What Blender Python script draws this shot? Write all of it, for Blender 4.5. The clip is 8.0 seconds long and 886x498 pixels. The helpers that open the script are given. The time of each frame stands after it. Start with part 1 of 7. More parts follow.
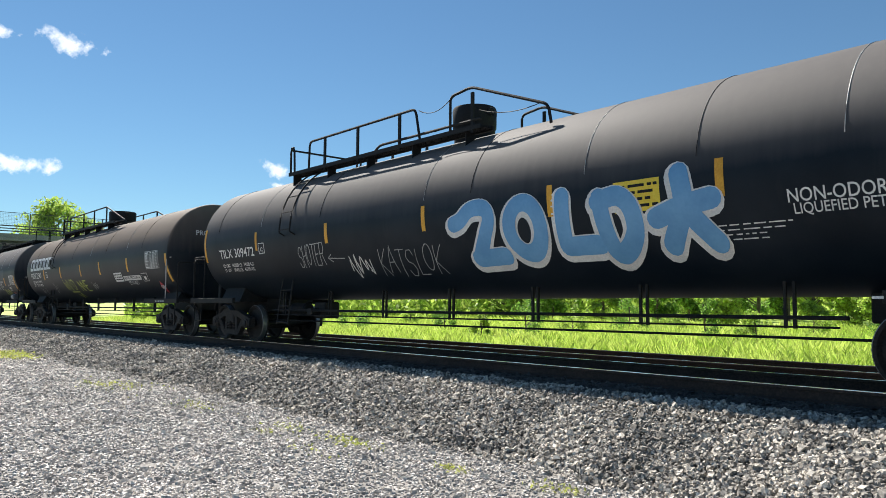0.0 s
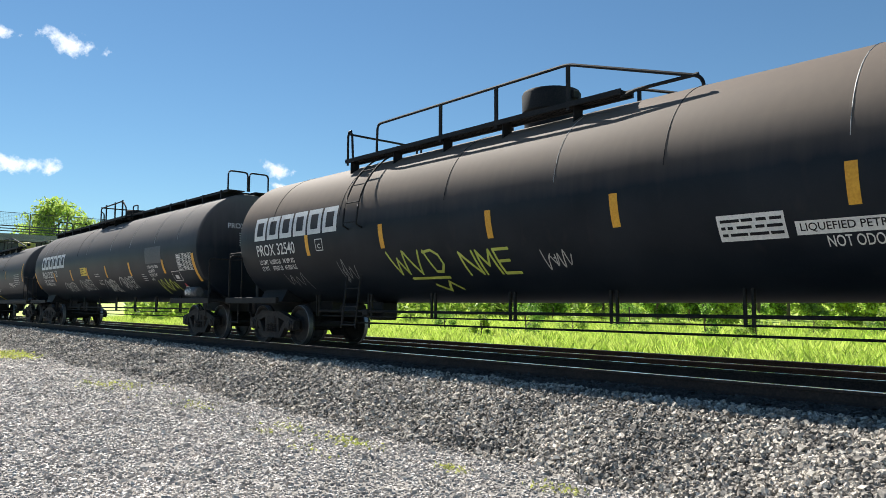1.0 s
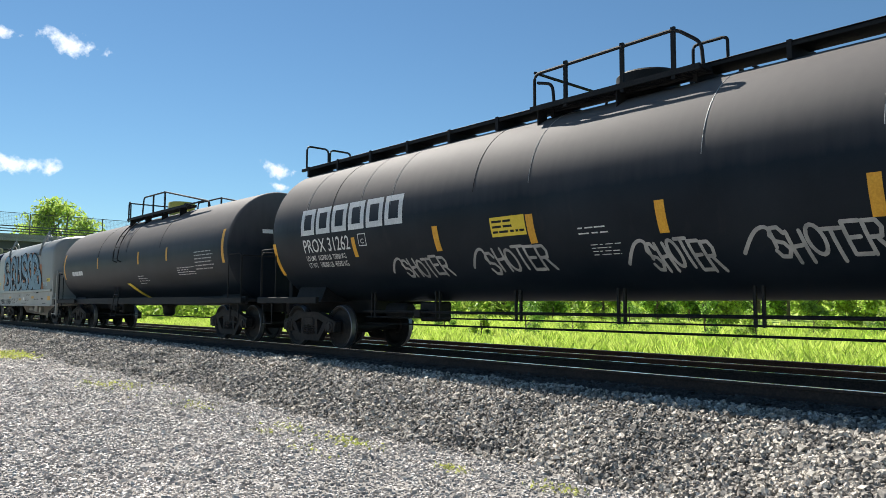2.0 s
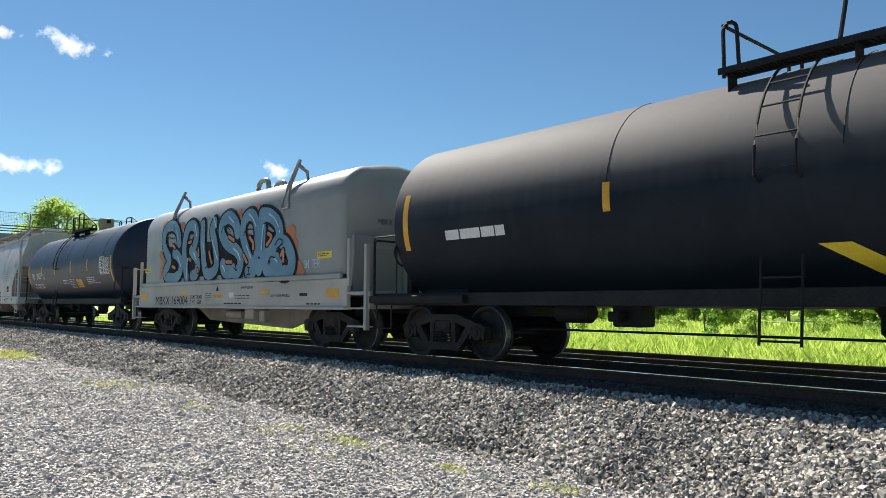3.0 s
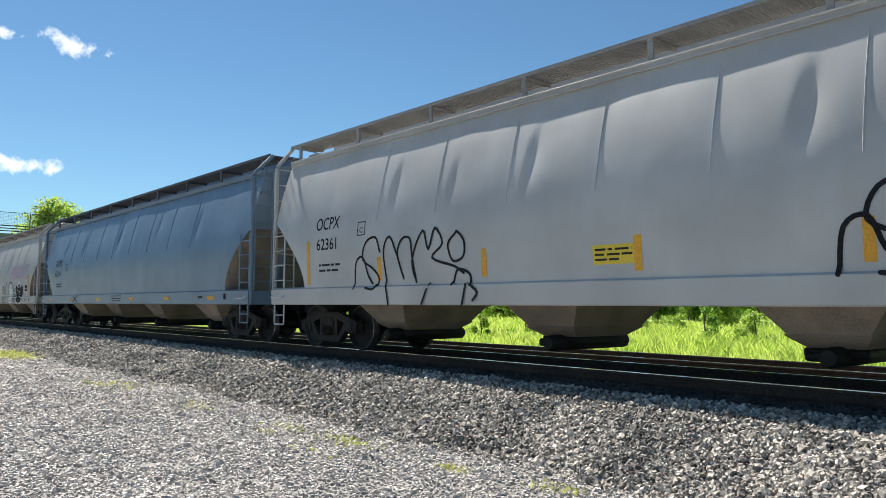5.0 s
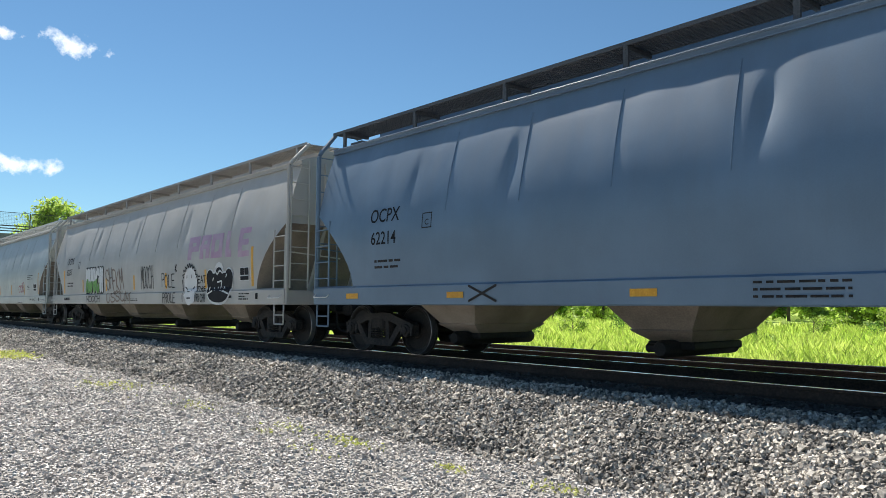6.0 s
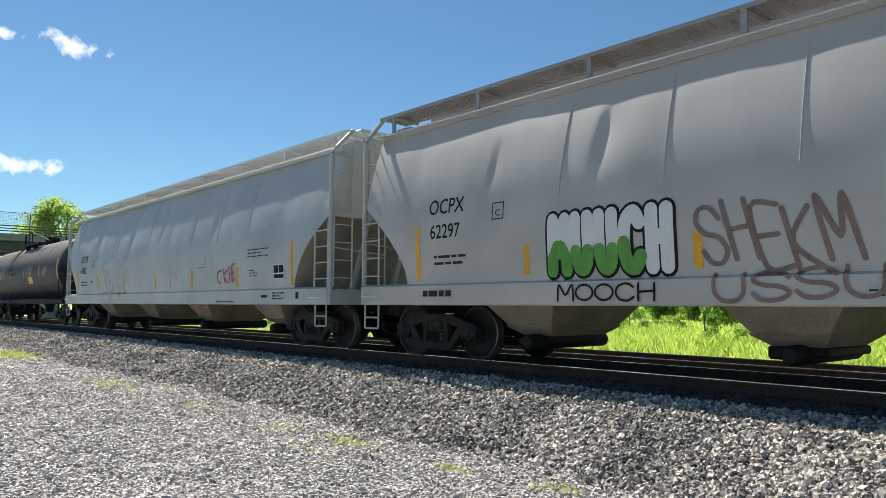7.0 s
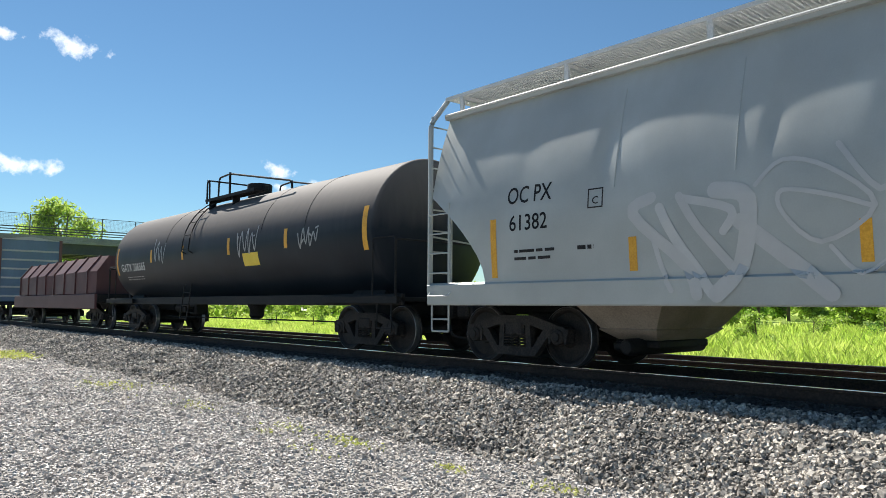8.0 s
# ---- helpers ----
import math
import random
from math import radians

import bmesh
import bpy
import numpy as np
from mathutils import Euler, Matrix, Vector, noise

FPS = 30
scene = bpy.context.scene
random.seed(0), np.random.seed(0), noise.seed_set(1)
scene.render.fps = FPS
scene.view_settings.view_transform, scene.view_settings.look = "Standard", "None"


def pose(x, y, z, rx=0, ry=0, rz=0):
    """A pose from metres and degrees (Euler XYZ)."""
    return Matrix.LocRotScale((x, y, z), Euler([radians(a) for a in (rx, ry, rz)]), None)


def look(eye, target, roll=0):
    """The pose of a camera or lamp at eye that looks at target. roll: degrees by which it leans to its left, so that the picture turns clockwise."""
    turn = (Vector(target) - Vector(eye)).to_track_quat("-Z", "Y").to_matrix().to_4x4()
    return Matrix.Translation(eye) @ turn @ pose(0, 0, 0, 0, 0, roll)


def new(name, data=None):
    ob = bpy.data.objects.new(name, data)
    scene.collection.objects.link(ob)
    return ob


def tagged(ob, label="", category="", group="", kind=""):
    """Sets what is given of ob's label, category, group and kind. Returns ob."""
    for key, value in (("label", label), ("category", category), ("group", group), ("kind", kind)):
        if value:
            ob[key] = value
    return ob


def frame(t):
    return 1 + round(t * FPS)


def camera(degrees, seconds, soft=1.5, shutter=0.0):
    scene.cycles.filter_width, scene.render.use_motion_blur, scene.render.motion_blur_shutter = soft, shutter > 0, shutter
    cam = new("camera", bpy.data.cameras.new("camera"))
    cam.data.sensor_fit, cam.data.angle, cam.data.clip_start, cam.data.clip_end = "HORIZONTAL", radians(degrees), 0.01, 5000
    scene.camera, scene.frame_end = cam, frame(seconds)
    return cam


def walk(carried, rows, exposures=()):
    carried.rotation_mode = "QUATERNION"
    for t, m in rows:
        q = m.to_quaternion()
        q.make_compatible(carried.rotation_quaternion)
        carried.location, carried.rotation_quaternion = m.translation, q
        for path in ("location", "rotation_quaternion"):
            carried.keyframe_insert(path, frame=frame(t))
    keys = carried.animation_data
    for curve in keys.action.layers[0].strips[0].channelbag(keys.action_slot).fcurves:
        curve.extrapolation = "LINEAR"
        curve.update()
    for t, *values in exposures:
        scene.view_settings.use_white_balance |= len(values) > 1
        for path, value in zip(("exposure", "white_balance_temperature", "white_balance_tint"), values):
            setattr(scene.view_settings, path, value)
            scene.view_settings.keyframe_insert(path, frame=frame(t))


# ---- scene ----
cam = camera(62.2, 8.0, soft=0.4)
EYE = pose(0, 0, 0.92, 94.43, -0.267, 48.71)
walk(cam, [(0.0, EYE), (8.0, EYE)])

# ---- light: a clear summer sky, the sun behind the train's tail ----
SUN_AZ, SUN_EL = 10.0, 48.0  # degrees from -X towards +Y, and above the ground
world = bpy.data.worlds.new("world")
scene.world = world
world.use_nodes = True
wn = world.node_tree.nodes
sky = wn.new("ShaderNodeTexSky")
sky.sky_type = 'NISHITA'
sky.sun_disc = False
sky.sun_elevation = radians(SUN_EL)
sky.sun_rotation = radians(270 + SUN_AZ)
sky.air_density, sky.dust_density, sky.ozone_density = 1.0, 0.0, 2.2
wn["Background"].inputs[1].default_value = 0.051
clear = wn.new("ShaderNodeMix")  # the clear, slightly cyan blue of that day
clear.data_type, clear.blend_type = 'RGBA', 'MULTIPLY'
clear.inputs[0].default_value, clear.inputs[7].default_value = 1.0, (0.77, 1.02, 1.11, 1)
world.node_tree.links.new(sky.outputs[0], clear.inputs[6])
world.node_tree.links.new(clear.outputs[2], wn["Background"].inputs[0])
sun_data = bpy.data.lights.new("sun", 'SUN')
sun_data.energy, sun_data.angle, sun_data.color = 5.0, radians(0.53), (1.0, 0.95, 0.87)
sun = new("sun", sun_data)
_a, _e = radians(SUN_AZ), radians(SUN_EL)
SUN_WAY = Vector((-math.cos(_e) * math.cos(_a), math.cos(_e) * math.sin(_a), math.sin(_e)))
sun.matrix_world = look(SUN_WAY * 50, (0, 0, 0))
scene.view_settings.exposure = 0.82

# ---- numbers of the plan ----
RAIL_Y = 8.89          # near rail, its head at z = 0
TRACK_Y = RAIL_Y + 0.7525
TRACK2_Y = TRACK_Y + 4.30
TRACK2_Z = -0.13
GROUND_Z = -0.76
SPEED = 22.3
WHEEL_R = 0.46


# ---- materials ----
def mat(name, col, rough=0.6, metal=0.0, vary=0.25, scale=3.0, fine=40.0, bump=0.15, tint=None, island=False, spec=0.5, grain=1.0):
    """A worn surface: the base colour varied by stains at one scale and grain at another, with a fine relief."""
    m = bpy.data.materials.new(name)
    m.use_nodes = True
    nt = m.node_tree
    n, l = nt.nodes, nt.links
    b = n["Principled BSDF"]
    tc = n.new("ShaderNodeTexCoord")
    big, small = n.new("ShaderNodeTexNoise"), n.new("ShaderNodeTexNoise")
    for t, s, d in ((big, scale, 4), (small, fine, 3)):
        t.inputs["Scale"].default_value, t.inputs["Detail"].default_value = s, d
        l.new(tc.outputs["Object"], t.inputs["Vector"])
    ramp = n.new("ShaderNodeValToRGB")
    ramp.color_ramp.elements[0].position, ramp.color_ramp.elements[1].position = 0.35, 0.7
    c2 = tint or [min(1, c * 1.35 + 0.012) for c in col]
    ramp.color_ramp.elements[0].color, ramp.color_ramp.elements[1].color = (*col, 1), (*c2, 1)
    mixf = n.new("ShaderNodeMath")
    mixf.operation = 'MULTIPLY_ADD'
    l.new(big.outputs[0], mixf.inputs[0])
    mixf.inputs[1].default_value = 0.7
    soften = n.new("ShaderNodeMath")
    soften.operation = 'MULTIPLY_ADD'
    l.new(small.outputs[0], soften.inputs[0])
    soften.inputs[1].default_value, soften.inputs[2].default_value = grain, 0.5 * (1 - grain)
    l.new(soften.outputs[0], mixf.inputs[2])
    sub = n.new("ShaderNodeMath")
    sub.operation = 'SUBTRACT'
    l.new(mixf.outputs[0], sub.inputs[0])
    sub.inputs[1].default_value = 0.36
    l.new(sub.outputs[0], ramp.inputs[0])
    hsv = n.new("ShaderNodeHueSaturation")
    l.new(ramp.outputs[0], hsv.inputs["Color"])
    info = n.new("ShaderNodeNewGeometry" if island else "ShaderNodeObjectInfo")
    mp = n.new("ShaderNodeMapRange")
    l.new(info.outputs["Random Per Island" if island else "Random"], mp.inputs[0])
    mp.inputs[3].default_value, mp.inputs[4].default_value = 1 - vary, 1 + vary
    l.new(mp.outputs[0], hsv.inputs["Value"])
    l.new(hsv.outputs[0], b.inputs["Base Color"])
    b.inputs["Roughness"].default_value, b.inputs["Metallic"].default_value = rough, metal
    b.inputs["Specular IOR Level"].default_value = spec
    if bump:
        bp = n.new("ShaderNodeBump")
        bp.inputs["Strength"].default_value, bp.inputs["Distance"].default_value = bump, 0.02
        l.new(small.outputs[0], bp.inputs["Height"])
        l.new(bp.outputs[0], b.inputs["Normal"])
    return m


def paint_mat(name, col, dusty, rough=0.4, streak=0.35, lo=2.2, hi=3.6, spec=0.5, dust=0.6, lit_dust=False):
    """Car paint with road dust on the upper shell (on tanks also painted sunlight there), run-down streaks and patches
    of wear.
    """
    m = mat(name, col, rough, vary=0.0, scale=0.8, fine=55, bump=0.02, spec=spec, grain=0.12)
    nt = m.node_tree
    n, l = nt.nodes, nt.links
    b = n["Principled BSDF"]
    old = b.inputs["Base Color"].links[0].from_socket
    tc = n.new("ShaderNodeTexCoord")
    sep = n.new("ShaderNodeSeparateXYZ")
    l.new(tc.outputs["Object"], sep.inputs[0])
    z = n.new("ShaderNodeMapRange")
    z.inputs[1].default_value, z.inputs[2].default_value = lo, hi
    if lit_dust:  # dust and painted top light, where the shell faces up
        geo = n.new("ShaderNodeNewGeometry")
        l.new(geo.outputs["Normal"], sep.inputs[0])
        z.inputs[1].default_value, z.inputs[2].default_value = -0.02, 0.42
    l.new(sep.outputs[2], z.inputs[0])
    mapn = n.new("ShaderNodeMapping")
    mapn.inputs["Scale"].default_value = (3.5, 3.5, 0.35)
    l.new(tc.outputs["Object"], mapn.inputs[0])
    st = n.new("ShaderNodeTexNoise")
    st.inputs["Scale"].default_value, st.inputs["Detail"].default_value = 2.0, 6
    l.new(mapn.outputs[0], st.inputs["Vector"])
    a = n.new("ShaderNodeMath")
    a.operation = 'MULTIPLY_ADD'
    l.new(st.outputs[0], a.inputs[0])
    a.inputs[1].default_value = streak * 2
    a.inputs[2].default_value = -streak * 1.2
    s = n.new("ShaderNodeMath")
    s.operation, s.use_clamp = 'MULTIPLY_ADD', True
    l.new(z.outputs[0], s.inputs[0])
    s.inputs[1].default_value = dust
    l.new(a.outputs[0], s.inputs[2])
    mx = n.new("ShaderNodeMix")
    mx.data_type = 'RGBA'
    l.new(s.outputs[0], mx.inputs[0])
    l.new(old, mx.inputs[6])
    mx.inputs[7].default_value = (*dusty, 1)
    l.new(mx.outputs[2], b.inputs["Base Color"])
    rr = n.new("ShaderNodeMapRange")
    rr.inputs[3].default_value, rr.inputs[4].default_value = rough, min(0.9, rough + 0.3)
    l.new(s.outputs[0], rr.inputs[0])
    l.new(rr.outputs[0], b.inputs["Roughness"])
    return m


M = {}
# pale tank tops: dust plus the sunlit upper shell, put into the colour
M["tank_black"] = paint_mat("tank_black", (0.005, 0.010, 0.017), (0.145, 0.133, 0.126), 0.42, 0.12, lit_dust=True, spec=0.14, dust=0.95)
M["tank_warm"] = paint_mat("tank_warm", (0.006, 0.010, 0.016), (0.165, 0.132, 0.106), 0.42, 0.12, lit_dust=True, spec=0.14, dust=0.95)
# the paler blue on this top paints the sky's sheen into the colour
M["tank_gloss"] = paint_mat("tank_gloss", (0.003, 0.009, 0.026), (0.038, 0.062, 0.11), 0.4, 0.06, lit_dust=True, dust=0.3, spec=0.3)
M["underframe"] = mat("underframe", (0.006, 0.007, 0.008), 0.7, vary=0.2, scale=4, tint=(0.017, 0.016, 0.016), spec=0.3)
M["truck_iron"] = mat("truck_iron", (0.014, 0.014, 0.015), 0.75, vary=0.25, scale=5, tint=(0.042, 0.036, 0.033), bump=0.3, spec=0.3)
M["wheel_steel"] = mat("wheel_steel", (0.010, 0.010, 0.011), 0.65, vary=0.2, scale=6, tint=(0.03, 0.025, 0.023), spec=0.3)
M["tread_steel"] = mat("tread_steel", (0.22, 0.22, 0.23), 0.45, 0.9, vary=0.1)
M["rail_side"] = mat("rail_side", (0.035, 0.022, 0.018), 0.85, vary=0.1, scale=2, tint=(0.075, 0.046, 0.035), bump=0.3)
M["rail_head"] = mat("rail_head", (0.75, 0.75, 0.76), 0.14, 1.0, vary=0.05, bump=0.05)
M["tie_wood"] = mat("tie_wood", (0.035, 0.028, 0.024), 0.9, vary=0.3, scale=6, fine=60, bump=0.5, tint=(0.08, 0.066, 0.055))
# bed colour kept near black to paint the shade in gaps between stones
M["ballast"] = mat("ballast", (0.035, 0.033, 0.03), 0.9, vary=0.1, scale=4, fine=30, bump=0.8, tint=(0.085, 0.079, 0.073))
# dark copy of stone: the train's shade is put into this colour
M["shade_stone"] = mat("shade_stone", (0.035, 0.033, 0.032), 0.9, vary=0.5, scale=1.2, fine=30, bump=0.3, tint=(0.09, 0.085, 0.08), island=True)
M["stone"] = mat("stone", (0.218, 0.199, 0.174), 0.85, vary=0.7, scale=1.2, fine=30, bump=0.3, tint=(0.574, 0.522, 0.453), island=True)
M["pebble"] = mat("pebble", (0.46, 0.428, 0.39), 0.85, vary=0.5, scale=0.7, fine=40, bump=0.25, tint=(0.62, 0.573, 0.526), island=True)
M["hopper_grey"] = paint_mat("hopper_grey", (0.399, 0.408, 0.408), (0.446, 0.413, 0.356), 0.45, 0.4, lo=1.0, hi=5.5, dust=0.55)
M["hopper_blue"] = paint_mat("hopper_blue", (0.105, 0.165, 0.235), (0.125, 0.165, 0.21), 0.38, 0.35, lo=1.0, hi=5.5, dust=0.4)
M["hopper_warm"] = paint_mat("hopper_warm", (0.37, 0.365, 0.343), (0.422, 0.392, 0.343), 0.5, 0.4, lo=1.0, hi=5.5, dust=0.6)
M["hopper_white"] = paint_mat("hopper_white", (0.345, 0.37, 0.36), (0.37, 0.375, 0.35), 0.42, 0.3, lo=1.0, hi=5.5, dust=0.35)
M["chute"] = mat("chute", (0.18, 0.155, 0.13), 0.8, vary=0.15, scale=1.5, tint=(0.36, 0.31, 0.26), bump=0.1, grain=0.4)
M["roof_walk"] = mat("roof_walk", (0.3, 0.29, 0.27), 0.6, 0.3, vary=0.1, tint=(0.42, 0.4, 0.37))
M["coil_hood"] = paint_mat("coil_hood", (0.23, 0.23, 0.211), (0.27, 0.261, 0.23), 0.35, 0.25, lo=2, hi=4.5, dust=0.4)
M["coil_body"] = paint_mat("coil_body", (0.317, 0.308, 0.276), (0.285, 0.248, 0.202), 0.5, 0.35, lo=0.5, hi=3, dust=0.4)
M["red_oxide"] = paint_mat("red_oxide", (0.075, 0.028, 0.028), (0.24, 0.12, 0.105), 0.6, 0.4)
M["yellow"] = mat("yellow", (0.62, 0.30, 0.015), 0.5, vary=0.12, scale=6, tint=(0.74, 0.39, 0.03), bump=0.03)
M["yellow_sign"] = mat("yellow_sign", (0.7, 0.52, 0.03), 0.5, vary=0.05, tint=(0.78, 0.6, 0.06), bump=0.02)
M["white"] = mat("white", (0.6, 0.61, 0.6), 0.55, vary=0.06, scale=4, tint=(0.75, 0.75, 0.73), bump=0.03)
M["black"] = mat("black", (0.008, 0.008, 0.010), 0.7, spec=0.2, vary=0.05, bump=0.03)
M["dome_yellow"] = mat("dome_yellow", (0.5, 0.42, 0.06), 0.5, vary=0.1, tint=(0.6, 0.52, 0.12))
M["dome_tan"] = mat("dome_tan", (0.36, 0.26, 0.12), 0.55, vary=0.1, tint=(0.5, 0.42, 0.28))
M["concrete"] = mat("concrete", (0.25, 0.245, 0.235), 0.85, vary=0.1, scale=0.6, fine=12, tint=(0.4, 0.39, 0.37))
M["girder"] = mat("girder", (0.06, 0.065, 0.07), 0.6, vary=0.1, scale=0.5, tint=(0.1, 0.105, 0.11))
M["leaf"] = mat("leaf", (0.15, 0.29, 0.05), 0.5, vary=0.45, scale=1.0, tint=(0.29, 0.45, 0.09), island=True, bump=0)
M["weed"] = mat("weed", (0.36, 0.42, 0.09), 0.6, vary=0.3, scale=2.0, tint=(0.52, 0.52, 0.17), island=True, bump=0)
M["leaf_yellow"] = mat("leaf_yellow", (0.29, 0.43, 0.07), 0.5, vary=0.4, scale=0.6, tint=(0.48, 0.58, 0.14), island=True, bump=0)
M["grass"] = mat("grass", (0.42, 0.56, 0.09), 0.55, vary=0.25, scale=0.25, fine=2, tint=(0.62, 0.70, 0.18), island=True, bump=0)
M["bark"] = mat("bark", (0.09, 0.07, 0.055), 0.9, vary=0.1, scale=4, tint=(0.16, 0.13, 0.1), bump=0.6)
M["siding"] = mat("siding", (0.62, 0.63, 0.63), 0.6, vary=0.05, tint=(0.7, 0.7, 0.69))
M["shingle"] = mat("shingle", (0.12, 0.12, 0.125), 0.85, vary=0.1, tint=(0.18, 0.18, 0.18))
for key in ("leaf", "leaf_yellow", "weed", "grass"):  # thin leaves let light through
    nt = M[key].node_tree
    b = nt.nodes["Principled BSDF"]
    tr = nt.nodes.new("ShaderNodeBsdfTranslucent")
    nt.links.new(b.inputs["Base Color"].links[0].from_socket, tr.inputs[0])
    mixs = nt.nodes.new("ShaderNodeMixShader")
    mixs.inputs[0].default_value = 0.55
    nt.links.new(b.outputs[0], mixs.inputs[1])
    nt.links.new(tr.outputs[0], mixs.inputs[2])
    nt.links.new(mixs.outputs[0], nt.nodes["Material Output"].inputs[0])


# ---- mesh tools ----
class Form:
    """Collects the vertices and faces of one part."""

    def __init__(self):
        self.v, self.f = [], []

    def add(self, v, f):
        k = len(self.v)
        self.v += [tuple(p) for p in v]
        self.f += [tuple(i + k for i in q) for q in f]
        return self

    def box(self, x0, x1, y0, y1, z0, z1, c=0.0):
        if c <= 0:
            v = [(x, y, z) for x in (x0, x1) for y in (y0, y1) for z in (z0, z1)]
            return self.add(v, [(0, 1, 3, 2), (4, 6, 7, 5), (0, 4, 5, 1), (2, 3, 7, 6), (0, 2, 6, 4), (1, 5, 7, 3)])
        c = min(c, 0.45 * (x1 - x0), 0.45 * (y1 - y0), 0.45 * (z1 - z0))
        b = bmesh.new()
        m = Matrix.LocRotScale(((x0 + x1) / 2, (y0 + y1) / 2, (z0 + z1) / 2), None, (x1 - x0, y1 - y0, z1 - z0))
        bmesh.ops.create_cube(b, size=1, matrix=m)
        bmesh.ops.bevel(b, geom=b.edges[:], offset=c, segments=1, affect='EDGES')
        b.verts.index_update()
        self.add([p.co for p in b.verts], [[p.index for p in q.verts] for q in b.faces])
        b.free()
        return self

    def tube(self, path, r, n=8, closed=False, caps=True):
        """A round bar along a path."""
        pts = [Vector(p) for p in path]
        rings, up = [], Vector((0, 0, 1))
        for i, p in enumerate(pts):
            a = pts[i - 1] if i or closed else p
            b = pts[(i + 1) % len(pts)] if i < len(pts) - 1 or closed else p
            d = (b - a).normalized()
            s = d.cross(up if abs(d.z) < 0.95 else Vector((0, 1, 0))).normalized()
            u = s.cross(d)
            rings.append([p + r * (math.cos(2 * math.pi * k / n) * s + math.sin(2 * math.pi * k / n) * u) for k in range(n)])
        v = [q for ring in rings for q in ring]
        f, m = [], len(pts)
        for i in range(m if closed else m - 1):
            j = (i + 1) % m
            f += [(i * n + k, i * n + (k + 1) % n, j * n + (k + 1) % n, j * n + k) for k in range(n)]
        if caps and not closed:
            f += [tuple(range(n))[::-1], tuple((m - 1) * n + k for k in range(n))]
        return self.add(v, f)

    def lathe(self, prof, axis="x", at=(0, 0, 0), n=48, caps=True):
        """A profile of (along, radius) turned round an axis."""
        v, f = [], []
        for a, r in prof:
            for k in range(n):
                c, s = r * math.cos(2 * math.pi * k / n), r * math.sin(2 * math.pi * k / n)
                p = {"x": (a, c, s), "y": (s, a, c), "z": (c, s, a)}[axis]
                v.append((p[0] + at[0], p[1] + at[1], p[2] + at[2]))
        for i in range(len(prof) - 1):
            f += [(i * n + k, i * n + (k + 1) % n, (i + 1) * n + (k + 1) % n, (i + 1) * n + k) for k in range(n)]
        if caps:
            f += [tuple(range(n))[::-1], tuple((len(prof) - 1) * n + k for k in range(n))]
        return self.add(v, f)

    def prism(self, outline, x0, x1, plane="yz"):
        """A closed outline pushed from x0 to x1 across its plane."""
        n = len(outline)
        place = {"yz": lambda p, a: (a, p[0], p[1]), "xz": lambda p, a: (p[0], a, p[1]), "xy": lambda p, a: (p[0], p[1], a)}[plane]
        v = [place(p, a) for a in (x0, x1) for p in outline]
        f = [(i, (i + 1) % n, n + (i + 1) % n, n + i) for i in range(n)] + [tuple(range(n))[::-1], tuple(range(n, 2 * n))]
        return self.add(v, f)

    def mesh(self, name, material, smooth=35, fix=True):
        me = bpy.data.meshes.new(name)
        me.from_pydata(self.v, [], self.f)
        if fix:
            b = bmesh.new()
            b.from_mesh(me)
            bmesh.ops.recalc_face_normals(b, faces=b.faces[:])
            b.to_mesh(me)
            b.free()
        if smooth:
            me.polygons.foreach_set("use_smooth", [True] * len(me.polygons))
            me.set_sharp_from_angle(angle=radians(smooth))
        for one in material if isinstance(material, list) else [material]:
            me.materials.append(M[one])
        return me


def part(name, form, material, parent, label="", smooth=35, fix=True, at=None):
    """Links a form, or a mesh that is already made, as one object under a thing or a part."""
    me = form.mesh(name, material, smooth, fix) if isinstance(form, Form) else form
    ob = new(name, me)
    ob.parent = parent
    if at is not None:
        ob.matrix_local = at
    if label:
        ob["label"] = label
    return ob


def thing(name, label, category, group="", kind="", form=None, material=None, at=None, smooth=35):
    ob = new(name, form.mesh(name, material, smooth) if form else None)
    if at is not None:
        ob.matrix_world = at
    return tagged(ob, label, category, group, kind)


def arc(a, b, c, r, n=5):
    """Points that round the corner b between a and c."""
    a, b, c = Vector(a), Vector(b), Vector(c)
    p, q = b + (a - b).normalized() * r, b + (c - b).normalized() * r
    return [p.lerp(b, t).lerp(b.lerp(q, t), t) for t in [i / n for i in range(n + 1)]]


def bent(points, r=0.08):
    """A path with rounded corners."""
    out = [Vector(points[0])]
    for i in range(1, len(points) - 1):
        out += arc(points[i - 1], points[i], points[i + 1], r)
    return out + [Vector(points[-1])]


# ---- ground, ballast and tracks ----
def sheet(name, xs, ys, height, material, smooth=180):
    xx, yy = np.meshgrid(xs, ys)
    zz = height(xx, yy)
    nx, ny = len(xs), len(ys)
    v = np.stack([xx, yy, zz], -1).reshape(-1, 3)
    i = (np.arange(ny - 1)[:, None] * nx + np.arange(nx - 1)[None]).ravel()
    f = np.stack([i, i + 1, i + nx + 1, i + nx], -1)
    me = bpy.data.meshes.new(name)
    me.from_pydata(v.tolist(), [], f.tolist())
    me.polygons.foreach_set("use_smooth", [True] * len(me.polygons))
    me.materials.append(M[material])
    return new(name, me)


def wave(x, y, s, k):
    return np.sin(x * s + 1.3 * k + 2.1 * np.sin(y * s * 0.7 + k)) * np.cos(y * s * 1.1 - 0.6 * k + 1.7 * np.sin(x * s * 0.6))


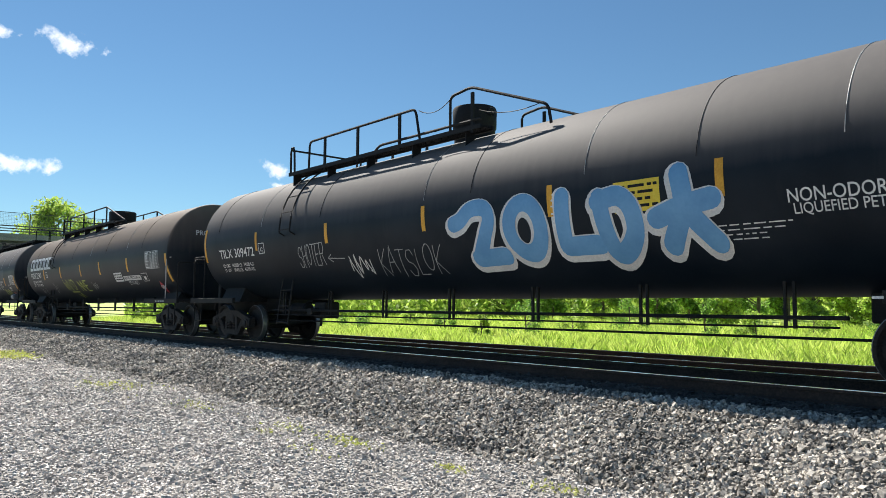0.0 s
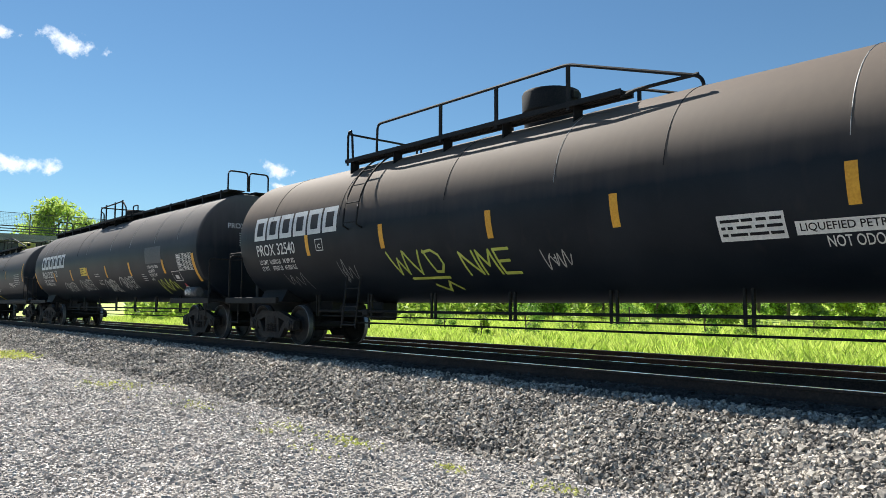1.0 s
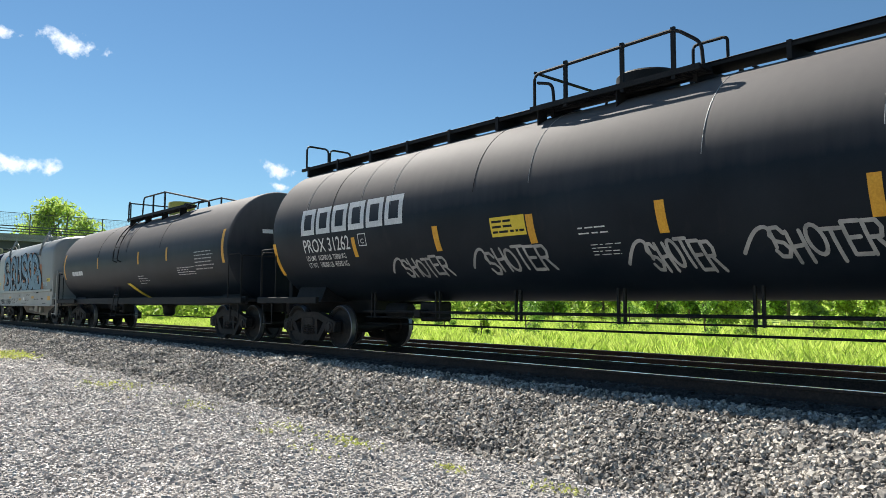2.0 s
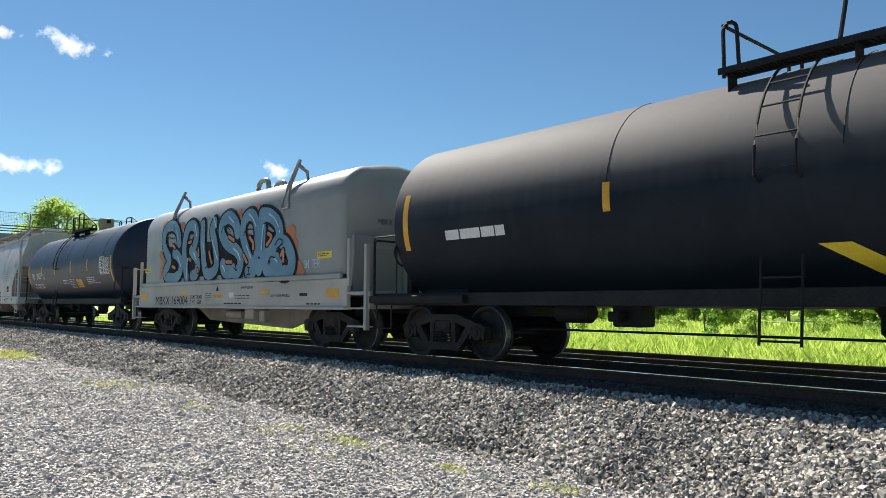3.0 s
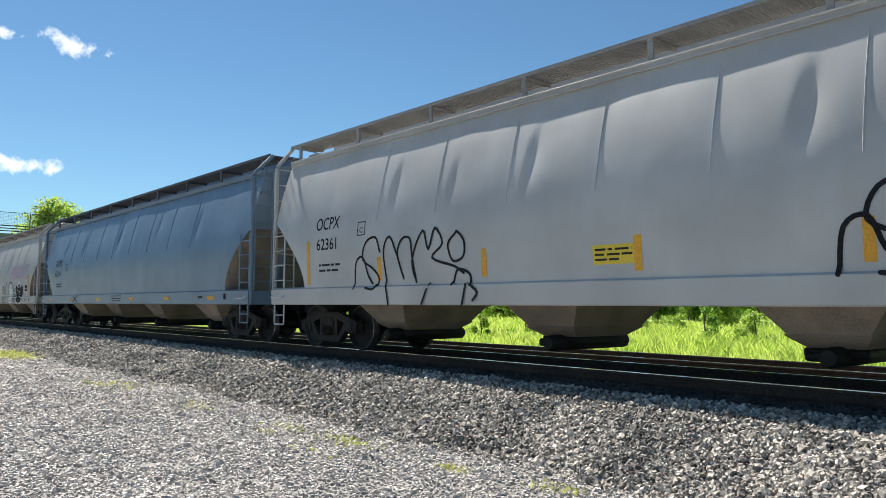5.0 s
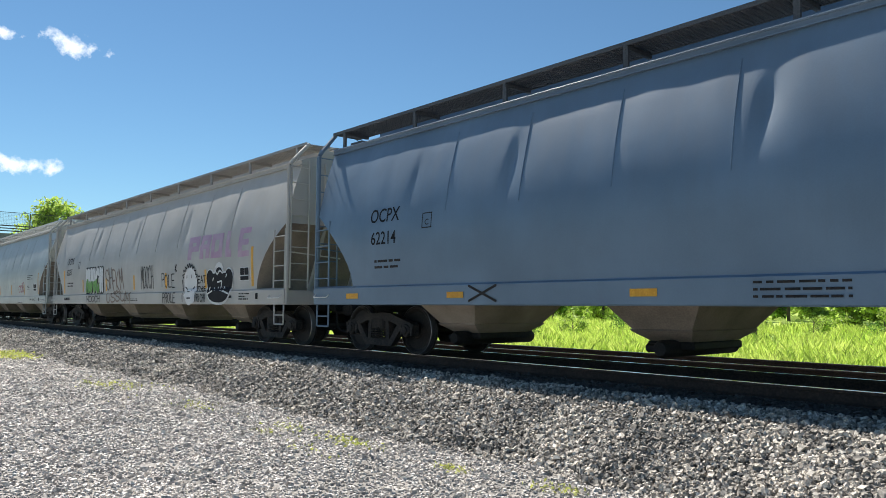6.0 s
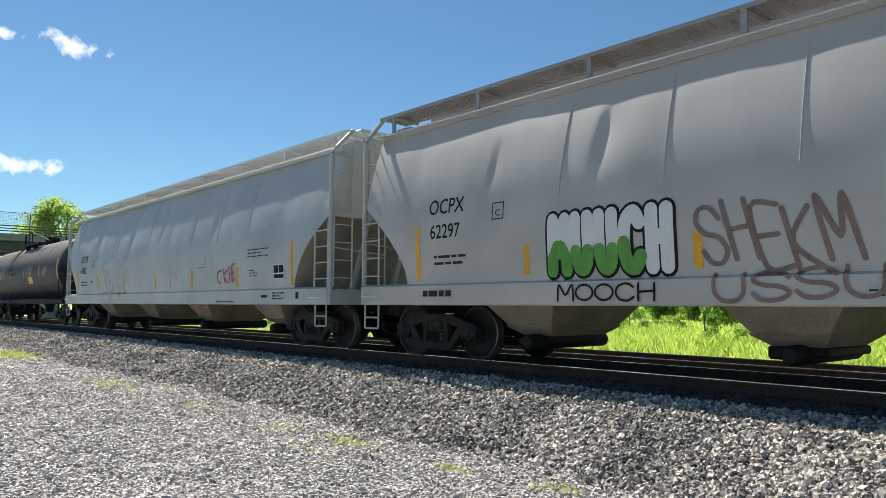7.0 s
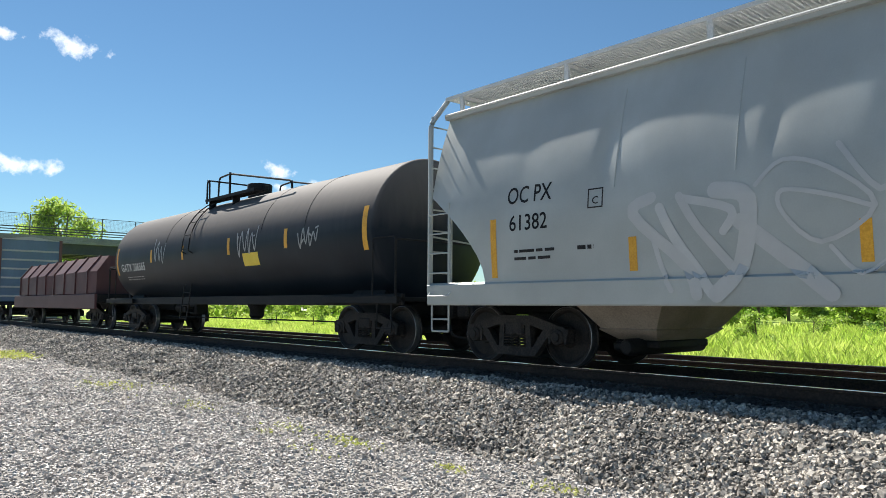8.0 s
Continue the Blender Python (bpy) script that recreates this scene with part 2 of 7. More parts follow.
def ground_height(x, y):
    z = GROUND_Z + 0.02 * wave(x, y, 0.9, 1) + 0.012 * wave(x, y, 3.1, 2)
    far = np.clip((y - 15.5) / 4, 0, 1)
    return z * (1 - far) + far * (-0.75 + 0.08 * wave(x, y, 0.35, 3) + 0.012 * np.clip(y - 25, 0, 60) + 0.15 * np.clip(y - 95, 0, 40))


def ground_material():
    m = mat("ground_cover", (0.209, 0.195, 0.177), 0.9, vary=0, scale=1.2, fine=55, bump=1.0, tint=(0.331, 0.309, 0.283))
    nt = m.node_tree
    n, l = nt.nodes, nt.links
    b = n["Principled BSDF"]
    gravel = b.inputs["Base Color"].links[0].from_socket
    tc = n.new("ShaderNodeTexCoord")
    sep = n.new("ShaderNodeSeparateXYZ")
    l.new(tc.outputs["Object"], sep.inputs[0])
    vor = n.new("ShaderNodeTexVoronoi")
    vor.inputs["Scale"].default_value = 28
    l.new(tc.outputs["Object"], vor.inputs["Vector"])
    cell = n.new("ShaderNodeMapRange")
    cell.inputs[3].default_value, cell.inputs[4].default_value = 0.6, 1.25
    l.new(vor.outputs["Color"], cell.inputs[0])
    mul = n.new("ShaderNodeHueSaturation")
    l.new(gravel, mul.inputs["Color"])
    l.new(cell.outputs[0], mul.inputs["Value"])
    grass = n.new("ShaderNodeTexNoise")
    grass.inputs["Scale"].default_value = 0.5
    l.new(tc.outputs["Object"], grass.inputs["Vector"])
    gr = n.new("ShaderNodeValToRGB")
    gr.color_ramp.elements[0].color, gr.color_ramp.elements[1].color = (0.32, 0.46, 0.08, 1), (0.50, 0.60, 0.14, 1)
    gr.color_ramp.elements[0].position, gr.color_ramp.elements[1].position = 0.3, 0.7
    l.new(grass.outputs[0], gr.inputs[0])
    edge = n.new("ShaderNodeMapRange")
    edge.inputs[1].default_value, edge.inputs[2].default_value = 15.8, 17.0
    l.new(sep.outputs[1], edge.inputs[0])
    mx = n.new("ShaderNodeMix")
    mx.data_type = 'RGBA'
    l.new(edge.outputs[0], mx.inputs[0])
    l.new(mul.outputs[0], mx.inputs[6])
    l.new(gr.outputs[0], mx.inputs[7])
    l.new(mx.outputs[2], b.inputs["Base Color"])
    bp = n.new("ShaderNodeBump")
    bp.inputs["Strength"].default_value, bp.inputs["Distance"].default_value = 0.7, 0.02
    bp.invert = True
    l.new(vor.outputs["Distance"], bp.inputs["Height"])
    l.new(bp.outputs[0], b.inputs["Normal"])
    return m


M["ground_cover"] = ground_material()
near = np.arange(-30, 6.01, 0.2)
xs = np.concatenate([[-3000, -1200, -600, -300, -200, -150], np.arange(-120, -30, 2.0), near, np.arange(8, 60, 6.0), [100, 300, 1000, 3000]])
ys = np.concatenate([[-3000, -800, -200, -60, -20, -8], np.arange(-4, 20, 0.2), np.arange(20, 90, 2.5), [95, 105, 115, 125, 135, 150, 300, 800, 3000]])
tagged(sheet("ground", xs, ys, ground_height, "ground_cover"), "flat trackside ground, grey crushed gravel with green meadow beyond the tracks", "ground", kind="structure")


def bed_height(y):
    return np.interp(y, [5.5, 5.9, 6.6, 7.75, 8.2, 11.2, 12.2, 15.3, 16.6], [-0.86, -0.76, -0.56, -0.24, -0.19, -0.19, -0.31, -0.31, -0.9])


bx = np.concatenate([[-400, -250], np.arange(-160, -40, 2), np.arange(-40, 8, 0.25), [20, 60, 150]])
by = np.arange(5.5, 16.61, 0.15)
tagged(sheet("ballast_bed", bx, by, lambda x, y: bed_height(y) + 0.02 * wave(x, y, 5, 4), "ballast"), "raised bed of grey crushed stone under the two tracks, coloured dark for the shade in its gaps", "ballast", kind="structure")


def stones(name, spots, sizes, material, label, flat=0.65):
    """Angular stones, each a crooked eight-cornered lump."""
    base = np.array([(x * (1.0 if z < 0 else 0.62), y * (1.0 if z < 0 else 0.62), z) for x in (-0.8, 0.8) for y in (-0.8, 0.8) for z in (-0.8, 0.8)])
    quads = [(0, 1, 3, 2), (4, 6, 7, 5), (0, 4, 5, 1), (2, 3, 7, 6), (0, 2, 6, 4), (1, 5, 7, 3)]
    tri = np.array([t for a, b, c, d in quads for t in ((a, b, c), (a, c, d))])
    k = len(spots)
    rng = np.random.RandomState(5)
    lump = base[None] * (1 + rng.uniform(-0.36, 0.24, (k, 8, 3)))
    lump *= rng.uniform(0.6, 1.3, (k, 1, 3)) * np.array([1, 1, flat])
    q = rng.normal(size=(k, 4))
    q[:, 1:3] *= 0.45
    q /= np.linalg.norm(q, axis=1)[:, None]
    w, x, y, z = q.T
    rot = np.stack([1 - 2 * (y * y + z * z), 2 * (x * y - w * z), 2 * (x * z + w * y), 2 * (x * y + w * z), 1 - 2 * (x * x + z * z), 2 * (y * z - w * x),
                    2 * (x * z - w * y), 2 * (y * z + w * x), 1 - 2 * (x * x + y * y)], -1).reshape(k, 3, 3)
    v = np.einsum("kij,knj->kni", rot, lump * sizes[:, None, None]) + spots[:, None]
    f = tri[None] + (np.arange(k) * 8)[:, None, None]
    me = bpy.data.meshes.new(name)
    nv, nf = k * 8, k * 12
    me.vertices.add(nv)
    me.vertices.foreach_set("co", v.ravel())
    me.loops.add(nf * 3)
    me.loops.foreach_set("vertex_index", f.ravel().astype(np.int32))
    me.polygons.add(nf)
    me.polygons.foreach_set("loop_start", np.arange(nf, dtype=np.int32) * 3)
    me.polygons.foreach_set("use_smooth", [False] * nf)
    me.update(calc_edges=True)
    me.materials.append(M[material])
    return tagged(new(name, me), label, "stones", kind="stuff")


def chips(name, spots, sizes, material, label):
    """Flat crushed stones bedded in the ground: crooked three-sided lumps with a tilted top."""
    k = len(spots)
    r = np.random.RandomState(8)
    a = r.uniform(0, 2 * math.pi, (k, 1)) + np.array([0, 2.1, 4.2]) + r.uniform(-0.45, 0.45, (k, 3))
    d = r.uniform(0.75, 1.3, (k, 3))
    low = np.stack([d * np.cos(a), d * np.sin(a), np.full((k, 3), -0.4)], -1)
    top = np.stack([0.72 * d * np.cos(a), 0.72 * d * np.sin(a), r.uniform(0.15, 0.95, (k, 3))], -1)
    v = np.concatenate([low, top], 1) * sizes[:, None, None] + spots[:, None]
    tri = np.array([(3, 4, 5), (0, 1, 4), (0, 4, 3), (1, 2, 5), (1, 5, 4), (2, 0, 3), (2, 3, 5)])
    f = tri[None] + (np.arange(k) * 6)[:, None, None]
    me = bpy.data.meshes.new(name)
    me.vertices.add(k * 6)
    me.vertices.foreach_set("co", v.ravel())
    me.loops.add(k * 21)
    me.loops.foreach_set("vertex_index", f.ravel().astype(np.int32))
    me.polygons.add(k * 7)
    me.polygons.foreach_set("loop_start", np.arange(k * 7, dtype=np.int32) * 3)
    me.polygons.foreach_set("use_smooth", [False] * (k * 7))
    me.update(calc_edges=True)
    me.materials.append(M[material])
    return tagged(new(name, me), label, "stones", kind="stuff")


rng = np.random.RandomState(3)


def near_x(k, lo=-55.0, hi=2.0, bias=2.2):
    return hi - (hi - lo) * rng.rand(k) ** bias


N_ST = 78000
sx = near_x(N_ST, -55.0, -1.0, 1.9)
sy = rng.uniform(5.55, 8.1, N_ST)
sz_ = bed_height(sy)
ss = rng.uniform(0.012, 0.028, N_ST) * (1 + 0.018 * np.abs(sx)) * np.where(rng.rand(N_ST) < 0.05, 1.5, 1)
stones("ballast_stones", np.stack([sx, sy, sz_ + rng.uniform(0.25, 1.2, N_ST) * ss], -1), ss, "stone", "grey and tan crushed ballast stones on the bed's shoulder", 0.8)
# stones by and between the rails, their colour holding the train's shade
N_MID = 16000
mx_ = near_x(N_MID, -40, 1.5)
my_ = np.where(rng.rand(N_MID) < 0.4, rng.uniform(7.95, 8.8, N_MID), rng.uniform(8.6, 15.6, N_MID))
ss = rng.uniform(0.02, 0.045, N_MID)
stones("track_stones", np.stack([mx_, my_, bed_height(my_) + 0.2 * ss], -1), ss, "shade_stone", "crushed stones by and between the rails, coloured dark for the train's shade")
N_PB = 125000
px = near_x(N_PB, -36, 0.5, 1.25)
py = 0.16 * np.abs(px) + (6.2 - 0.16 * np.abs(px)) * rng.rand(N_PB)
ss = rng.uniform(0.010, 0.026, N_PB) * (1 + 0.03 * np.abs(px)) * np.where(rng.rand(N_PB) < 0.04, 1.7, 1)
chips("gravel_stones", np.stack([px, py, ground_height(px, py) + 0.05 * ss], -1), ss, "pebble", "pale crushed gravel packed on the trackside ground")


def rail_form(y, z):
    prof = [(-0.07, -0.17), (0.07, -0.17), (0.07, -0.158), (0.012, -0.14), (0.012, -0.045), (0.036, -0.035), (0.036, -0.012), (0.030, 0.0), (-0.030, 0.0), (-0.036, -0.012), (-0.036, -0.035), (-0.012, -0.045), (-0.012, -0.14), (-0.07, -0.158)]
    fm = Form()
    fm.prism([(y + a, z + b) for a, b in prof], -400, 150)
    return fm


def track(y, z, label):
    t = thing("track", label, "railway track", "tracks", "structure")
    t.matrix_world = pose(0, y, z)
    for s in (-0.7525, 0.7525):
        r = part("rail", rail_form(s, 0), "rail_side", t, "rusty steel rail with a polished head")
        part("rail_head", Form().box(-400, 150, s - 0.029, s + 0.029, -0.008, 0.003), "rail_head", r, "polished running surface")
    tie = Form().box(-0.115, 0.115, -1.3, 1.3, -0.34, -0.165, 0.012).mesh("tie", "tie_wood", 0)
    for i in range(118):
        part("tie", tie, None, t, at=pose(2.0 - 0.52 * i + 0.03 * rng.randn(), 0.03 * rng.randn(), 0, 0, 0, rng.randn()))
    return t


track(TRACK_Y, 0.0, "near railway track with rusty rails on dark wooden ties")
track(TRACK2_Y, TRACK2_Z, "far railway track with rusty rails on dark wooden ties")


# ---- what the cars share ----
def ribbon(path, w):
    """The outline of a band of width w along a path in a plane."""
    a, b = [], []
    for i, p in enumerate(path):
        q, r = path[max(i - 1, 0)], path[min(i + 1, len(path) - 1)]
        dx, dz = r[0] - q[0], r[1] - q[1]
        k = w / 2 / math.hypot(dx, dz)
        a.append((p[0] - dz * k, p[1] + dx * k))
        b.append((p[0] + dz * k, p[1] - dx * k))
    return a + b[::-1]


def wheelset_mesh():
    fm = Form()
    fm.lathe([(-1.05, 0.06), (-0.95, 0.075), (0.95, 0.075), (1.05, 0.06)], "y", n=14)
    for s in (-1, 1):
        prof = [(0.825, 0.10), (0.825, 0.15), (0.80, 0.17), (0.785, 0.36), (0.825, 0.405), (0.828, 0.445), (0.822, WHEEL_R - 0.004), (0.715, WHEEL_R + 0.002), (0.705, 0.485), (0.685, 0.485), (0.68, 0.41), (0.735, 0.36), (0.75, 0.17), (0.715, 0.15), (0.71, 0.10)]
        fm.lathe([(s * a, r) for a, r in prof], "y", n=40)
    me = fm.mesh("wheelset", ["wheel_steel", "tread_steel"], 30)
    for pl in me.polygons:
        r = [math.hypot(me.vertices[i].co.x, me.vertices[i].co.z) for i in pl.vertices]
        if min(r) > 0.444 and max(r) < 0.475:
            pl.material_index = 1
    return me


def sideframe_mesh():
    fm = Form()
    y0, y1 = -0.075, 0.075
    for path, w, a, b in (([(-1.08, 0.50), (-0.72, 0.60), (-0.38, 0.70), (0.38, 0.70), (0.72, 0.60), (1.08, 0.50)], 0.15, y0, y1),
                          ([(-0.78, 0.60), (-0.62, 0.48), (-0.40, 0.22), (0.40, 0.22), (0.62, 0.48), (0.78, 0.60)], 0.14, y0 + 0.01, y1 - 0.01),
                          ([(-0.30, 0.2), (-0.27, 0.7)], 0.10, y0 + 0.015, y1 - 0.015), ([(0.30, 0.2), (0.27, 0.7)], 0.10, y0 + 0.015, y1 - 0.015)):
        fm.prism(ribbon(path, w), a, b, "xz")
    for s in (-0.889, 0.889):
        fm.prism([(s - 0.19, 0.54), (s - 0.17, 0.36), (s - 0.13, 0.36), (s - 0.12, 0.56), (s + 0.12, 0.56), (s + 0.13, 0.36), (s + 0.17, 0.36), (s + 0.19, 0.54), (s + 0.12, 0.62), (s - 0.12, 0.62)], y0 - 0.01, y1 + 0.01, "xz")
    return fm.mesh("sideframe", "truck_iron", 30)


def bearing_mesh():
    return Form().lathe([(-0.09, 0.125), (0.07, 0.125), (0.09, 0.11), (0.10, 0.07), (0.12, 0.065)], "y", n=20).mesh("bearing", "wheel_steel", 30)


def spring_mesh():
    path = [(0.07 * math.cos(a), 0.07 * math.sin(a), 0.27 + 0.25 * a / (11 * math.pi)) for a in [i * math.pi / 5 for i in range(56)]]
    return Form().tube(path, 0.016, 5).mesh("spring", "truck_iron", 60)


SHARED = {"wheelset": wheelset_mesh(), "sideframe": sideframe_mesh(), "bearing": bearing_mesh(), "spring": spring_mesh()}
SHARED["bolster"] = Form().box(-0.2, 0.2, -1.08, 1.08, 0.45, 0.68, 0.03).box(-0.3, 0.3, -0.35, 0.35, 0.66, 0.82, 0.02).box(-0.12, 0.12, -0.6, 0.6, 0.3, 0.46, 0.02).mesh("truck", "truck_iron", 30)
SHARED["coupler"] = Form().box(-0.5, 0.18, -0.09, 0.09, 0.72, 0.9, 0.02).box(0.1, 0.4, -0.16, 0.15, 0.68, 0.95, 0.05).box(0.3, 0.47, 0.02, 0.2, 0.7, 0.93, 0.05).mesh("coupler", "truck_iron", 30)
WHEELSETS = []


def truck(car, x):
    t = part("truck", SHARED["bolster"], None, car, "dark cast-steel truck with springs and roller bearings", at=pose(x, 0, 0))
    for s in (-1, 1):
        part("sideframe", SHARED["sideframe"], None, t, at=pose(0, s * 0.99, 0))
        for k in (-0.13, 0.0, 0.13):
            part("spring", SHARED["spring"], None, t, at=pose(k * 1.25, s * (1.0 + 0.03 * (k == 0)), 0))
        for k in (-0.889, 0.889):
            part("bearing", SHARED["bearing"], None, t, at=pose(k, s * 1.0, 0.46, 0, 0, 0 if s > 0 else 180))
    for k in (-0.889, 0.889):
        WHEELSETS.append((part("wheelset", SHARED["wheelset"], None, t, at=pose(k, 0, 0.46)), k))


def bar(name, path, parent, r=0.022, material="underframe", label="", round_r=0.08, n=7):
    return part(name, Form().tube(bent(path, round_r), r, n), material, parent, label)


def ladder(car, foot, head, width, rungs, material, along="x", r=0.014):
    """Two stiles from foot to head and rungs between them."""
    foot, head = Vector(foot), Vector(head)
    w = Vector((width, 0, 0)) if along == "x" else Vector((0, width, 0))
    lad = part("ladder", Form().tube([foot, head], r * 1.4, 6).tube([foot + w, head + w], r * 1.4, 6), material, car, "steel ladder")
    for i in range(rungs):
        p = foot.lerp(head, (i + 0.5) / rungs)
        part("rung", Form().tube([p, p + w], r, 6), material, lad)
    return lad


CARS = []


def car_base(name, label, category, front, rear, overhang, group="cars of the freight train"):
    """An empty at the car's middle on the rail heads, with two trucks and the couplers."""
    mid, half = (front + rear) / 2, (front - rear) / 2
    car = thing(name, label, category, group)
    car.matrix_world = pose(mid, TRACK_Y, 0)
    CARS.append((car, mid))
    for s in (1, -1):
        truck(car, s * half)
        part("coupler", SHARED["coupler"], None, car, "rusty knuckle coupler", at=pose(s * (half + overhang), 0, 0, 0, 0, 0 if s > 0 else 180))
        e = s * (half + overhang)
        part("air_hose", Form().tube(bent([(e + s * 0.05, -0.3, 0.75), (e + s * 0.15, -0.3, 0.35), (e + s * 0.5, -0.15, 0.3)], 0.12), 0.025, 6), "underframe", car, "black rubber brake hose")
    return car, half


# ---- tank cars ----
def tank_car(label, front, rear, R, zc, paint, platform, dome, ladder_x, seams, marks, head=0.46, sill=False, long_walk=False, dome_paint="underframe", under_rail=True, rails=(), posts=()):
    car, half = car_base("tank_car", label, "tank car", front, rear, 1.62)
    rim = half + 0.78
    kr = 0.1
    prof = [(-rim - kr * math.sin(a), R - kr * (1 - math.cos(a))) for a in [radians(65) * i / 5 for i in range(6)]]
    xk, rk = prof[-1]
    prof += [(xk - 0.225 * rk * (1 - q * q), max(0.02, rk * q)) for q in (0.9, 0.78, 0.62, 0.45, 0.28, 0.12, 0.0)]
    prof = prof[::-1]
    n_mid = 24
    prof += [(-rim + 2 * rim * k / n_mid, R) for k in range(1, n_mid)]
    prof += [(-a, r) for a, r in prof[:13][::-1]]
    part("tank_shell", Form().lathe(prof, "x", (0, 0, zc), 72), paint, car, "black welded tank with domed ends, its top paler with dust and painted light", smooth=50)
    for x, bright in seams:
        ring = [(x, -(R + 0.001) * math.cos(a), zc + (R + 0.001) * math.sin(a)) for a in np.linspace(radians(8), radians(100), 24)]
        part("weld_seam", Form().tube(ring, 0.005 if bright else 0.006, 5), "grey_spray" if bright else "black", car, "pale scuffed weld seam" if bright else "dark weld seam")
    # frame below the tank
    for s in (1, -1):
        x0, x1 = sorted((s * (half - 1.5), s * (half + 1.55)))
        part("stub_sill", Form().box(x0, x1, -0.32, 0.32, 0.74, 1.12, 0.02), "underframe", car)
        part("saddle", Form().prism([(-1.1, 1.0)] + [(-(R + 0.01) * math.cos(a), zc + (R + 0.01) * math.sin(a)) for a in np.linspace(radians(-52), radians(-128), 14)] + [(1.1, 1.0)], s * half - 0.55, s * half + 0.55), "underframe", car)
        part("end_platform", Form().box(min(s * (half + 0.85), s * (half + 1.6)), max(s * (half + 0.85), s * (half + 1.6)), -1.45, 1.45, 1.0, 1.08, 0.01), "underframe", car)
        for y in (-1.5, 1.42):
            part("side_beam", Form().box(min(s * (half - 1.0), s * (half + 1.6)), max(s * (half - 1.0), s * (half + 1.6)), y, y + 0.08, 0.96, 1.1, 0.01), "underframe", car)
        e = s * (half + 1.5)
        bar("end_handrail", [(e, -1.44, 1.05), (e, -1.44, 2.15), (e - s * 0.1, 1.44, 2.15), (e, 1.44, 1.05)], car, 0.02)
        if s > 0 and not sill and not long_walk:
            bar("corner_grab", [(e - 0.75, -1.5, 1.1), (e - 0.75, -1.5, 2.25), (e - 0.6, -1.42, 2.32)], car, 0.016, "grey_spray", "thin pale grab iron", 0.06)
        elif s < 0 or sill:
            bar("corner_grab", [(e - s * 0.7, -1.46, 1.1), (e - s * 0.7, -1.46, 2.2), (e, -1.46, 2.2), (e, -1.46, 1.1)], car, 0.016)
        bar("sill_step", [(e - s * 0.55, -1.46, 1.0), (e - s * 0.55, -1.46, 0.5), (e - s * 0.1, -1.46, 0.5), (e - s * 0.1, -1.46, 1.0)], car, 0.016, round_r=0.03)
        part("draft_gear", Form().box(min(e, e + s * 0.2), max(e, e + s * 0.2), -0.22, 0.22, 0.68, 1.0, 0.02), "truck_iron", car)
    if sill:
        for y in (-1.38, 1.3):
            part("side_sill", Form().box(-half - 1.6, half + 1.6, y, y + 0.08, 0.93, 1.14, 0.01), "underframe", car, "black side sill along the tank")
    if under_rail:
        rail = part("safety_rail", Form().tube([(-half + 1.6, -0.7, 0.80), (half - 1.6, -0.7, 0.80)], 0.026, 7).tube([(-half + 1.7, -0.7, 0.69), (half - 1.7, -0.7, 0.69)], 0.014, 7), "underframe", car, "low double pipe rail under the tank")
        k = half - 2.2
        while k > -half + 1.5:
            for q in (0, -0.11):
                part("hanger", Form().box(k + q - 0.018, k + q + 0.018, -0.72, -0.68, 0.67, zc - math.sqrt(R * R - 0.49) + 0.05), "underframe", rail)
            k -= 2.02
    brake = Form()
    brake.lathe([(-0.35, 0.12), (-0.3, 0.16), (0.3, 0.16), (0.35, 0.12)], "x", (-half + 2.4, -0.35, 0.82), 16)
    bx0 = -half - 1.42
    part("brake_wheel", Form().tube([(bx0, -0.75 + 0.28 * math.cos(a), 1.95 + 0.28 * math.sin(a)) for a in np.linspace(0, 2 * math.pi, 20, endpoint=False)], 0.018, 6, True).tube([(bx0, -1.03, 1.95), (bx0, -0.47, 1.95)], 0.014, 5).tube([(bx0, -0.75, 1.67), (bx0, -0.75, 2.23)], 0.014, 5).tube([(bx0, -0.75, 1.95), (bx0 + 0.2, -0.75, 1.95)], 0.03, 6), "underframe", car, "spoked hand-brake wheel")
    part("brake_stand", Form().box(bx0 + 0.15, bx0 + 0.3, -0.85, -0.65, 1.05, 2.05, 0.02), "underframe", car)
    part("brake_cylinder", brake, "underframe", car)
    part("brake_valve", Form().box(-half + 3.2, -half + 3.7, -0.5, -0.1, 0.62, 1.0, 0.03).box(-half + 3.3, -half + 3.5, -0.75, -0.5, 0.7, 0.85, 0.02), "underframe", car)
    bar("brake_rod", [(-half + 1.2, -0.45, 0.55), (half - 1.2, -0.45, 0.55)], car, 0.018)
    if not under_rail:
        part("bottom_outlet", Form().lathe([(0.55, 0.14), (0.62, 0.2), (0.8, 0.2), (zc - R + 0.1, 0.32)], "z", (0, 0, 0), 18), "underframe", car)
    # ladder, platform and dome on top
    top = zc + R
    if ladder_x is not None:
        lw = 0.46
        y_out = R + 0.12
        low = part("ladder", Form().tube([(ladder_x, -y_out, 0.5), (ladder_x, -y_out + 0.12, 1.5)], 0.018, 6).tube([(ladder_x + lw, -y_out, 0.5), (ladder_x + lw, -y_out + 0.12, 1.5)], 0.018, 6), "underframe", car, "short steel step ladder below the tank")
        for z in (0.55, 0.9, 1.25):
            part("rung", Form().tube([(ladder_x, -y_out + 0.12 * (z - 0.5), z), (ladder_x + lw, -y_out + 0.12 * (z - 0.5), z)], 0.015, 6), "underframe", low)
        path = [(0, -R + 0.01, zc - 0.08), (0, -y_out, zc - 0.02)] + [(0, -y_out * math.cos(a), zc + y_out * math.sin(a)) for a in np.linspace(0.05, radians(72), 9)]
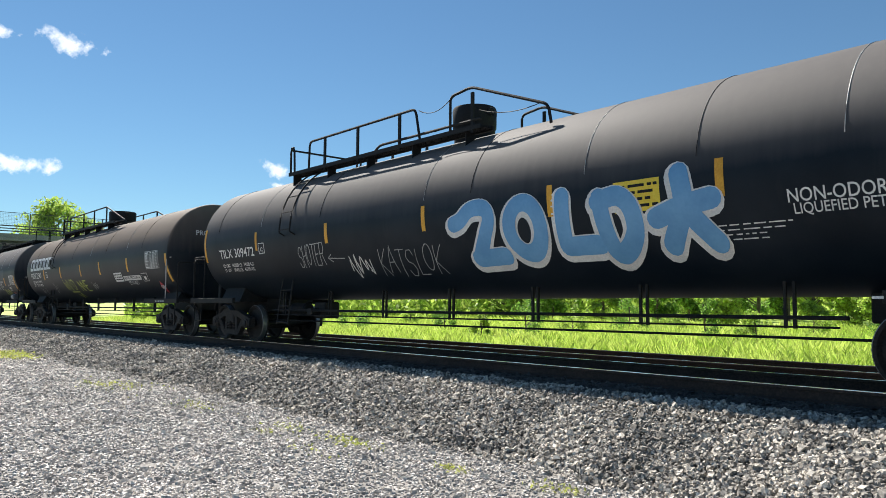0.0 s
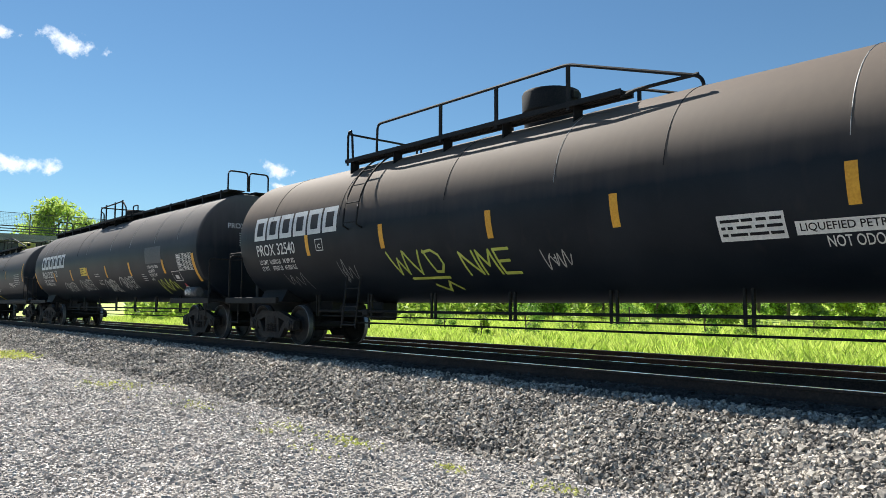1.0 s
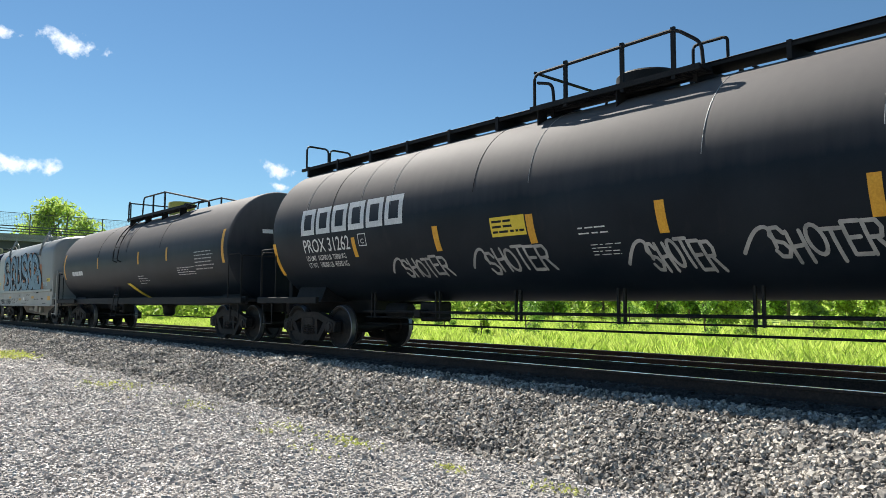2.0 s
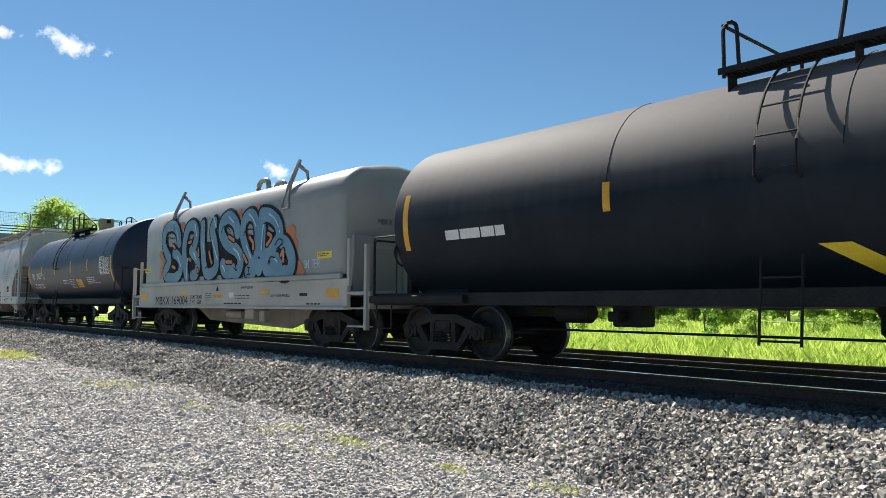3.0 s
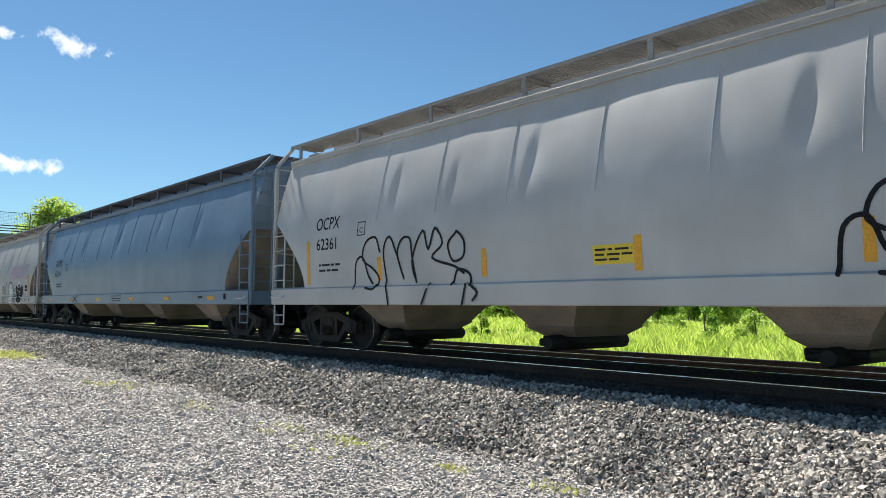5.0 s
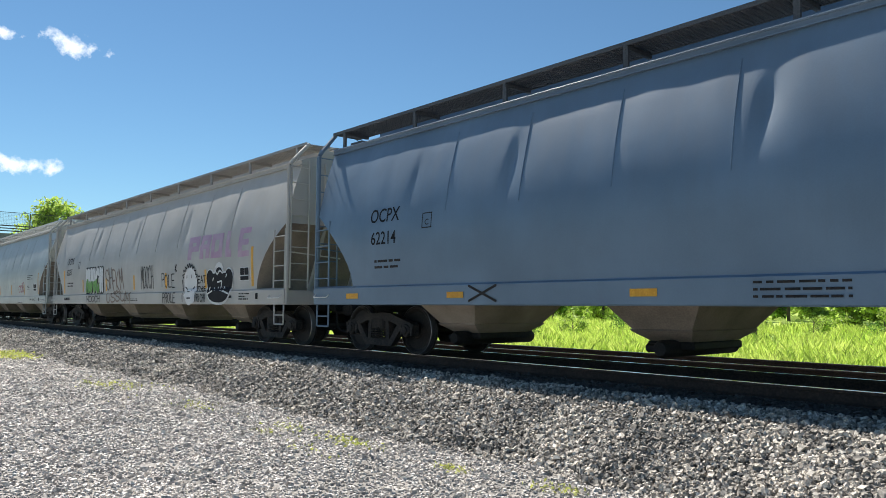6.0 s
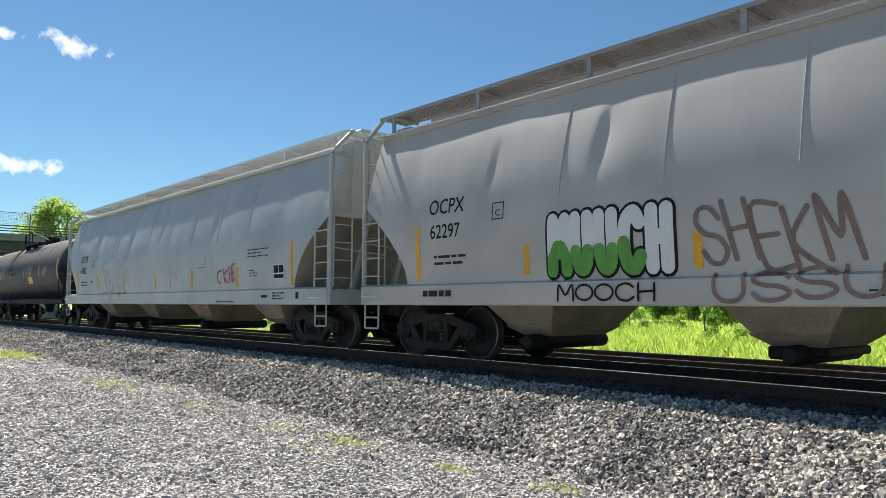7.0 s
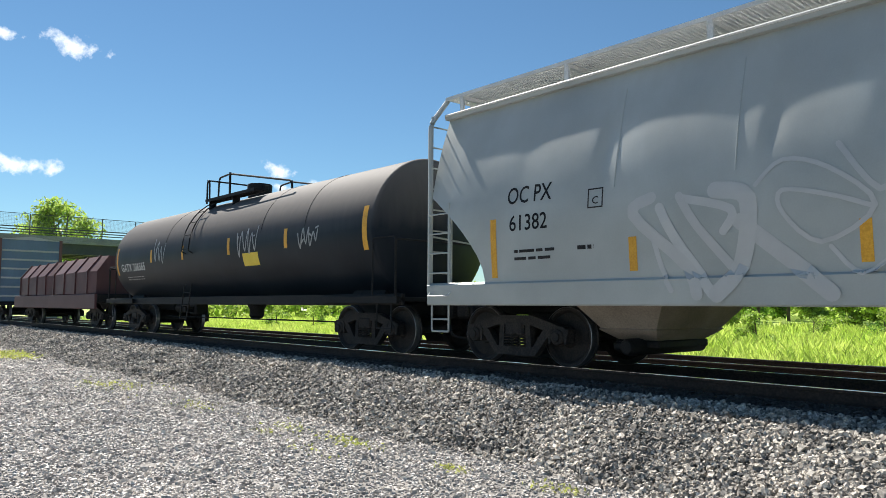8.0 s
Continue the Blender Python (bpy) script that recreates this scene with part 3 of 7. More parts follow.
        lad = part("ladder", Form().tube([(ladder_x, y, z) for _, y, z in path], 0.018, 6).tube([(ladder_x + lw, y, z) for _, y, z in path], 0.018, 6), "underframe", car, "curved steel ladder up the tank side")
        lens = np.concatenate([[0], np.cumsum([(Vector(path[i + 1]) - Vector(path[i])).length for i in range(len(path) - 1)])])
        for d in np.arange(0.2, lens[-1], 0.4):
            y, z = np.interp(d, lens, [q[1] for q in path]), np.interp(d, lens, [q[2] for q in path])
            part("rung", Form().tube([(ladder_x, y, z), (ladder_x + lw, y, z)], 0.013, 6), "underframe", lad)
    p0, p1 = platform
    pz = top - 0.02
    for y0, y1 in ((-0.98, -0.64), (0.64, 0.98)):
        pl = part("walkway", Form().box(p0, p1, y0, y0 + 0.035, pz - 0.05, pz + 0.03).box(p0, p1, y1 - 0.035, y1, pz - 0.05, pz + 0.03), "underframe", car, "perforated steel walkway beside the dome")
        grate = Form()
        k = p0
        while k < p1:
            grate.box(k, k + 0.03, y0 + 0.03, y1 - 0.03, pz - 0.02, pz + 0.02)
            k += 0.065
        for j in range(1, 6):
            yy = y0 + (y1 - y0) * j / 6
            grate.box(p0, p1, yy - 0.006, yy + 0.006, pz - 0.018, pz + 0.015)
        tagged(part("grating", grate, "underframe", pl, "dark steel grating", 0, False), kind="stuff")
        k = p0 + 0.1
        while k <= p1:
            part("bracket", Form().box(k - 0.012, k + 0.012, y0 + 0.08, y1 - 0.05, top - 0.32, pz - 0.02), "underframe", pl)
            k += 1.5
    for s in (-1, 1):
        y = s * 0.95
        for i, line in enumerate(rails):
            rail = bar("guard_rail", [(x, y, pz + z) for x, z in line], car, 0.026, round_r=0.12)
            if i == (1 if len(rails) > 1 and not long_walk else 0):
                for x in posts:
                    part("post", Form().box(x - 0.03, x + 0.03, y - 0.02, y + 0.02, pz - 0.1, pz + 0.62), "underframe", rail)
    bar("end_rail", [(rails[0][0][0], -0.95, pz + 0.58), (rails[0][0][0], 0.95, pz + 0.58)], car, 0.024)
    dx, dr, dh = dome
    dm = part("dome", Form().lathe([(top - 0.12, dr * 0.92), (top + dh * 0.35, dr * 0.95), (top + dh * 0.4, dr), (top + dh * 0.92, dr * 1.02), (top + dh, dr * 0.97), (top + dh + 0.03, dr * 0.3)], "z", (dx, 0, 0), 32), dome_paint, car, "round valve housing on top of the tank")
    for s in (-1, 1):
        part("lug", Form().box(dx + s * dr * 0.98 - 0.06, dx + s * dr * 0.98 + 0.06, -0.08, 0.08, top + dh - 0.2, top + dh - 0.05, 0.02), "underframe", dm)
    if long_walk:
        for y in (-0.42, 0.42):
            part("running_board", Form().box(-rim - 0.3, rim + 0.05, y - 0.26, y + 0.26, top + 0.06, top + 0.09, 0.005).box(-rim - 0.3, rim + 0.05, y - 0.26, y - 0.22, top + 0.02, top + 0.08), "underframe", car, "full-length dark running board")
        for x in np.arange(-rim, rim, 1.25):
            part("bracket", Form().box(x, x + 0.06, -0.7, 0.7, top - 0.14, top + 0.1), "underframe", car)
        for x in (-rim - 0.2, rim - 0.1):
            for w, y in ((0.7, -0.3), (0.5, 0.35)):
                bar("grab_arch", [(x, y - 0.3, top + 0.1), (x, y - 0.3, top + 0.65), (x, y + 0.3, top + 0.65), (x, y + 0.3, top + 0.1)], car, 0.024, round_r=0.12)
        bar("grab_arch", [(dome[0] + 1.1, -0.6, top + 0.1), (dome[0] + 1.1, -0.6, top + 0.4), (dome[0] + 1.6, -0.6, top + 0.4), (dome[0] + 1.6, -0.6, top + 0.1)], car, 0.022, round_r=0.08)
    side = lambda x, z, o=0.004: (x, -math.sqrt(max((R + o) ** 2 - (z - zc) ** 2, 0.0)), z)
    for x, z0, z1, w in marks:
        stripe(car, side, x, z0, z1, w)
    return car, side, rim


def stripe(car, side, x, z0, z1, w=0.1, lean=0.0, material="yellow", name="reflector_stripe"):
    zs = np.linspace(z0, z1, 8)
    v = [side(x + k * w + lean * (z - z0), z, 0.006) for z in zs for k in (-0.5, 0.5)]
    return part(name, Form().add(v, [(2 * i, 2 * i + 1, 2 * i + 3, 2 * i + 2) for i in range(7)]), material, car, "worn yellow reflective stripe", fix=False)


# ---- covered hoppers ----
def hopper_car(label, front, rear, paint, eave, wave_k, dents=(), pillow=0.006, seam_shift=0.0, bays=(-6.1, -2.03, 2.03, 6.1), white_walk=False, lift=0.13, boards="roof_walk"):
    car, half = car_base("covered_hopper_car", label, "hopper car", front, rear, 1.5)
    L = half + 1.42
    zs = np.array([1.28, 1.5, 1.7, 1.9, 2.1, 2.25, 2.4, 2.5, 2.6, 2.68, 2.75] + [2.82 + 0.07 * i for i in range(17)] + [4.0])
    zs = np.append(zs, 4.0 + lift)
    bend = lambda z: 1.58 + 0.045 * min(1.0, (z - 1.28) / 0.7) - 0.165 * max(0.0, z - 2.2) ** 1.5
    x_end = lambda z: L - 1.3 * (1 - (1 - (2.75 - z) / 1.47) ** 1.7) if z < 2.75 else L
    panels = [-7.3 + seam_shift + 1.67 * k for k in range(10) if abs(-7.3 + seam_shift + 1.67 * k) < L - 0.6]

    def skin(x, z):
        """Half width of the side: sheets that swell a little between the seams, and creased dents."""
        u = (x + 7.3 - seam_shift) / 1.67
        high = min(1, max(0, (z - 2.2) / 0.9)) * min(1, max(0, (4.0 - z) / 0.35))
        bulge = pillow * (1 - abs(2 * (u % 1) - 1) ** 3) * high
        soft_dent = 0.016 * wave_k * noise.noise((x * 0.45 + front, 0.0, z * 0.5)) + 0.005 * wave_k * noise.noise((x * 1.9, front, z * 0.8))
        crease = 0.0
        for dx, dz, deep in dents:
            t = (x - dx - 0.12 * (z - dz)) / 0.16
            crease += deep * math.exp(-((z - dz) / 0.42) ** 2) * (math.exp(-t * 0.8) if t > 0 else math.exp(t * 3.5))
        return bend(z) + bulge + soft_dent * min(1, (z - 1.25) * 1.5) - crease

    nx = 260
    for s in (-1, 1):
        v, f = [], []
        for z in zs:
            e = x_end(z)
            for i in range(nx + 1):
                x = -e + 2 * e * i / nx
                v.append((x, s * skin(x, z), z))
        for j in range(len(zs) - 1):
            f += [(j * (nx + 1) + i, j * (nx + 1) + i + 1, (j + 1) * (nx + 1) + i + 1, (j + 1) * (nx + 1) + i) for i in range(nx)]
        part("side_panel", Form().add(v, f), paint, car, smooth=60)
        for x in panels[1:-1]:
            path = [(x, s * (skin(x, z) + 0.001), z) for z in np.linspace(2.5, 3.9, 14)]
            part("panel_seam", Form().tube(path, 0.009, 5), paint, car, "raised weld seam")
    for s in (-1, 1):
        e = [(s * x_end(z), skin(s * x_end(z), z), z) for z in zs]
        v = [q for x, y, z in e for q in ((x, -y, z), (x, y, z))]
        k0 = list(zs).index(2.75)
        part("end_wall", Form().add(v[2 * k0:], [(2 * i, 2 * i + 1, 2 * i + 3, 2 * i + 2) for i in range(len(e) - k0 - 1)]), paint, car, smooth=20)
        part("slope_sheet", Form().add(v[:2 * k0 + 2], [(2 * i, 2 * i + 1, 2 * i + 3, 2 * i + 2) for i in range(k0)]), "chute", car, "dusty sloping sheet of the end hopper", smooth=40)
        for y in (-0.55, 0.55):
            part("end_rib", Form().box(min(s * L, s * (L + 0.07)), max(s * L, s * (L + 0.07)), y - 0.05, y + 0.05, 2.7, 4.05 + lift), paint, car)
            part("slope_strut", Form().prism([(s * L, 2.75), (s * (L - 0.05), 2.6), (s * (L - 0.75), 1.2), (s * (L - 0.6), 1.2)], y - 0.04, y + 0.04, "xz"), paint, car)
    # roof with its eaves, hatches and running boards
    ev = eave - 0.42 * lift
    outline = [(-1.18 - ev, 3.99), (-1.2 - ev, 4.06), (-1.1, 4.12), (-0.62, 4.27), (0, 4.31), (0.62, 4.27), (1.1, 4.12), (1.2 + ev, 4.06), (1.18 + ev, 3.99)]
    outline = [(y, z + lift) for y, z in outline]
    part("roof", Form().prism(outline, -L - 0.02, L + 0.02), paint, car, "arched steel roof with projecting eaves")
    for s in (-1, 1):
        # added lip draws the eave's sunlit line; white paints it on the white_walk car
        part("eave_lip", Form().tube([(-L, s * (1.2 + ev), 4.062 + lift), (L, s * (1.2 + ev), 4.062 + lift)], 0.02, 6), "white" if white_walk else paint, car, "raised lip along the eave, added to draw its sunlit line")
        if not white_walk:
            part("roof_rib", Form().box(-L, L, s * 1.215 - 0.035, s * 1.215 + 0.035, 4.092, 4.108), paint, car, "narrow flange under the eave")
    part("hatch_trough", Form().box(-L + 0.5, L - 0.5, -0.28 - lift, 0.28 + lift, 4.28, 4.46 + 2.2 * lift, 0.03), paint, car, "long trough hatch along the roof")
    y_post = 1.15
    walk_mat = "white" if white_walk else boards
    for s in (-1, 1):
        y0 = s * 0.86
        for y in (y0 - 0.30, y0 + 0.30):
            part("board_edge", Form().box(-L - 0.12, L + 0.12, y - 0.015, y + 0.015, 4.54, 4.60), walk_mat, car)
        mesh_ = Form()
        for y in np.linspace(y0 - 0.27, y0 + 0.27, 13):
            mesh_.box(-L - 0.1, L + 0.1, y - 0.007, y + 0.007, 4.55, 4.58)
        for x in np.arange(-L - 0.1, L + 0.06, 0.065):
            mesh_.box(x, x + 0.035, y0 - 0.29, y0 + 0.29, 4.552, 4.572)
        tagged(part("running_board", mesh_, walk_mat, car, "open steel grating along the roof edge", 0, False), kind="stuff")
        for x in np.linspace(-L + 0.3, L - 0.3, 9):
            part("board_bracket", Form().box(x - 0.03, x + 0.03, min(y0 - 0.3 * s, y0 + 0.32 * s), max(y0 - 0.3 * s, y0 + 0.32 * s), 4.49, 4.55).box(x - 0.04, x + 0.04, s * (y_post) - 0.02, s * (y_post) + 0.02, 4.05 + lift, 4.57), walk_mat, car)
    for s in (-1, 1):
        part("end_walk", Form().box(min(s * (L + 0.02), s * (L + 0.45)), max(s * (L + 0.02), s * (L + 0.32)), -0.5, 0.5, 4.5, 4.54), walk_mat, car, "small grating platform across the roof end")
    # side sill, corner posts, ladders, grabs
    E = half + 1.48
    for s in (-1, 1):
        part("side_sill", Form().prism([(s * 1.60, 0.93), (s * 1.62, 0.95), (s * 1.63, 1.26), (s * 1.56, 1.3), (s * 1.5, 1.28), (s * 1.52, 0.93)], -E, E), paint, car, "deep side sill along the hopper body")
    for s in (-1, 1):
        for q in (-1, 1):
            x = s * E
            part("corner_post", Form().tube(bent([(x, q * 1.56, 0.95), (x, q * 1.56, 4.05), (x + s * 0.08, q * 1.1, 4.56)], 0.12), 0.045, 8), paint, car)
            lad = ladder(car, (x - s * 0.52, q * 1.6, 1.3), (x - s * 0.52, q * 1.6, 2.62), s * 0.5, 4, paint)
            ladder(car, (x + s * 0.03, q * 1.5, 1.3), (x + s * 0.03, q * 1.5, 4.2), -q * 0.45, 8, paint, "y")
            bar("sill_step", [(x - s * 0.5, q * 1.58, 0.95), (x - s * 0.5, q * 1.58, 0.5), (x - s * 0.08, q * 1.58, 0.5), (x - s * 0.08, q * 1.58, 0.95)], car, 0.018, paint, round_r=0.03)
            bar("step_tread", [(x - s * 0.5, q * 1.58, 0.7), (x - s * 0.08, q * 1.58, 0.7)], car, 0.016, paint)
            bar("sill_grab", [(x - s * 0.6, q * 1.64, 1.14), (x - s * 0.6, q * 1.7, 1.08), (x - s * 0.1, q * 1.7, 1.08), (x - s * 0.1, q * 1.64, 1.14)], car, 0.012, "white", round_r=0.03)
        part("end_sill", Form().box(min(s * (E - 0.15), s * E), max(s * (E - 0.15), s * E), -1.56, 1.56, 0.93, 1.25, 0.02), paint, car)
        part("end_deck", Form().box(min(s * (half - 0.6), s * (E - 0.15)), max(s * (half - 0.6), s * (E - 0.15)), -1.5, 1.5, 1.12, 1.18), paint, car)
        bar("end_grab", [(s * E, -1.5, 2.1), (s * (E + 0.03), -0.2, 2.0)], car, 0.016, paint)
    for s in (-1, 1):
        part("stub_sill", Form().box(min(s * (half - 1.1), s * E), max(s * (half - 1.1), s * E), -0.28, 0.28, 0.78, 1.14, 0.02), "underframe", car)
    part("brake_wheel", Form().tube([(-E - 0.1, 0.75 + 0.28 * math.cos(a), 1.9 + 0.28 * math.sin(a)) for a in np.linspace(0, 2 * math.pi, 20, endpoint=False)], 0.018, 6, True).tube([(-E - 0.1, 0.47, 1.9), (-E - 0.1, 1.03, 1.9)], 0.014, 5).tube([(-E - 0.1, 0.75, 1.62), (-E - 0.1, 0.75, 2.18)], 0.014, 5), "truck_iron", car)
    part("brake_reservoir", Form().lathe([(-0.45, 0.1), (-0.4, 0.18), (0.4, 0.18), (0.45, 0.1)], "y", (-E + 0.6, 0.0, 1.38), 18), paint, car)
    for x in bays:
        rings = ((1.0, 0.74, 1.16), (0.93, 0.70, 1.12), (0.62, 0.46, 0.88), (0.60, 0.48, 0.90), (0.57, 0.45, 0.86), (0.44, 0.30, 0.62))
        v = [(x + i * hx, j * hy, z) for z, hx, hy in rings for i, j in ((-1, -1), (1, -1), (1, 1), (-1, 1))]
        f = [(4 * k + i, 4 * k + (i + 1) % 4, 4 * k + 4 + (i + 1) % 4, 4 * k + 4 + i) for k in range(5) for i in range(4)] + [(0, 3, 2, 1), (20, 21, 22, 23)]
        b = part("hopper_bay", Form().add(v, f), "chute", car, "rust-stained discharge hopper", smooth=20)
        part("outlet_gate", Form().box(x - 0.36, x + 0.36, -0.66, 0.66, 0.34, 0.45, 0.02).box(x - 0.28, x - 0.08, -0.85, -0.6, 0.30, 0.42, 0.03), "underframe", b)
        part("outlet_tube", Form().lathe([(-1.0, 0.09), (-0.95, 0.12), (0.95, 0.12), (1.0, 0.09)], "y", (x + 0.05, 0, 0.36), 14), "underframe", b)
    side = lambda x, z, o=0.004: (x, -(skin(x, z) if z > 1.29 else 1.632) - o, z)
    return car, side, E


# ---- steel coil car ----
def coil_car(label, front, rear):
    car, half = car_base("coil_car", label, "coil car", front, rear, 1.7)
    L = half + 1.0
    z0, z1, W = 1.55, 3.92, 1.46
    prof = [(-W, z0), (-W, 3.13)]
    for a in np.linspace(0, math.pi / 2, 9)[1:]:
        prof.append((-W + 0.72 * (1 - math.cos(a)), 3.13 + 0.72 * math.sin(a)))
    prof += [(-0.4, 3.91), (0, z1 + 0.03)]
    prof = prof + [(-y, z) for y, z in prof[:-1][::-1]]
    n = len(prof)
    v, f, rows = [], [], []
    for x, k, dz in ((-L, 0.93, -0.10), (-L + 0.05, 0.97, -0.05), (-L + 0.16, 1.0, 0.0), (L - 0.16, 1.0, 0.0), (L - 0.05, 0.97, -0.05), (L, 0.93, -0.10)):
        v += [(x, y * k, z0 + (z - z0) * (1 + dz / (z1 - z0))) for y, z in prof]
    for i in range(5):
        f += [(i * n + j, i * n + j + 1, (i + 1) * n + j + 1, (i + 1) * n + j) for j in range(n - 1)]
    f += [tuple(range(n))[::-1], tuple(range(5 * n, 6 * n))]
    part("hood", Form().add(v, f), "coil_hood", car, "pale grey steel hood with rounded shoulders", smooth=40)
    for s in (-1, 1):
        part("hood_rim", Form().box(-L - 0.03, L + 0.03, s * (W + 0.03) - 0.05, s * (W + 0.03) + 0.05, z0 - 0.1, z0 + 0.02, 0.02), "coil_hood", car)
        part("side_sill", Form().box(-half - 1.25, half + 1.25, s * 1.46 - 0.05, s * 1.46 + 0.05, 0.88, 1.46, 0.015), "coil_body", car, "pale side sill with black stencilling")
        part("sill_flange", Form().box(-half - 1.25, half + 1.25, s * 1.48 - 0.09, s * 1.48 + 0.09, 0.83, 0.89, 0.01), "coil_body", car)
        part("belly_plate", Form().prism([(-half + 1.4, 0.86), (-half + 2.3, 0.5), (half - 2.3, 0.36), (half - 1.5, 0.55), (half - 1.3, 0.86)], s * 0.7 - 0.03, s * 0.7 + 0.03, "xz"), "chute", car, "rusty deep belly plate")
        for q in (-1, 1):
            x = q * (half + 1.85)
            part("stair_post", Form().box(x - 0.04, x + 0.04, s * 1.46 - 0.05, s * 1.46 + 0.05, 0.45, 2.1, 0.01).box(x - q * 0.6 - 0.04, x - q * 0.6 + 0.04, s * 1.46 - 0.04, s * 1.46 + 0.04, 1.3, 2.25, 0.01), "coil_body", car)
            for z in (0.5, 0.85, 1.15):
                part("stair_tread", Form().box(min(x, x - q * 0.6), max(x, x - q * 0.6), s * 1.4 - 0.1, s * 1.4 + 0.1, z, z + 0.03), "coil_body", car)
    for q in (-1, 1):
        e0, e1 = sorted((q * (half + 1.0), q * (half + 1.9)))
        part("end_deck", Form().box(e0, e1, -1.45, 1.45, 1.12, 1.2, 0.01), "coil_body", car)
        part("end_sill", Form().box(min(q * (half + 1.8), q * (half + 1.92)), max(q * (half + 1.8), q * (half + 1.92)), -1.45, 1.45, 0.85, 1.2, 0.02), "coil_body", car)
        part("end_bulkhead", Form().box(min(q * (L + 0.06), q * (L + 0.16)), max(q * (L + 0.06), q * (L + 0.16)), -1.3, 1.3, 1.2, 2.35, 0.02).box(min(q * (L + 0.04), q * (L + 0.2)), max(q * (L + 0.04), q * (L + 0.2)), -0.05, 0.05, 1.2, 2.4, 0.01), "coil_hood", car)
        bar("end_handrail", [(q * (half + 1.85), -1.46, 2.05), (q * (half + 1.85), 1.46, 2.05)], car, 0.02, "coil_body")
    part("center_sill", Form().box(-half - 1.9, half + 1.9, -0.3, 0.3, 0.75, 1.1, 0.02), "underframe", car)
    part("brake_valve", Form().box(0.3, 0.8, -0.95, -0.6, 0.55, 0.85, 0.03).lathe([(-0.5, 0.08), (-0.45, 0.11), (0.3, 0.11), (0.35, 0.08)], "x", (-0.3, -0.85, 0.68), 12).box(1.0, 1.25, -0.9, -0.7, 0.5, 0.8, 0.03), "coil_body", car)
    # lifting brackets and the crane lug on the hood
    for x in (-3.4, 3.25):
        b = part("lifting_bracket", Form().tube([(x - 0.17, -1.49, 3.08), (x - 0.06, -1.37, 3.62), (x - 0.08, -1.08, 4.26)], 0.036, 6).tube([(x + 0.17, -1.49, 3.08), (x + 0.04, -1.37, 3.62), (x - 0.04, -1.08, 4.26)], 0.036, 6).tube([(x - 0.17, -1.49, 3.09), (x + 0.17, -1.49, 3.09)], 0.022, 6).tube([(x - 0.05, -1.12, 4.14), (x + 0.24, -1.06, 3.95), (x + 0.3, -1.06, 3.7)], 0.045, 6), "coil_hood", car, "bent steel lifting bracket")
    for y in (-0.45, 0.05):
        part("crane_lug", Form().tube(bent([(-0.08, y, 3.7), (-0.03, y, 4.22), (0.5, y, 4.24), (0.55, y, 3.7)], 0.2), 0.07, 8), "coil_hood", car, "arched crane lug on the hood")

    def side(x, z, o=0.004):
        if z <= 3.13:
            return (x, -(1.51 if z < 1.5 else W) - o, z)
        s = min((z - 3.13) / 0.72, 1)
        return (x, -(W - 0.72 + (0.72 + o) * math.sqrt(1 - s * s)), 3.13 + (0.72 + o) * s)

    return car, side, L


# ---- paint on the car sides ----
M["blue_spray"] = mat("blue_spray", (0.10, 0.29, 0.54), 0.5, vary=0.05, scale=2, fine=20, tint=(0.17, 0.40, 0.66), bump=0.02, grain=0.2)
M["bubble_blue"] = mat("bubble_blue", (0.08, 0.19, 0.27), 0.45, vary=0.04, scale=1.5, fine=12, tint=(0.13, 0.27, 0.36), bump=0.02, grain=0.15)
M["pale_blue"] = mat("pale_blue", (0.32, 0.46, 0.56), 0.45, vary=0.05, bump=0.02)
M["orange_spray"] = mat("orange_spray", (0.42, 0.13, 0.03), 0.5, vary=0.05, scale=2, tint=(0.55, 0.2, 0.06), bump=0.02, grain=0.2)
M["pink_spray"] = mat("pink_spray", (0.42, 0.24, 0.36), 0.5, vary=0.03, scale=3, tint=(0.47, 0.36, 0.43), bump=0.02, grain=0.2)
M["green_spray"] = mat("green_spray", (0.07, 0.24, 0.03), 0.5, vary=0.05, scale=5, tint=(0.12, 0.36, 0.05), bump=0.02, grain=0.2)
M["lime_spray"] = mat("lime_spray", (0.36, 0.42, 0.06), 0.5, vary=0.05, scale=5, tint=(0.5, 0.55, 0.12), bump=0.02, grain=0.2)
M["brown_spray"] = mat("brown_spray", (0.17, 0.11, 0.085), 0.5, vary=0.1, scale=5, tint=(0.27, 0.2, 0.165), bump=0.02, grain=0.2)
M["red_spray"] = mat("red_spray", (0.36, 0.05, 0.09), 0.5, vary=0.1, scale=5, tint=(0.46, 0.12, 0.16), bump=0.02, grain=0.2)
M["grey_spray"] = mat("grey_spray", (0.25, 0.26, 0.26), 0.5, vary=0.1, scale=3, fine=12, tint=(0.5, 0.5, 0.49), bump=0.02, grain=0.2)
M["ghost_spray"] = mat("ghost_spray", (0.47, 0.485, 0.48), 0.5, vary=0.05, scale=3, tint=(0.52, 0.53, 0.525), bump=0.02, grain=0.2)
M["faint_spray"] = mat("faint_spray", (0.60, 0.62, 0.62), 0.5, vary=0.05, scale=3, tint=(0.68, 0.69, 0.69), bump=0.02, grain=0.2)
M["sign_red"] = mat("sign_red", (0.42, 0.03, 0.04), 0.45, vary=0.03, bump=0.02)

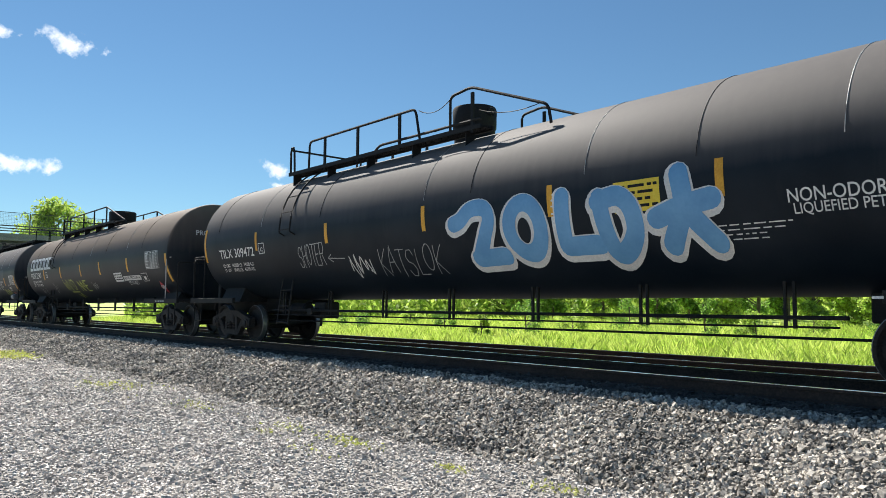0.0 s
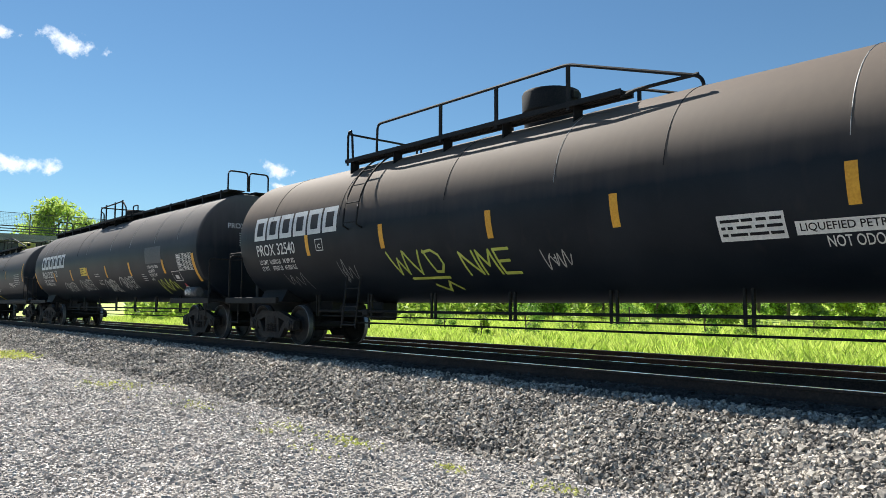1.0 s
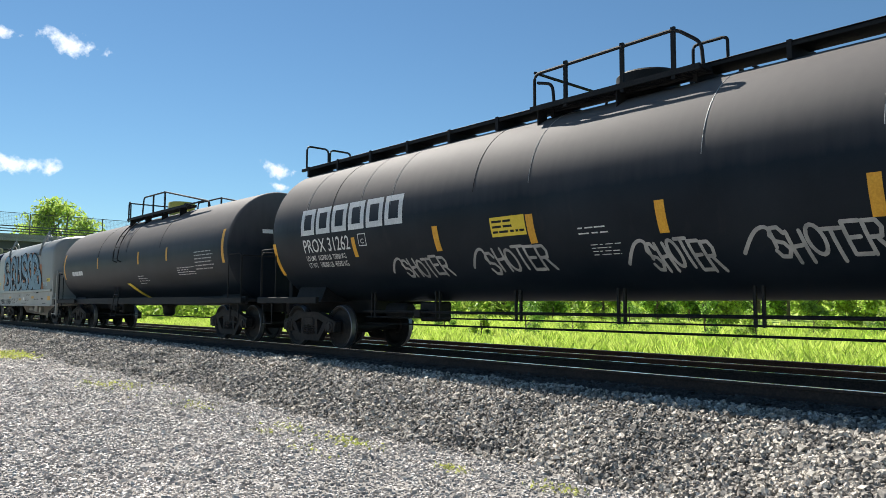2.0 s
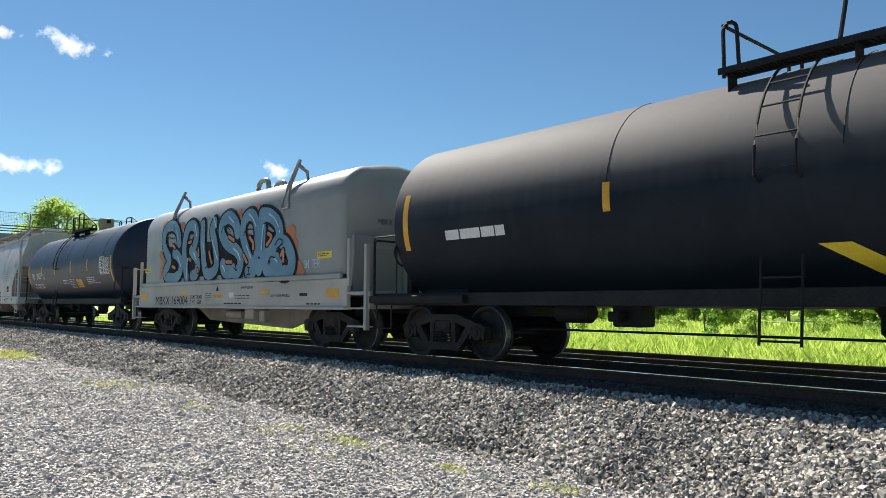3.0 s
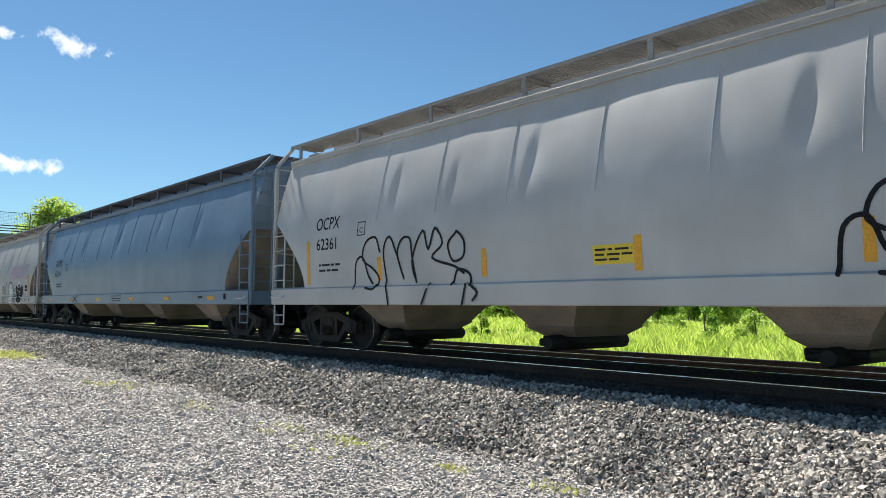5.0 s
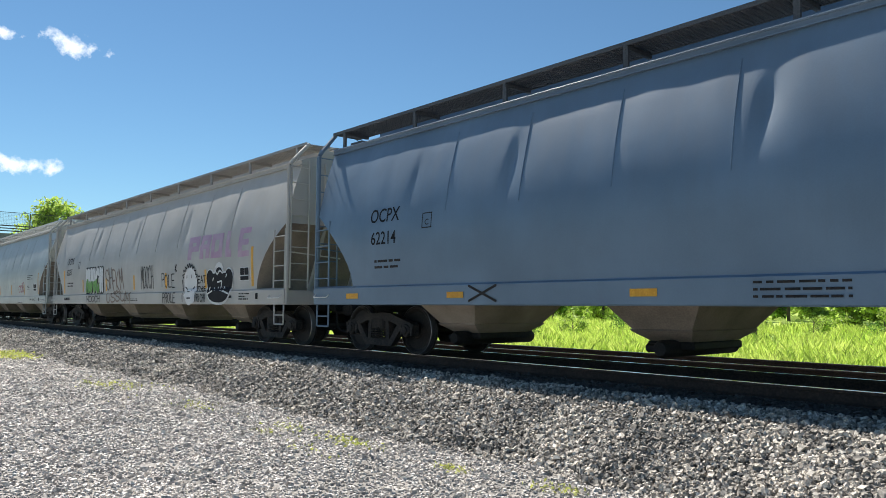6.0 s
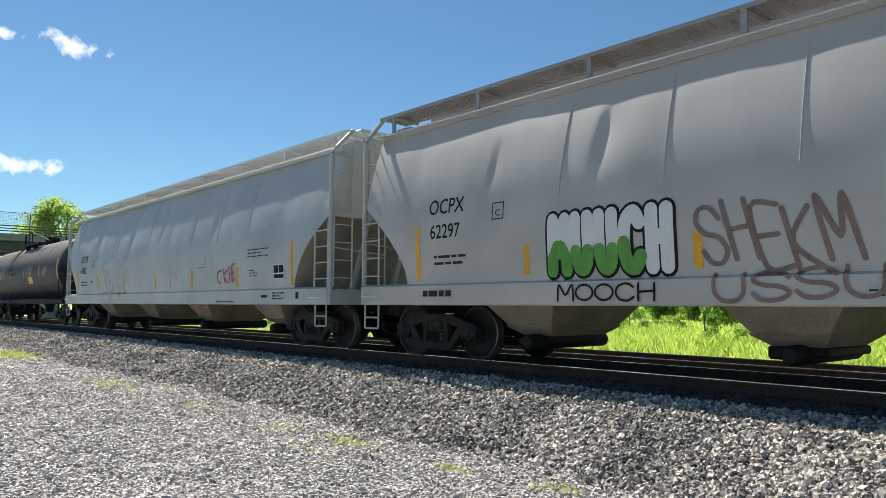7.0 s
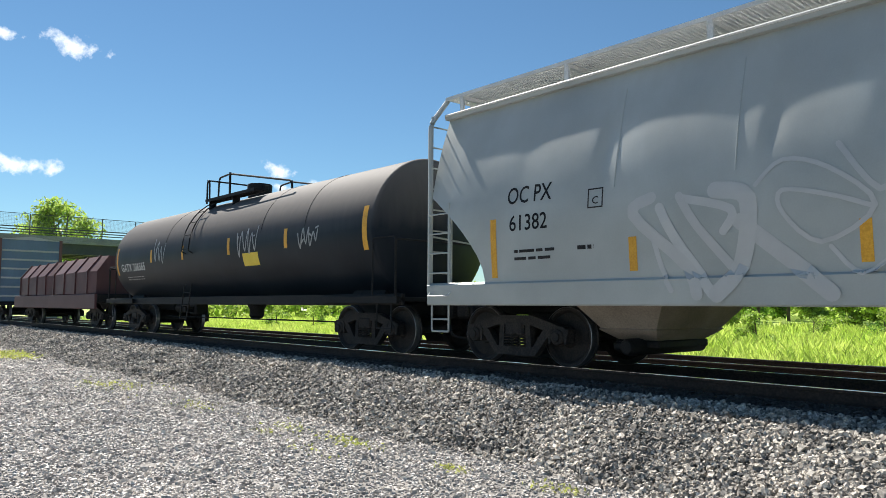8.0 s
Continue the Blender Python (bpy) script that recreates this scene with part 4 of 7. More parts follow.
STROKES = {
    "2": [[(0.02, 0.72), (0.2, 0.78), (0.42, 0.95), (0.72, 0.95), (0.82, 0.75), (0.68, 0.45), (0.45, 0.1)], [(0.4, 0.08), (1.0, 0.1)]],
    "O": [[(0.5 + 0.46 * math.cos(a), 0.5 + 0.47 * math.sin(a)) for a in np.linspace(0, 2 * math.pi, 17)]],
    "L": [[(0.2, 1), (0.12, 0.08), (1.0, 0.08)]],
    "D": [[(0.15, 0.97), (0.3, 0.06), (0.62, 0.04), (0.93, 0.35), (0.9, 0.75), (0.6, 0.97), (0.1, 0.9)]],
    "*": [[(0.48, 1), (0.52, 0.55), (0.2, 0.05)], [(0.02, 0.42), (0.5, 0.55), (1, 0.62)], [(0.52, 0.55), (0.97, 0.05)]],
    "P": [[(0.1, 0), (0.1, 1), (0.75, 1), (0.95, 0.8), (0.8, 0.55), (0.1, 0.5)]],
    "R": [[(0.1, 0), (0.1, 1), (0.75, 1), (0.92, 0.78), (0.75, 0.52), (0.1, 0.5)], [(0.5, 0.5), (0.95, 0)]],
    "E": [[(0.95, 1), (0.1, 1), (0.1, 0), (0.95, 0)], [(0.1, 0.5), (0.75, 0.52)]],
    "U": [[(0.12, 1), (0.12, 0.35), (0.35, 0.04), (0.7, 0.06), (0.85, 0.35), (0.85, 1)]],
    "S": [[(0.92, 0.78), (0.7, 0.98), (0.3, 0.97), (0.08, 0.74), (0.3, 0.54), (0.72, 0.47), (0.92, 0.25), (0.65, 0.03), (0.25, 0.04), (0.08, 0.24)]],
    "N": [[(0.08, 0), (0.1, 0.98), (0.9, 0.02), (0.92, 1)]],
    "M": [[(0.05, 0), (0.12, 1), (0.5, 0.35), (0.88, 1), (0.95, 0)]],
    "H": [[(0.12, 0), (0.12, 1)], [(0.88, 0), (0.88, 1)], [(0.12, 0.5), (0.88, 0.55)]],
    "C": [[(0.92, 0.8), (0.6, 1), (0.2, 0.85), (0.08, 0.45), (0.25, 0.08), (0.65, 0), (0.94, 0.2)]],
    "K": [[(0.12, 0), (0.12, 1)], [(0.9, 1), (0.15, 0.45), (0.92, 0)]],
    "I": [[(0.5, 0), (0.5, 1)]], "T": [[(0, 1), (1, 1)], [(0.5, 1), (0.5, 0)]], "A": [[(0.03, 0), (0.5, 1), (0.97, 0)], [(0.2, 0.38), (0.8, 0.38)]],
    "W": [[(0, 1), (0.25, 0), (0.5, 0.7), (0.75, 0), (1, 1)]], "V": [[(0, 1), (0.45, 0), (0.9, 1)]], "X": [[(0, 0), (1, 1)], [(0, 1), (1, 0)]],
    "!": [[(0.5, 1), (0.5, 0.3)], [(0.5, 0.1), (0.52, 0.02)]], " ": [],
}


def smooth_path(pts, step=4):
    """A rounded path through the points."""
    if len(pts) < 3:
        return pts
    out, closed = [], pts[0] == pts[-1]
    n = len(pts)
    for i in range(n - 1):
        p0 = pts[i - 1] if i else (pts[-2] if closed else pts[0])
        p1, p2 = pts[i], pts[i + 1]
        p3 = pts[i + 2] if i + 2 < n else (pts[1] if closed else pts[-1])
        for k in range(step):
            t = k / step
            out.append(tuple(0.5 * (2 * b + (c - a) * t + (2 * a - 5 * b + 4 * c - d) * t * t + (3 * b - a - 3 * c + d) * t ** 3) for a, b, c, d in zip(p0, p1, p2, p3)))
    return out + [pts[-1]]


def spray(car, side, paths, width, material, name="graffiti", label="", off=0.005):
    """Bands of paint along paths of (x, z), laid on the curved side; each dab lies a hair above the last."""
    fm, k = Form(), 0
    for path in paths:
        for i, (x, z) in enumerate(path):
            o = off + 0.00015 * (k % 40)
            k += 1
            r = width / 2
            n = 12 if r > 0.04 else 8
            ring = [side(x + r * math.cos(2 * math.pi * j / n), z + r * math.sin(2 * math.pi * j / n), o) for j in range(n)]
            if r < 0.1:
                fm.add([side(x, z, o)] + ring, [(0, 1 + j, 1 + (j + 1) % n) for j in range(n)])
            else:  # wide dabs follow the curve in rings
                rings = [side(x + q * r * math.cos(2 * math.pi * j / n), z + q * r * math.sin(2 * math.pi * j / n), o) for q in (0.35, 0.7, 1.0) for j in range(n)]
                f = [(0, 1 + j, 1 + (j + 1) % n) for j in range(n)]
                f += [(1 + b * n + j, 1 + b * n + n + j, 1 + b * n + n + (j + 1) % n, 1 + b * n + (j + 1) % n) for b in (0, 1) for j in range(n)]
                fm.add([side(x, z, o)] + rings, f)
            if i + 1 < len(path):
                o = off + 0.00015 * (k % 40)
                k += 1
                x2, z2 = path[i + 1]
                d = math.hypot(x2 - x, z2 - z)
                if d < 1e-6:
                    continue
                nx, nz = -(z2 - z) / d * r, (x2 - x) / d * r
                m = max(1, int(d / 0.1))
                cuts = (-1, 0, 1) if r < 0.1 else (-1, -0.66, -0.33, 0, 0.33, 0.66, 1)
                w = len(cuts)
                v = [side(x + (x2 - x) * a / m + c * nx, z + (z2 - z) * a / m + c * nz, o) for a in range(m + 1) for c in cuts]
                f = []
                for a in range(m):
                    f += [(w * a + c, w * a + c + 1, w * a + c + w + 1, w * a + c + w) for c in range(w - 1)]
                fm.add(v, f)
    return part(name, fm, material, car, label, smooth=0, fix=False)


def word(text, x0, x1, z0, z1, gap=0.12, rounded=False, slant=0.0, jitter=0.0):
    """The strokes of a word fitted to a box."""
    n = len(text)
    w = (x1 - x0) / (n + gap * (n - 1))
    rn = random.Random(text + str(x0))
    out = []
    for i, c in enumerate(text):
        a = x0 + i * w * (1 + gap)
        dz = jitter * rn.uniform(-1, 1) * (z1 - z0)
        for s in STROKES[c]:
            p = [(a + u * w + slant * (v - 0.5) * (z1 - z0), z0 + dz + v * (z1 - z0)) for u, v in s]
            out.append(smooth_path(p) if rounded else p)
    return out


def scrawl(x0, x1, z0, z1, n, seed):
    """A quick unreadable tag: linked loops and spikes."""
    rn = random.Random(seed)
    out, p = [], []
    for i in range(n):
        u = i / (n - 1)
        p.append((x0 + (x1 - x0) * (u + rn.uniform(-0.05, 0.05)), (z0 if i % 2 else z1) + (z1 - z0) * rn.uniform(-0.3, 0.3) * (1 if i % 2 else -1) * -1))
    out.append(smooth_path(p))
    for i in range(n // 3):
        u = rn.random()
        out.append([(x0 + (x1 - x0) * u, z0 + (z1 - z0) * rn.random()), (x0 + (x1 - x0) * (u + rn.uniform(-0.1, 0.14)), z0 + (z1 - z0) * rn.random())])
    return out


def patch(car, side, x0, x1, z0, z1, material, name, label="", off=0.004, lean=0.0):
    zs = np.linspace(z0, z1, max(2, int((z1 - z0) / 0.08) + 1))
    v = [side(x + lean * (z - z0), z, off) for z in zs for x in (x0, x1)]
    return part(name, Form().add(v, [(2 * i, 2 * i + 1, 2 * i + 3, 2 * i + 2) for i in range(len(zs) - 1)]), material, car, label, smooth=0, fix=False)


def letters(car, side, text, x0, x1, z0, z1, material="white", name="lettering", label="", off=0.005, squeeze=True):
    """Stencilled words in the built-in font, fitted to a box and bent onto the side."""
    cu = bpy.data.curves.new("words", 'FONT')
    cu.body = text
    cu.resolution_u = 3
    cu.offset = 0.0 if text.startswith("MB") else 0.008
    tmp = new("words", cu)
    me = tmp.to_mesh()
    b = bmesh.new()
    b.from_mesh(me)
    tmp.to_mesh_clear()
    bpy.data.objects.remove(tmp)
    bpy.data.curves.remove(cu)
    xs_ = [p.co.x for p in b.verts]
    ys_ = [p.co.y for p in b.verts]
    ax, bx_, ay, by_ = min(xs_), max(xs_), min(ys_), max(ys_)
    for p in b.verts:
        p.co = Vector((x0 + (p.co.x - ax) / (bx_ - ax) * (x1 - x0), 0, z0 + (p.co.y - ay) / (by_ - ay) * (z1 - z0)))
    cut = z0 + 0.09
    while cut < z1 - 0.02:
        bmesh.ops.bisect_plane(b, geom=b.verts[:] + b.edges[:] + b.faces[:], plane_co=(0, 0, cut), plane_no=(0, 0, 1))
        cut += 0.09
    for p in b.verts:
        p.co = Vector(side(p.co.x, p.co.z, off))
    me = bpy.data.meshes.new(name)
    b.to_mesh(me)
    b.free()
    me.materials.append(M[material])
    return part(name, me, None, car, label)


def small_print(car, side, x0, x1, z0, z1, rows, material="white", seed=1, fill=0.55, name="small_print"):
    """Lines of writing too small to read, as broken bars."""
    rn = random.Random(seed * 31 + rows)
    fill *= 0.72 if rows > 1 else 1.0
    fm = Form()
    h = (z1 - z0) / rows
    for r in range(rows):
        z = z1 - (r + 1) * h + h * (1 - fill) / 2
        x, end = x0, x1 - (x1 - x0) * rn.choice((0, 0, 0.1, 0.35))
        while x < end:
            w = min(rn.uniform(0.05, 0.24) * (0.4 + h * 8), end - x)
            fm.add([side(x, z, 0.005), side(x + w, z, 0.005), side(x + w, z + h * fill, 0.005), side(x, z + h * fill, 0.005)], [(0, 1, 2, 3)])
            x += w + rn.uniform(0.02, 0.05)
    return part(name, fm, material, car, "rows of small stencilled writing", smooth=0, fix=False)


def data_table(car, side, x0, x1, z0, z1, cols, rows, material="white"):
    """A stencilled table: frame, rules, and bars for its writing."""
    fm = Form()
    t = 0.011
    def strip(a, b, c, d):
        m = max(1, int((d - c) / 0.1))
        for i in range(m):
            p, q = c + (d - c) * i / m, c + (d - c) * (i + 1) / m
            fm.add([side(a, p, 0.005), side(b, p, 0.005), side(b, q, 0.005), side(a, q, 0.005)], [(0, 1, 2, 3)])
    for i in range(cols + 1):
        x = x0 + (x1 - x0) * (0 if i == 0 else (0.38 + 0.62 * (i - 1) / max(1, cols - 1)))
        strip(x - t / 2, x + t / 2, z0, z1)
    for j in range(rows + 1):
        z = z0 + (z1 - z0) * j / rows
        strip(x0, x1, z - t / 2, z + t / 2)
        if j < rows:
            rn = random.Random(j)
            for i in range(cols):
                a = x0 + (x1 - x0) * (0 if i == 0 else 0.38 + 0.62 * (i - 1) / max(1, cols - 1)) + 0.03
                w = (0.30 if i == 0 else 0.5 / cols) * (x1 - x0) * rn.uniform(0.6, 0.95)
                strip(a, a + w, z + 0.3 * (z1 - z0) / rows, z + 0.72 * (z1 - z0) / rows)
    return part("data_table", fm, material, car, "stencilled white test-data table", smooth=0, fix=False)


def plate_mark(car, side, x0, x1, z0, z1, material, char="C"):
    t = 0.018
    ob = patch(car, side, x0, x1, z1 - t, z1, material, "plate_mark", "outlined square with a letter")
    for a in ((x0, x1, z0, z0 + t), (x0, x0 + t, z0, z1), (x1 - t, x1, z0, z1)):
        patch(ob, side, *a, material, "border", off=0.0045)
    letters(ob, side, char, x0 + 0.3 * (x1 - x0), x0 + 0.7 * (x1 - x0), z0 + 0.2 * (z1 - z0), z0 + 0.58 * (z1 - z0), material)
    return ob


def logo_blocks(car, side, x0, x1, z0, z1, n=6, slope=0.0):
    """A row of plain hollow blocks in place of a maker's name."""
    w = (x1 - x0) / n
    for i in range(n):
        a, b = x0 + i * w, x0 + (i + 0.88) * w
        t, h = 0.2 * w, 0.2 * (z1 - z0)
        o = patch(car, side, a, b, z1 - h, z1, "white", "logo_block", "plain white block of a large emblem")
        patch(o, side, a, b, z0, z0 + h, "white", "block_side", off=0.0042)
        patch(o, side, a, a + t, z0 + h, z1 - h, "white", "block_side", off=0.0044)
        patch(o, side, b - t, b, z0 + h, z1 - h, "white", "block_side", off=0.0046)


def warning_sign(car, side, x0, x1, z0, z1, back, ink, rows=4, seed=2):
    s = patch(car, side, x0, x1, z0, z1, back, "warning_sign", "small painted notice with dark writing", off=0.004)
    small_print(s, lambda x, z, o=0.004: side(x, z, o + 0.003), x0 + 0.04, x1 - 0.03, z0 + 0.03, z1 - 0.03, rows, ink, seed, 0.6)


def placard(car, side, x, z, r=0.19):
    up = lambda a, b, o=0.004: side(a, b, o)
    p = part("hazard_placard", Form().add([up(x - r, z, 0.02), up(x, z - r, 0.02), up(x + r, z, 0.02), up(x, z + r, 0.02)], [(0, 1, 2, 3)]), "sign_red", car, "red diamond hazard placard", smooth=0, fix=False)
    patch(p, side, x - 0.13, x + 0.13, z - 0.05, z + 0.05, "white", "number_panel", off=0.024)
    letters(p, side, "1075", x - 0.11, x + 0.11, z - 0.038, z + 0.038, "black", off=0.027)


# ---- the train, from its head backwards ----


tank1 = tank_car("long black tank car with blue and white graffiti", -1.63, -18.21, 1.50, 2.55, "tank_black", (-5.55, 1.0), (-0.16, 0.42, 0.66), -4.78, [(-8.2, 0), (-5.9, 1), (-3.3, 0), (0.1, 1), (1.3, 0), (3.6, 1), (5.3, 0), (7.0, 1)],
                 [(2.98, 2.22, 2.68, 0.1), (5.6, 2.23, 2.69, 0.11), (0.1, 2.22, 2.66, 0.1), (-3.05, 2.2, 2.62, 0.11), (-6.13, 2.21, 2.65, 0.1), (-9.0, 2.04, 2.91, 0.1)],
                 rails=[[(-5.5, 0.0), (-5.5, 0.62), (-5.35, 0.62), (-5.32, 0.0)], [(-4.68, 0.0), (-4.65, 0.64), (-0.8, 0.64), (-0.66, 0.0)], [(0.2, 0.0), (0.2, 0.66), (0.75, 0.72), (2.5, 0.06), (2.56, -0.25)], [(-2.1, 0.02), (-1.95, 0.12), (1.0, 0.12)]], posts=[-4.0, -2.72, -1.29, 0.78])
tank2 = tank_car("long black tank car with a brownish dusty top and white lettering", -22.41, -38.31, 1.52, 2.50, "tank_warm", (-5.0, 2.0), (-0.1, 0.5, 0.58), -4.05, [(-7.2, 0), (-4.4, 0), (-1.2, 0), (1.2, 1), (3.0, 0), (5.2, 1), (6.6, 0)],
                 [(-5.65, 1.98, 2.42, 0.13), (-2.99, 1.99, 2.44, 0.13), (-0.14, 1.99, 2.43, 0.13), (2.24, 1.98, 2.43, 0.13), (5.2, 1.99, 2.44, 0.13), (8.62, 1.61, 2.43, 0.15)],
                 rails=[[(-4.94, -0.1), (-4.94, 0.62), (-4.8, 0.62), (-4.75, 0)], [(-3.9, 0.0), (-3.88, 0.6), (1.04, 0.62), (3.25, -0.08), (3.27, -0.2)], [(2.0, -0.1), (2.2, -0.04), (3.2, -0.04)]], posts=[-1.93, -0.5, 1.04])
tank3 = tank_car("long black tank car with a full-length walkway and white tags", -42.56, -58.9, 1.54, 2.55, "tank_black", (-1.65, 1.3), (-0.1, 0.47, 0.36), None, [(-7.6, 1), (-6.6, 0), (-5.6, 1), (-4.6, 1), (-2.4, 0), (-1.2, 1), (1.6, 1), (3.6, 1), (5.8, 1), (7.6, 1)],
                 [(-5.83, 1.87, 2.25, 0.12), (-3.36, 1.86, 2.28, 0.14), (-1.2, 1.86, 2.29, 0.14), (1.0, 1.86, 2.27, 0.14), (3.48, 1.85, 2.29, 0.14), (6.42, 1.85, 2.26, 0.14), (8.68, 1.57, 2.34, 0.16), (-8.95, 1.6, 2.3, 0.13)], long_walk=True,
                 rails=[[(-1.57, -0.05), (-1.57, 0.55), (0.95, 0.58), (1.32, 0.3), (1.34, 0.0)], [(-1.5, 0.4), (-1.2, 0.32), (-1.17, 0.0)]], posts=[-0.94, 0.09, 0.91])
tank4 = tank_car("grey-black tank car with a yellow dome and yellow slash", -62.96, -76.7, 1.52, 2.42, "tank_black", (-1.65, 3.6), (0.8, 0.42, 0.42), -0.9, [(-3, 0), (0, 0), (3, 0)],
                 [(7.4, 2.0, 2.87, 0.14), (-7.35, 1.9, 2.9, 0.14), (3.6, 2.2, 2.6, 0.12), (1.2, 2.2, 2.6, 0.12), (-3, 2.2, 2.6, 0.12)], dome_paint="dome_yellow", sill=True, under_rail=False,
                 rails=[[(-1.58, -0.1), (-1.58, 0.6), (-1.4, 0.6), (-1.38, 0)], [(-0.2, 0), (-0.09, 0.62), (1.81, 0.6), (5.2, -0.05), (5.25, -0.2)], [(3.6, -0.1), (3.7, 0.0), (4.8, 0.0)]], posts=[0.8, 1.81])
coil5 = coil_car("pale grey coil car with large blue bubble graffiti", -80.28, -89.45)
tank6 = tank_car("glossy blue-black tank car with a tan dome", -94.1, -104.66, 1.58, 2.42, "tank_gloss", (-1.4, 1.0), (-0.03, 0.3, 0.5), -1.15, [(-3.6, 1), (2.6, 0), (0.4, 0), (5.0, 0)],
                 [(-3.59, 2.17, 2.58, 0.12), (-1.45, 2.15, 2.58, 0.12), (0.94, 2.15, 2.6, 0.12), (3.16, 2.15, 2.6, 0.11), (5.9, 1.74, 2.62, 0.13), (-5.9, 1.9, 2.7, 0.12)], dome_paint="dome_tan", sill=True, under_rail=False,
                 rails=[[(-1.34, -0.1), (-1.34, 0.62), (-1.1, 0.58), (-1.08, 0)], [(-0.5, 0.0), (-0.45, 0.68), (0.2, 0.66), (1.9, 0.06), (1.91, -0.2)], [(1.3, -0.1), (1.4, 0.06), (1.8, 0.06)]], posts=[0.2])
hop7 = hopper_car("pale grey covered hopper car with black scrawled graffiti", -108.87, -125.0, "hopper_grey", 0.075, 1.0, [(-5.2, 3.1, 0.03), (-1.9, 3.1, 0.035), (2.1, 3.1, 0.05), (-3.6, 3.0, 0.02), (5.0, 3.3, 0.015)])
hop8 = hopper_car("blue-grey covered hopper car with dents", -129.1, -145.5, "hopper_blue", 0.075, 1.1, [(-0.3, 3.2, 0.055), (-4.25, 3.1, 0.045), (3.3, 3.3, 0.02), (-6.6, 3.2, 0.02), (6.3, 3.1, 0.03)], boards="girder")
hop9 = hopper_car("warm grey covered hopper car with many graffiti pieces", -149.7, -166.1, "hopper_warm", 0.075, 0.9, [(3.85, 3.0, 0.055), (-4.25, 3.2, 0.045), (-0.2, 3.2, 0.025), (6.8, 3.3, 0.012), (-6.3, 3.1, 0.02)], 0.006, 0.75)
hop10 = hopper_car("pale white-grey covered hopper car with bulging panels", -170.26, -186.46, "hopper_white", 0.15, 0.9, [(3.95, 3.1, 0.06), (-2.5, 3.1, 0.05), (-3.7, 3.1, 0.03), (0.2, 3.2, 0.02), (-6.0, 3.1, 0.04)], 0.011, -0.15, white_walk=True, lift=0.17)
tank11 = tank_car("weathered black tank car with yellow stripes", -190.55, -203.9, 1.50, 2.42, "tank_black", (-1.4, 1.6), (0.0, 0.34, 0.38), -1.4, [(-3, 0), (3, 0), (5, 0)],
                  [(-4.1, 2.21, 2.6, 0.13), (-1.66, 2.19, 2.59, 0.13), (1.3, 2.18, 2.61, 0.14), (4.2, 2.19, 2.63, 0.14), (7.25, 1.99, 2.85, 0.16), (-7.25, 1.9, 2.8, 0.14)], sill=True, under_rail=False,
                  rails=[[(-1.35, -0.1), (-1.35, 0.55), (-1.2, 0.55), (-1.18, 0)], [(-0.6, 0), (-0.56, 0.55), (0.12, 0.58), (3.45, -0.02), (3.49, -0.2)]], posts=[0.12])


def red_coil_car():
    car, half = car_base("coil_car", "weathered red coil car with peaked covers", "coil car", -208.3, -218.6, 1.7)
    L = half + 1.4
    for s in (-1, 1):
        part("side_sill", Form().box(-L, L, s * 1.45 - 0.05, s * 1.45 + 0.05, 0.75, 1.3, 0.02), "red_oxide", car)
    part("deck", Form().box(-L, L, -1.4, 1.4, 1.0, 1.3, 0.02), "underframe", car)
    for x0, x1 in ((-half - 0.9, -0.1), (0.1, half + 0.9)):
        hood = part("hood", Form().add([(x, y * k, z) for x, k in ((x0, 0.9), (x0 + 0.5, 1), (x1 - 0.5, 1), (x1, 0.9)) for y, z in ((-1.45, 1.32), (-1.45, 2.15), (-1.0, 2.75), (1.0, 2.75), (1.45, 2.15), (1.45, 1.32))],
                                       [(6 * i + j, 6 * i + j + 1, 6 * i + j + 7, 6 * i + j + 6) for i in range(3) for j in range(5)] + [(0, 1, 2, 3, 4, 5), (18, 19, 20, 21, 22, 23)]), "red_oxide", car, "peaked dull red steel cover", smooth=20)
        for x in np.linspace(x0 + 0.6, x1 - 0.6, 4):
            part("rib", Form().prism([(-1.5, 1.32), (-1.5, 2.17), (-1.03, 2.8), (-0.95, 2.76), (-1.42, 2.13), (-1.42, 1.32)], x - 0.05, x + 0.05), "red_oxide", hood)
    part("center_sill", Form().box(-L, L, -0.3, 0.3, 0.7, 1.05), "underframe", car)


def box_car():
    car, half = car_base("box_car", "dull grey boxcar with rusty edges", "boxcar", -225.8, -238.0, 1.7)
    L = half + 1.7
    part("body", Form().box(-L, L, -1.5, 1.5, 1.05, 4.45, 0.03), "hopper_blue", car, "weathered grey steel body")
    part("roof", Form().prism([(-1.55, 4.45), (1.55, 4.45), (0, 4.65)], -L, L), "hopper_grey", car)
    for y in (-1.5, 1.5):
        for s in (-1, 1):
            part("corner_post", Form().box(s * L - 0.07, s * L + 0.07, y - 0.07, y + 0.07, 0.9, 4.5), "red_oxide", car, "rust-brown corner post")
    for z in np.arange(1.3, 4.3, 0.5):
        part("end_rib", Form().box(L, L + 0.05, -1.4, 1.4, z, z + 0.1, 0.02), "hopper_grey", car)
    part("side_sill", Form().box(-L, L, -1.52, 1.52, 0.85, 1.05), "underframe", car)


red_coil_car()
box_car()

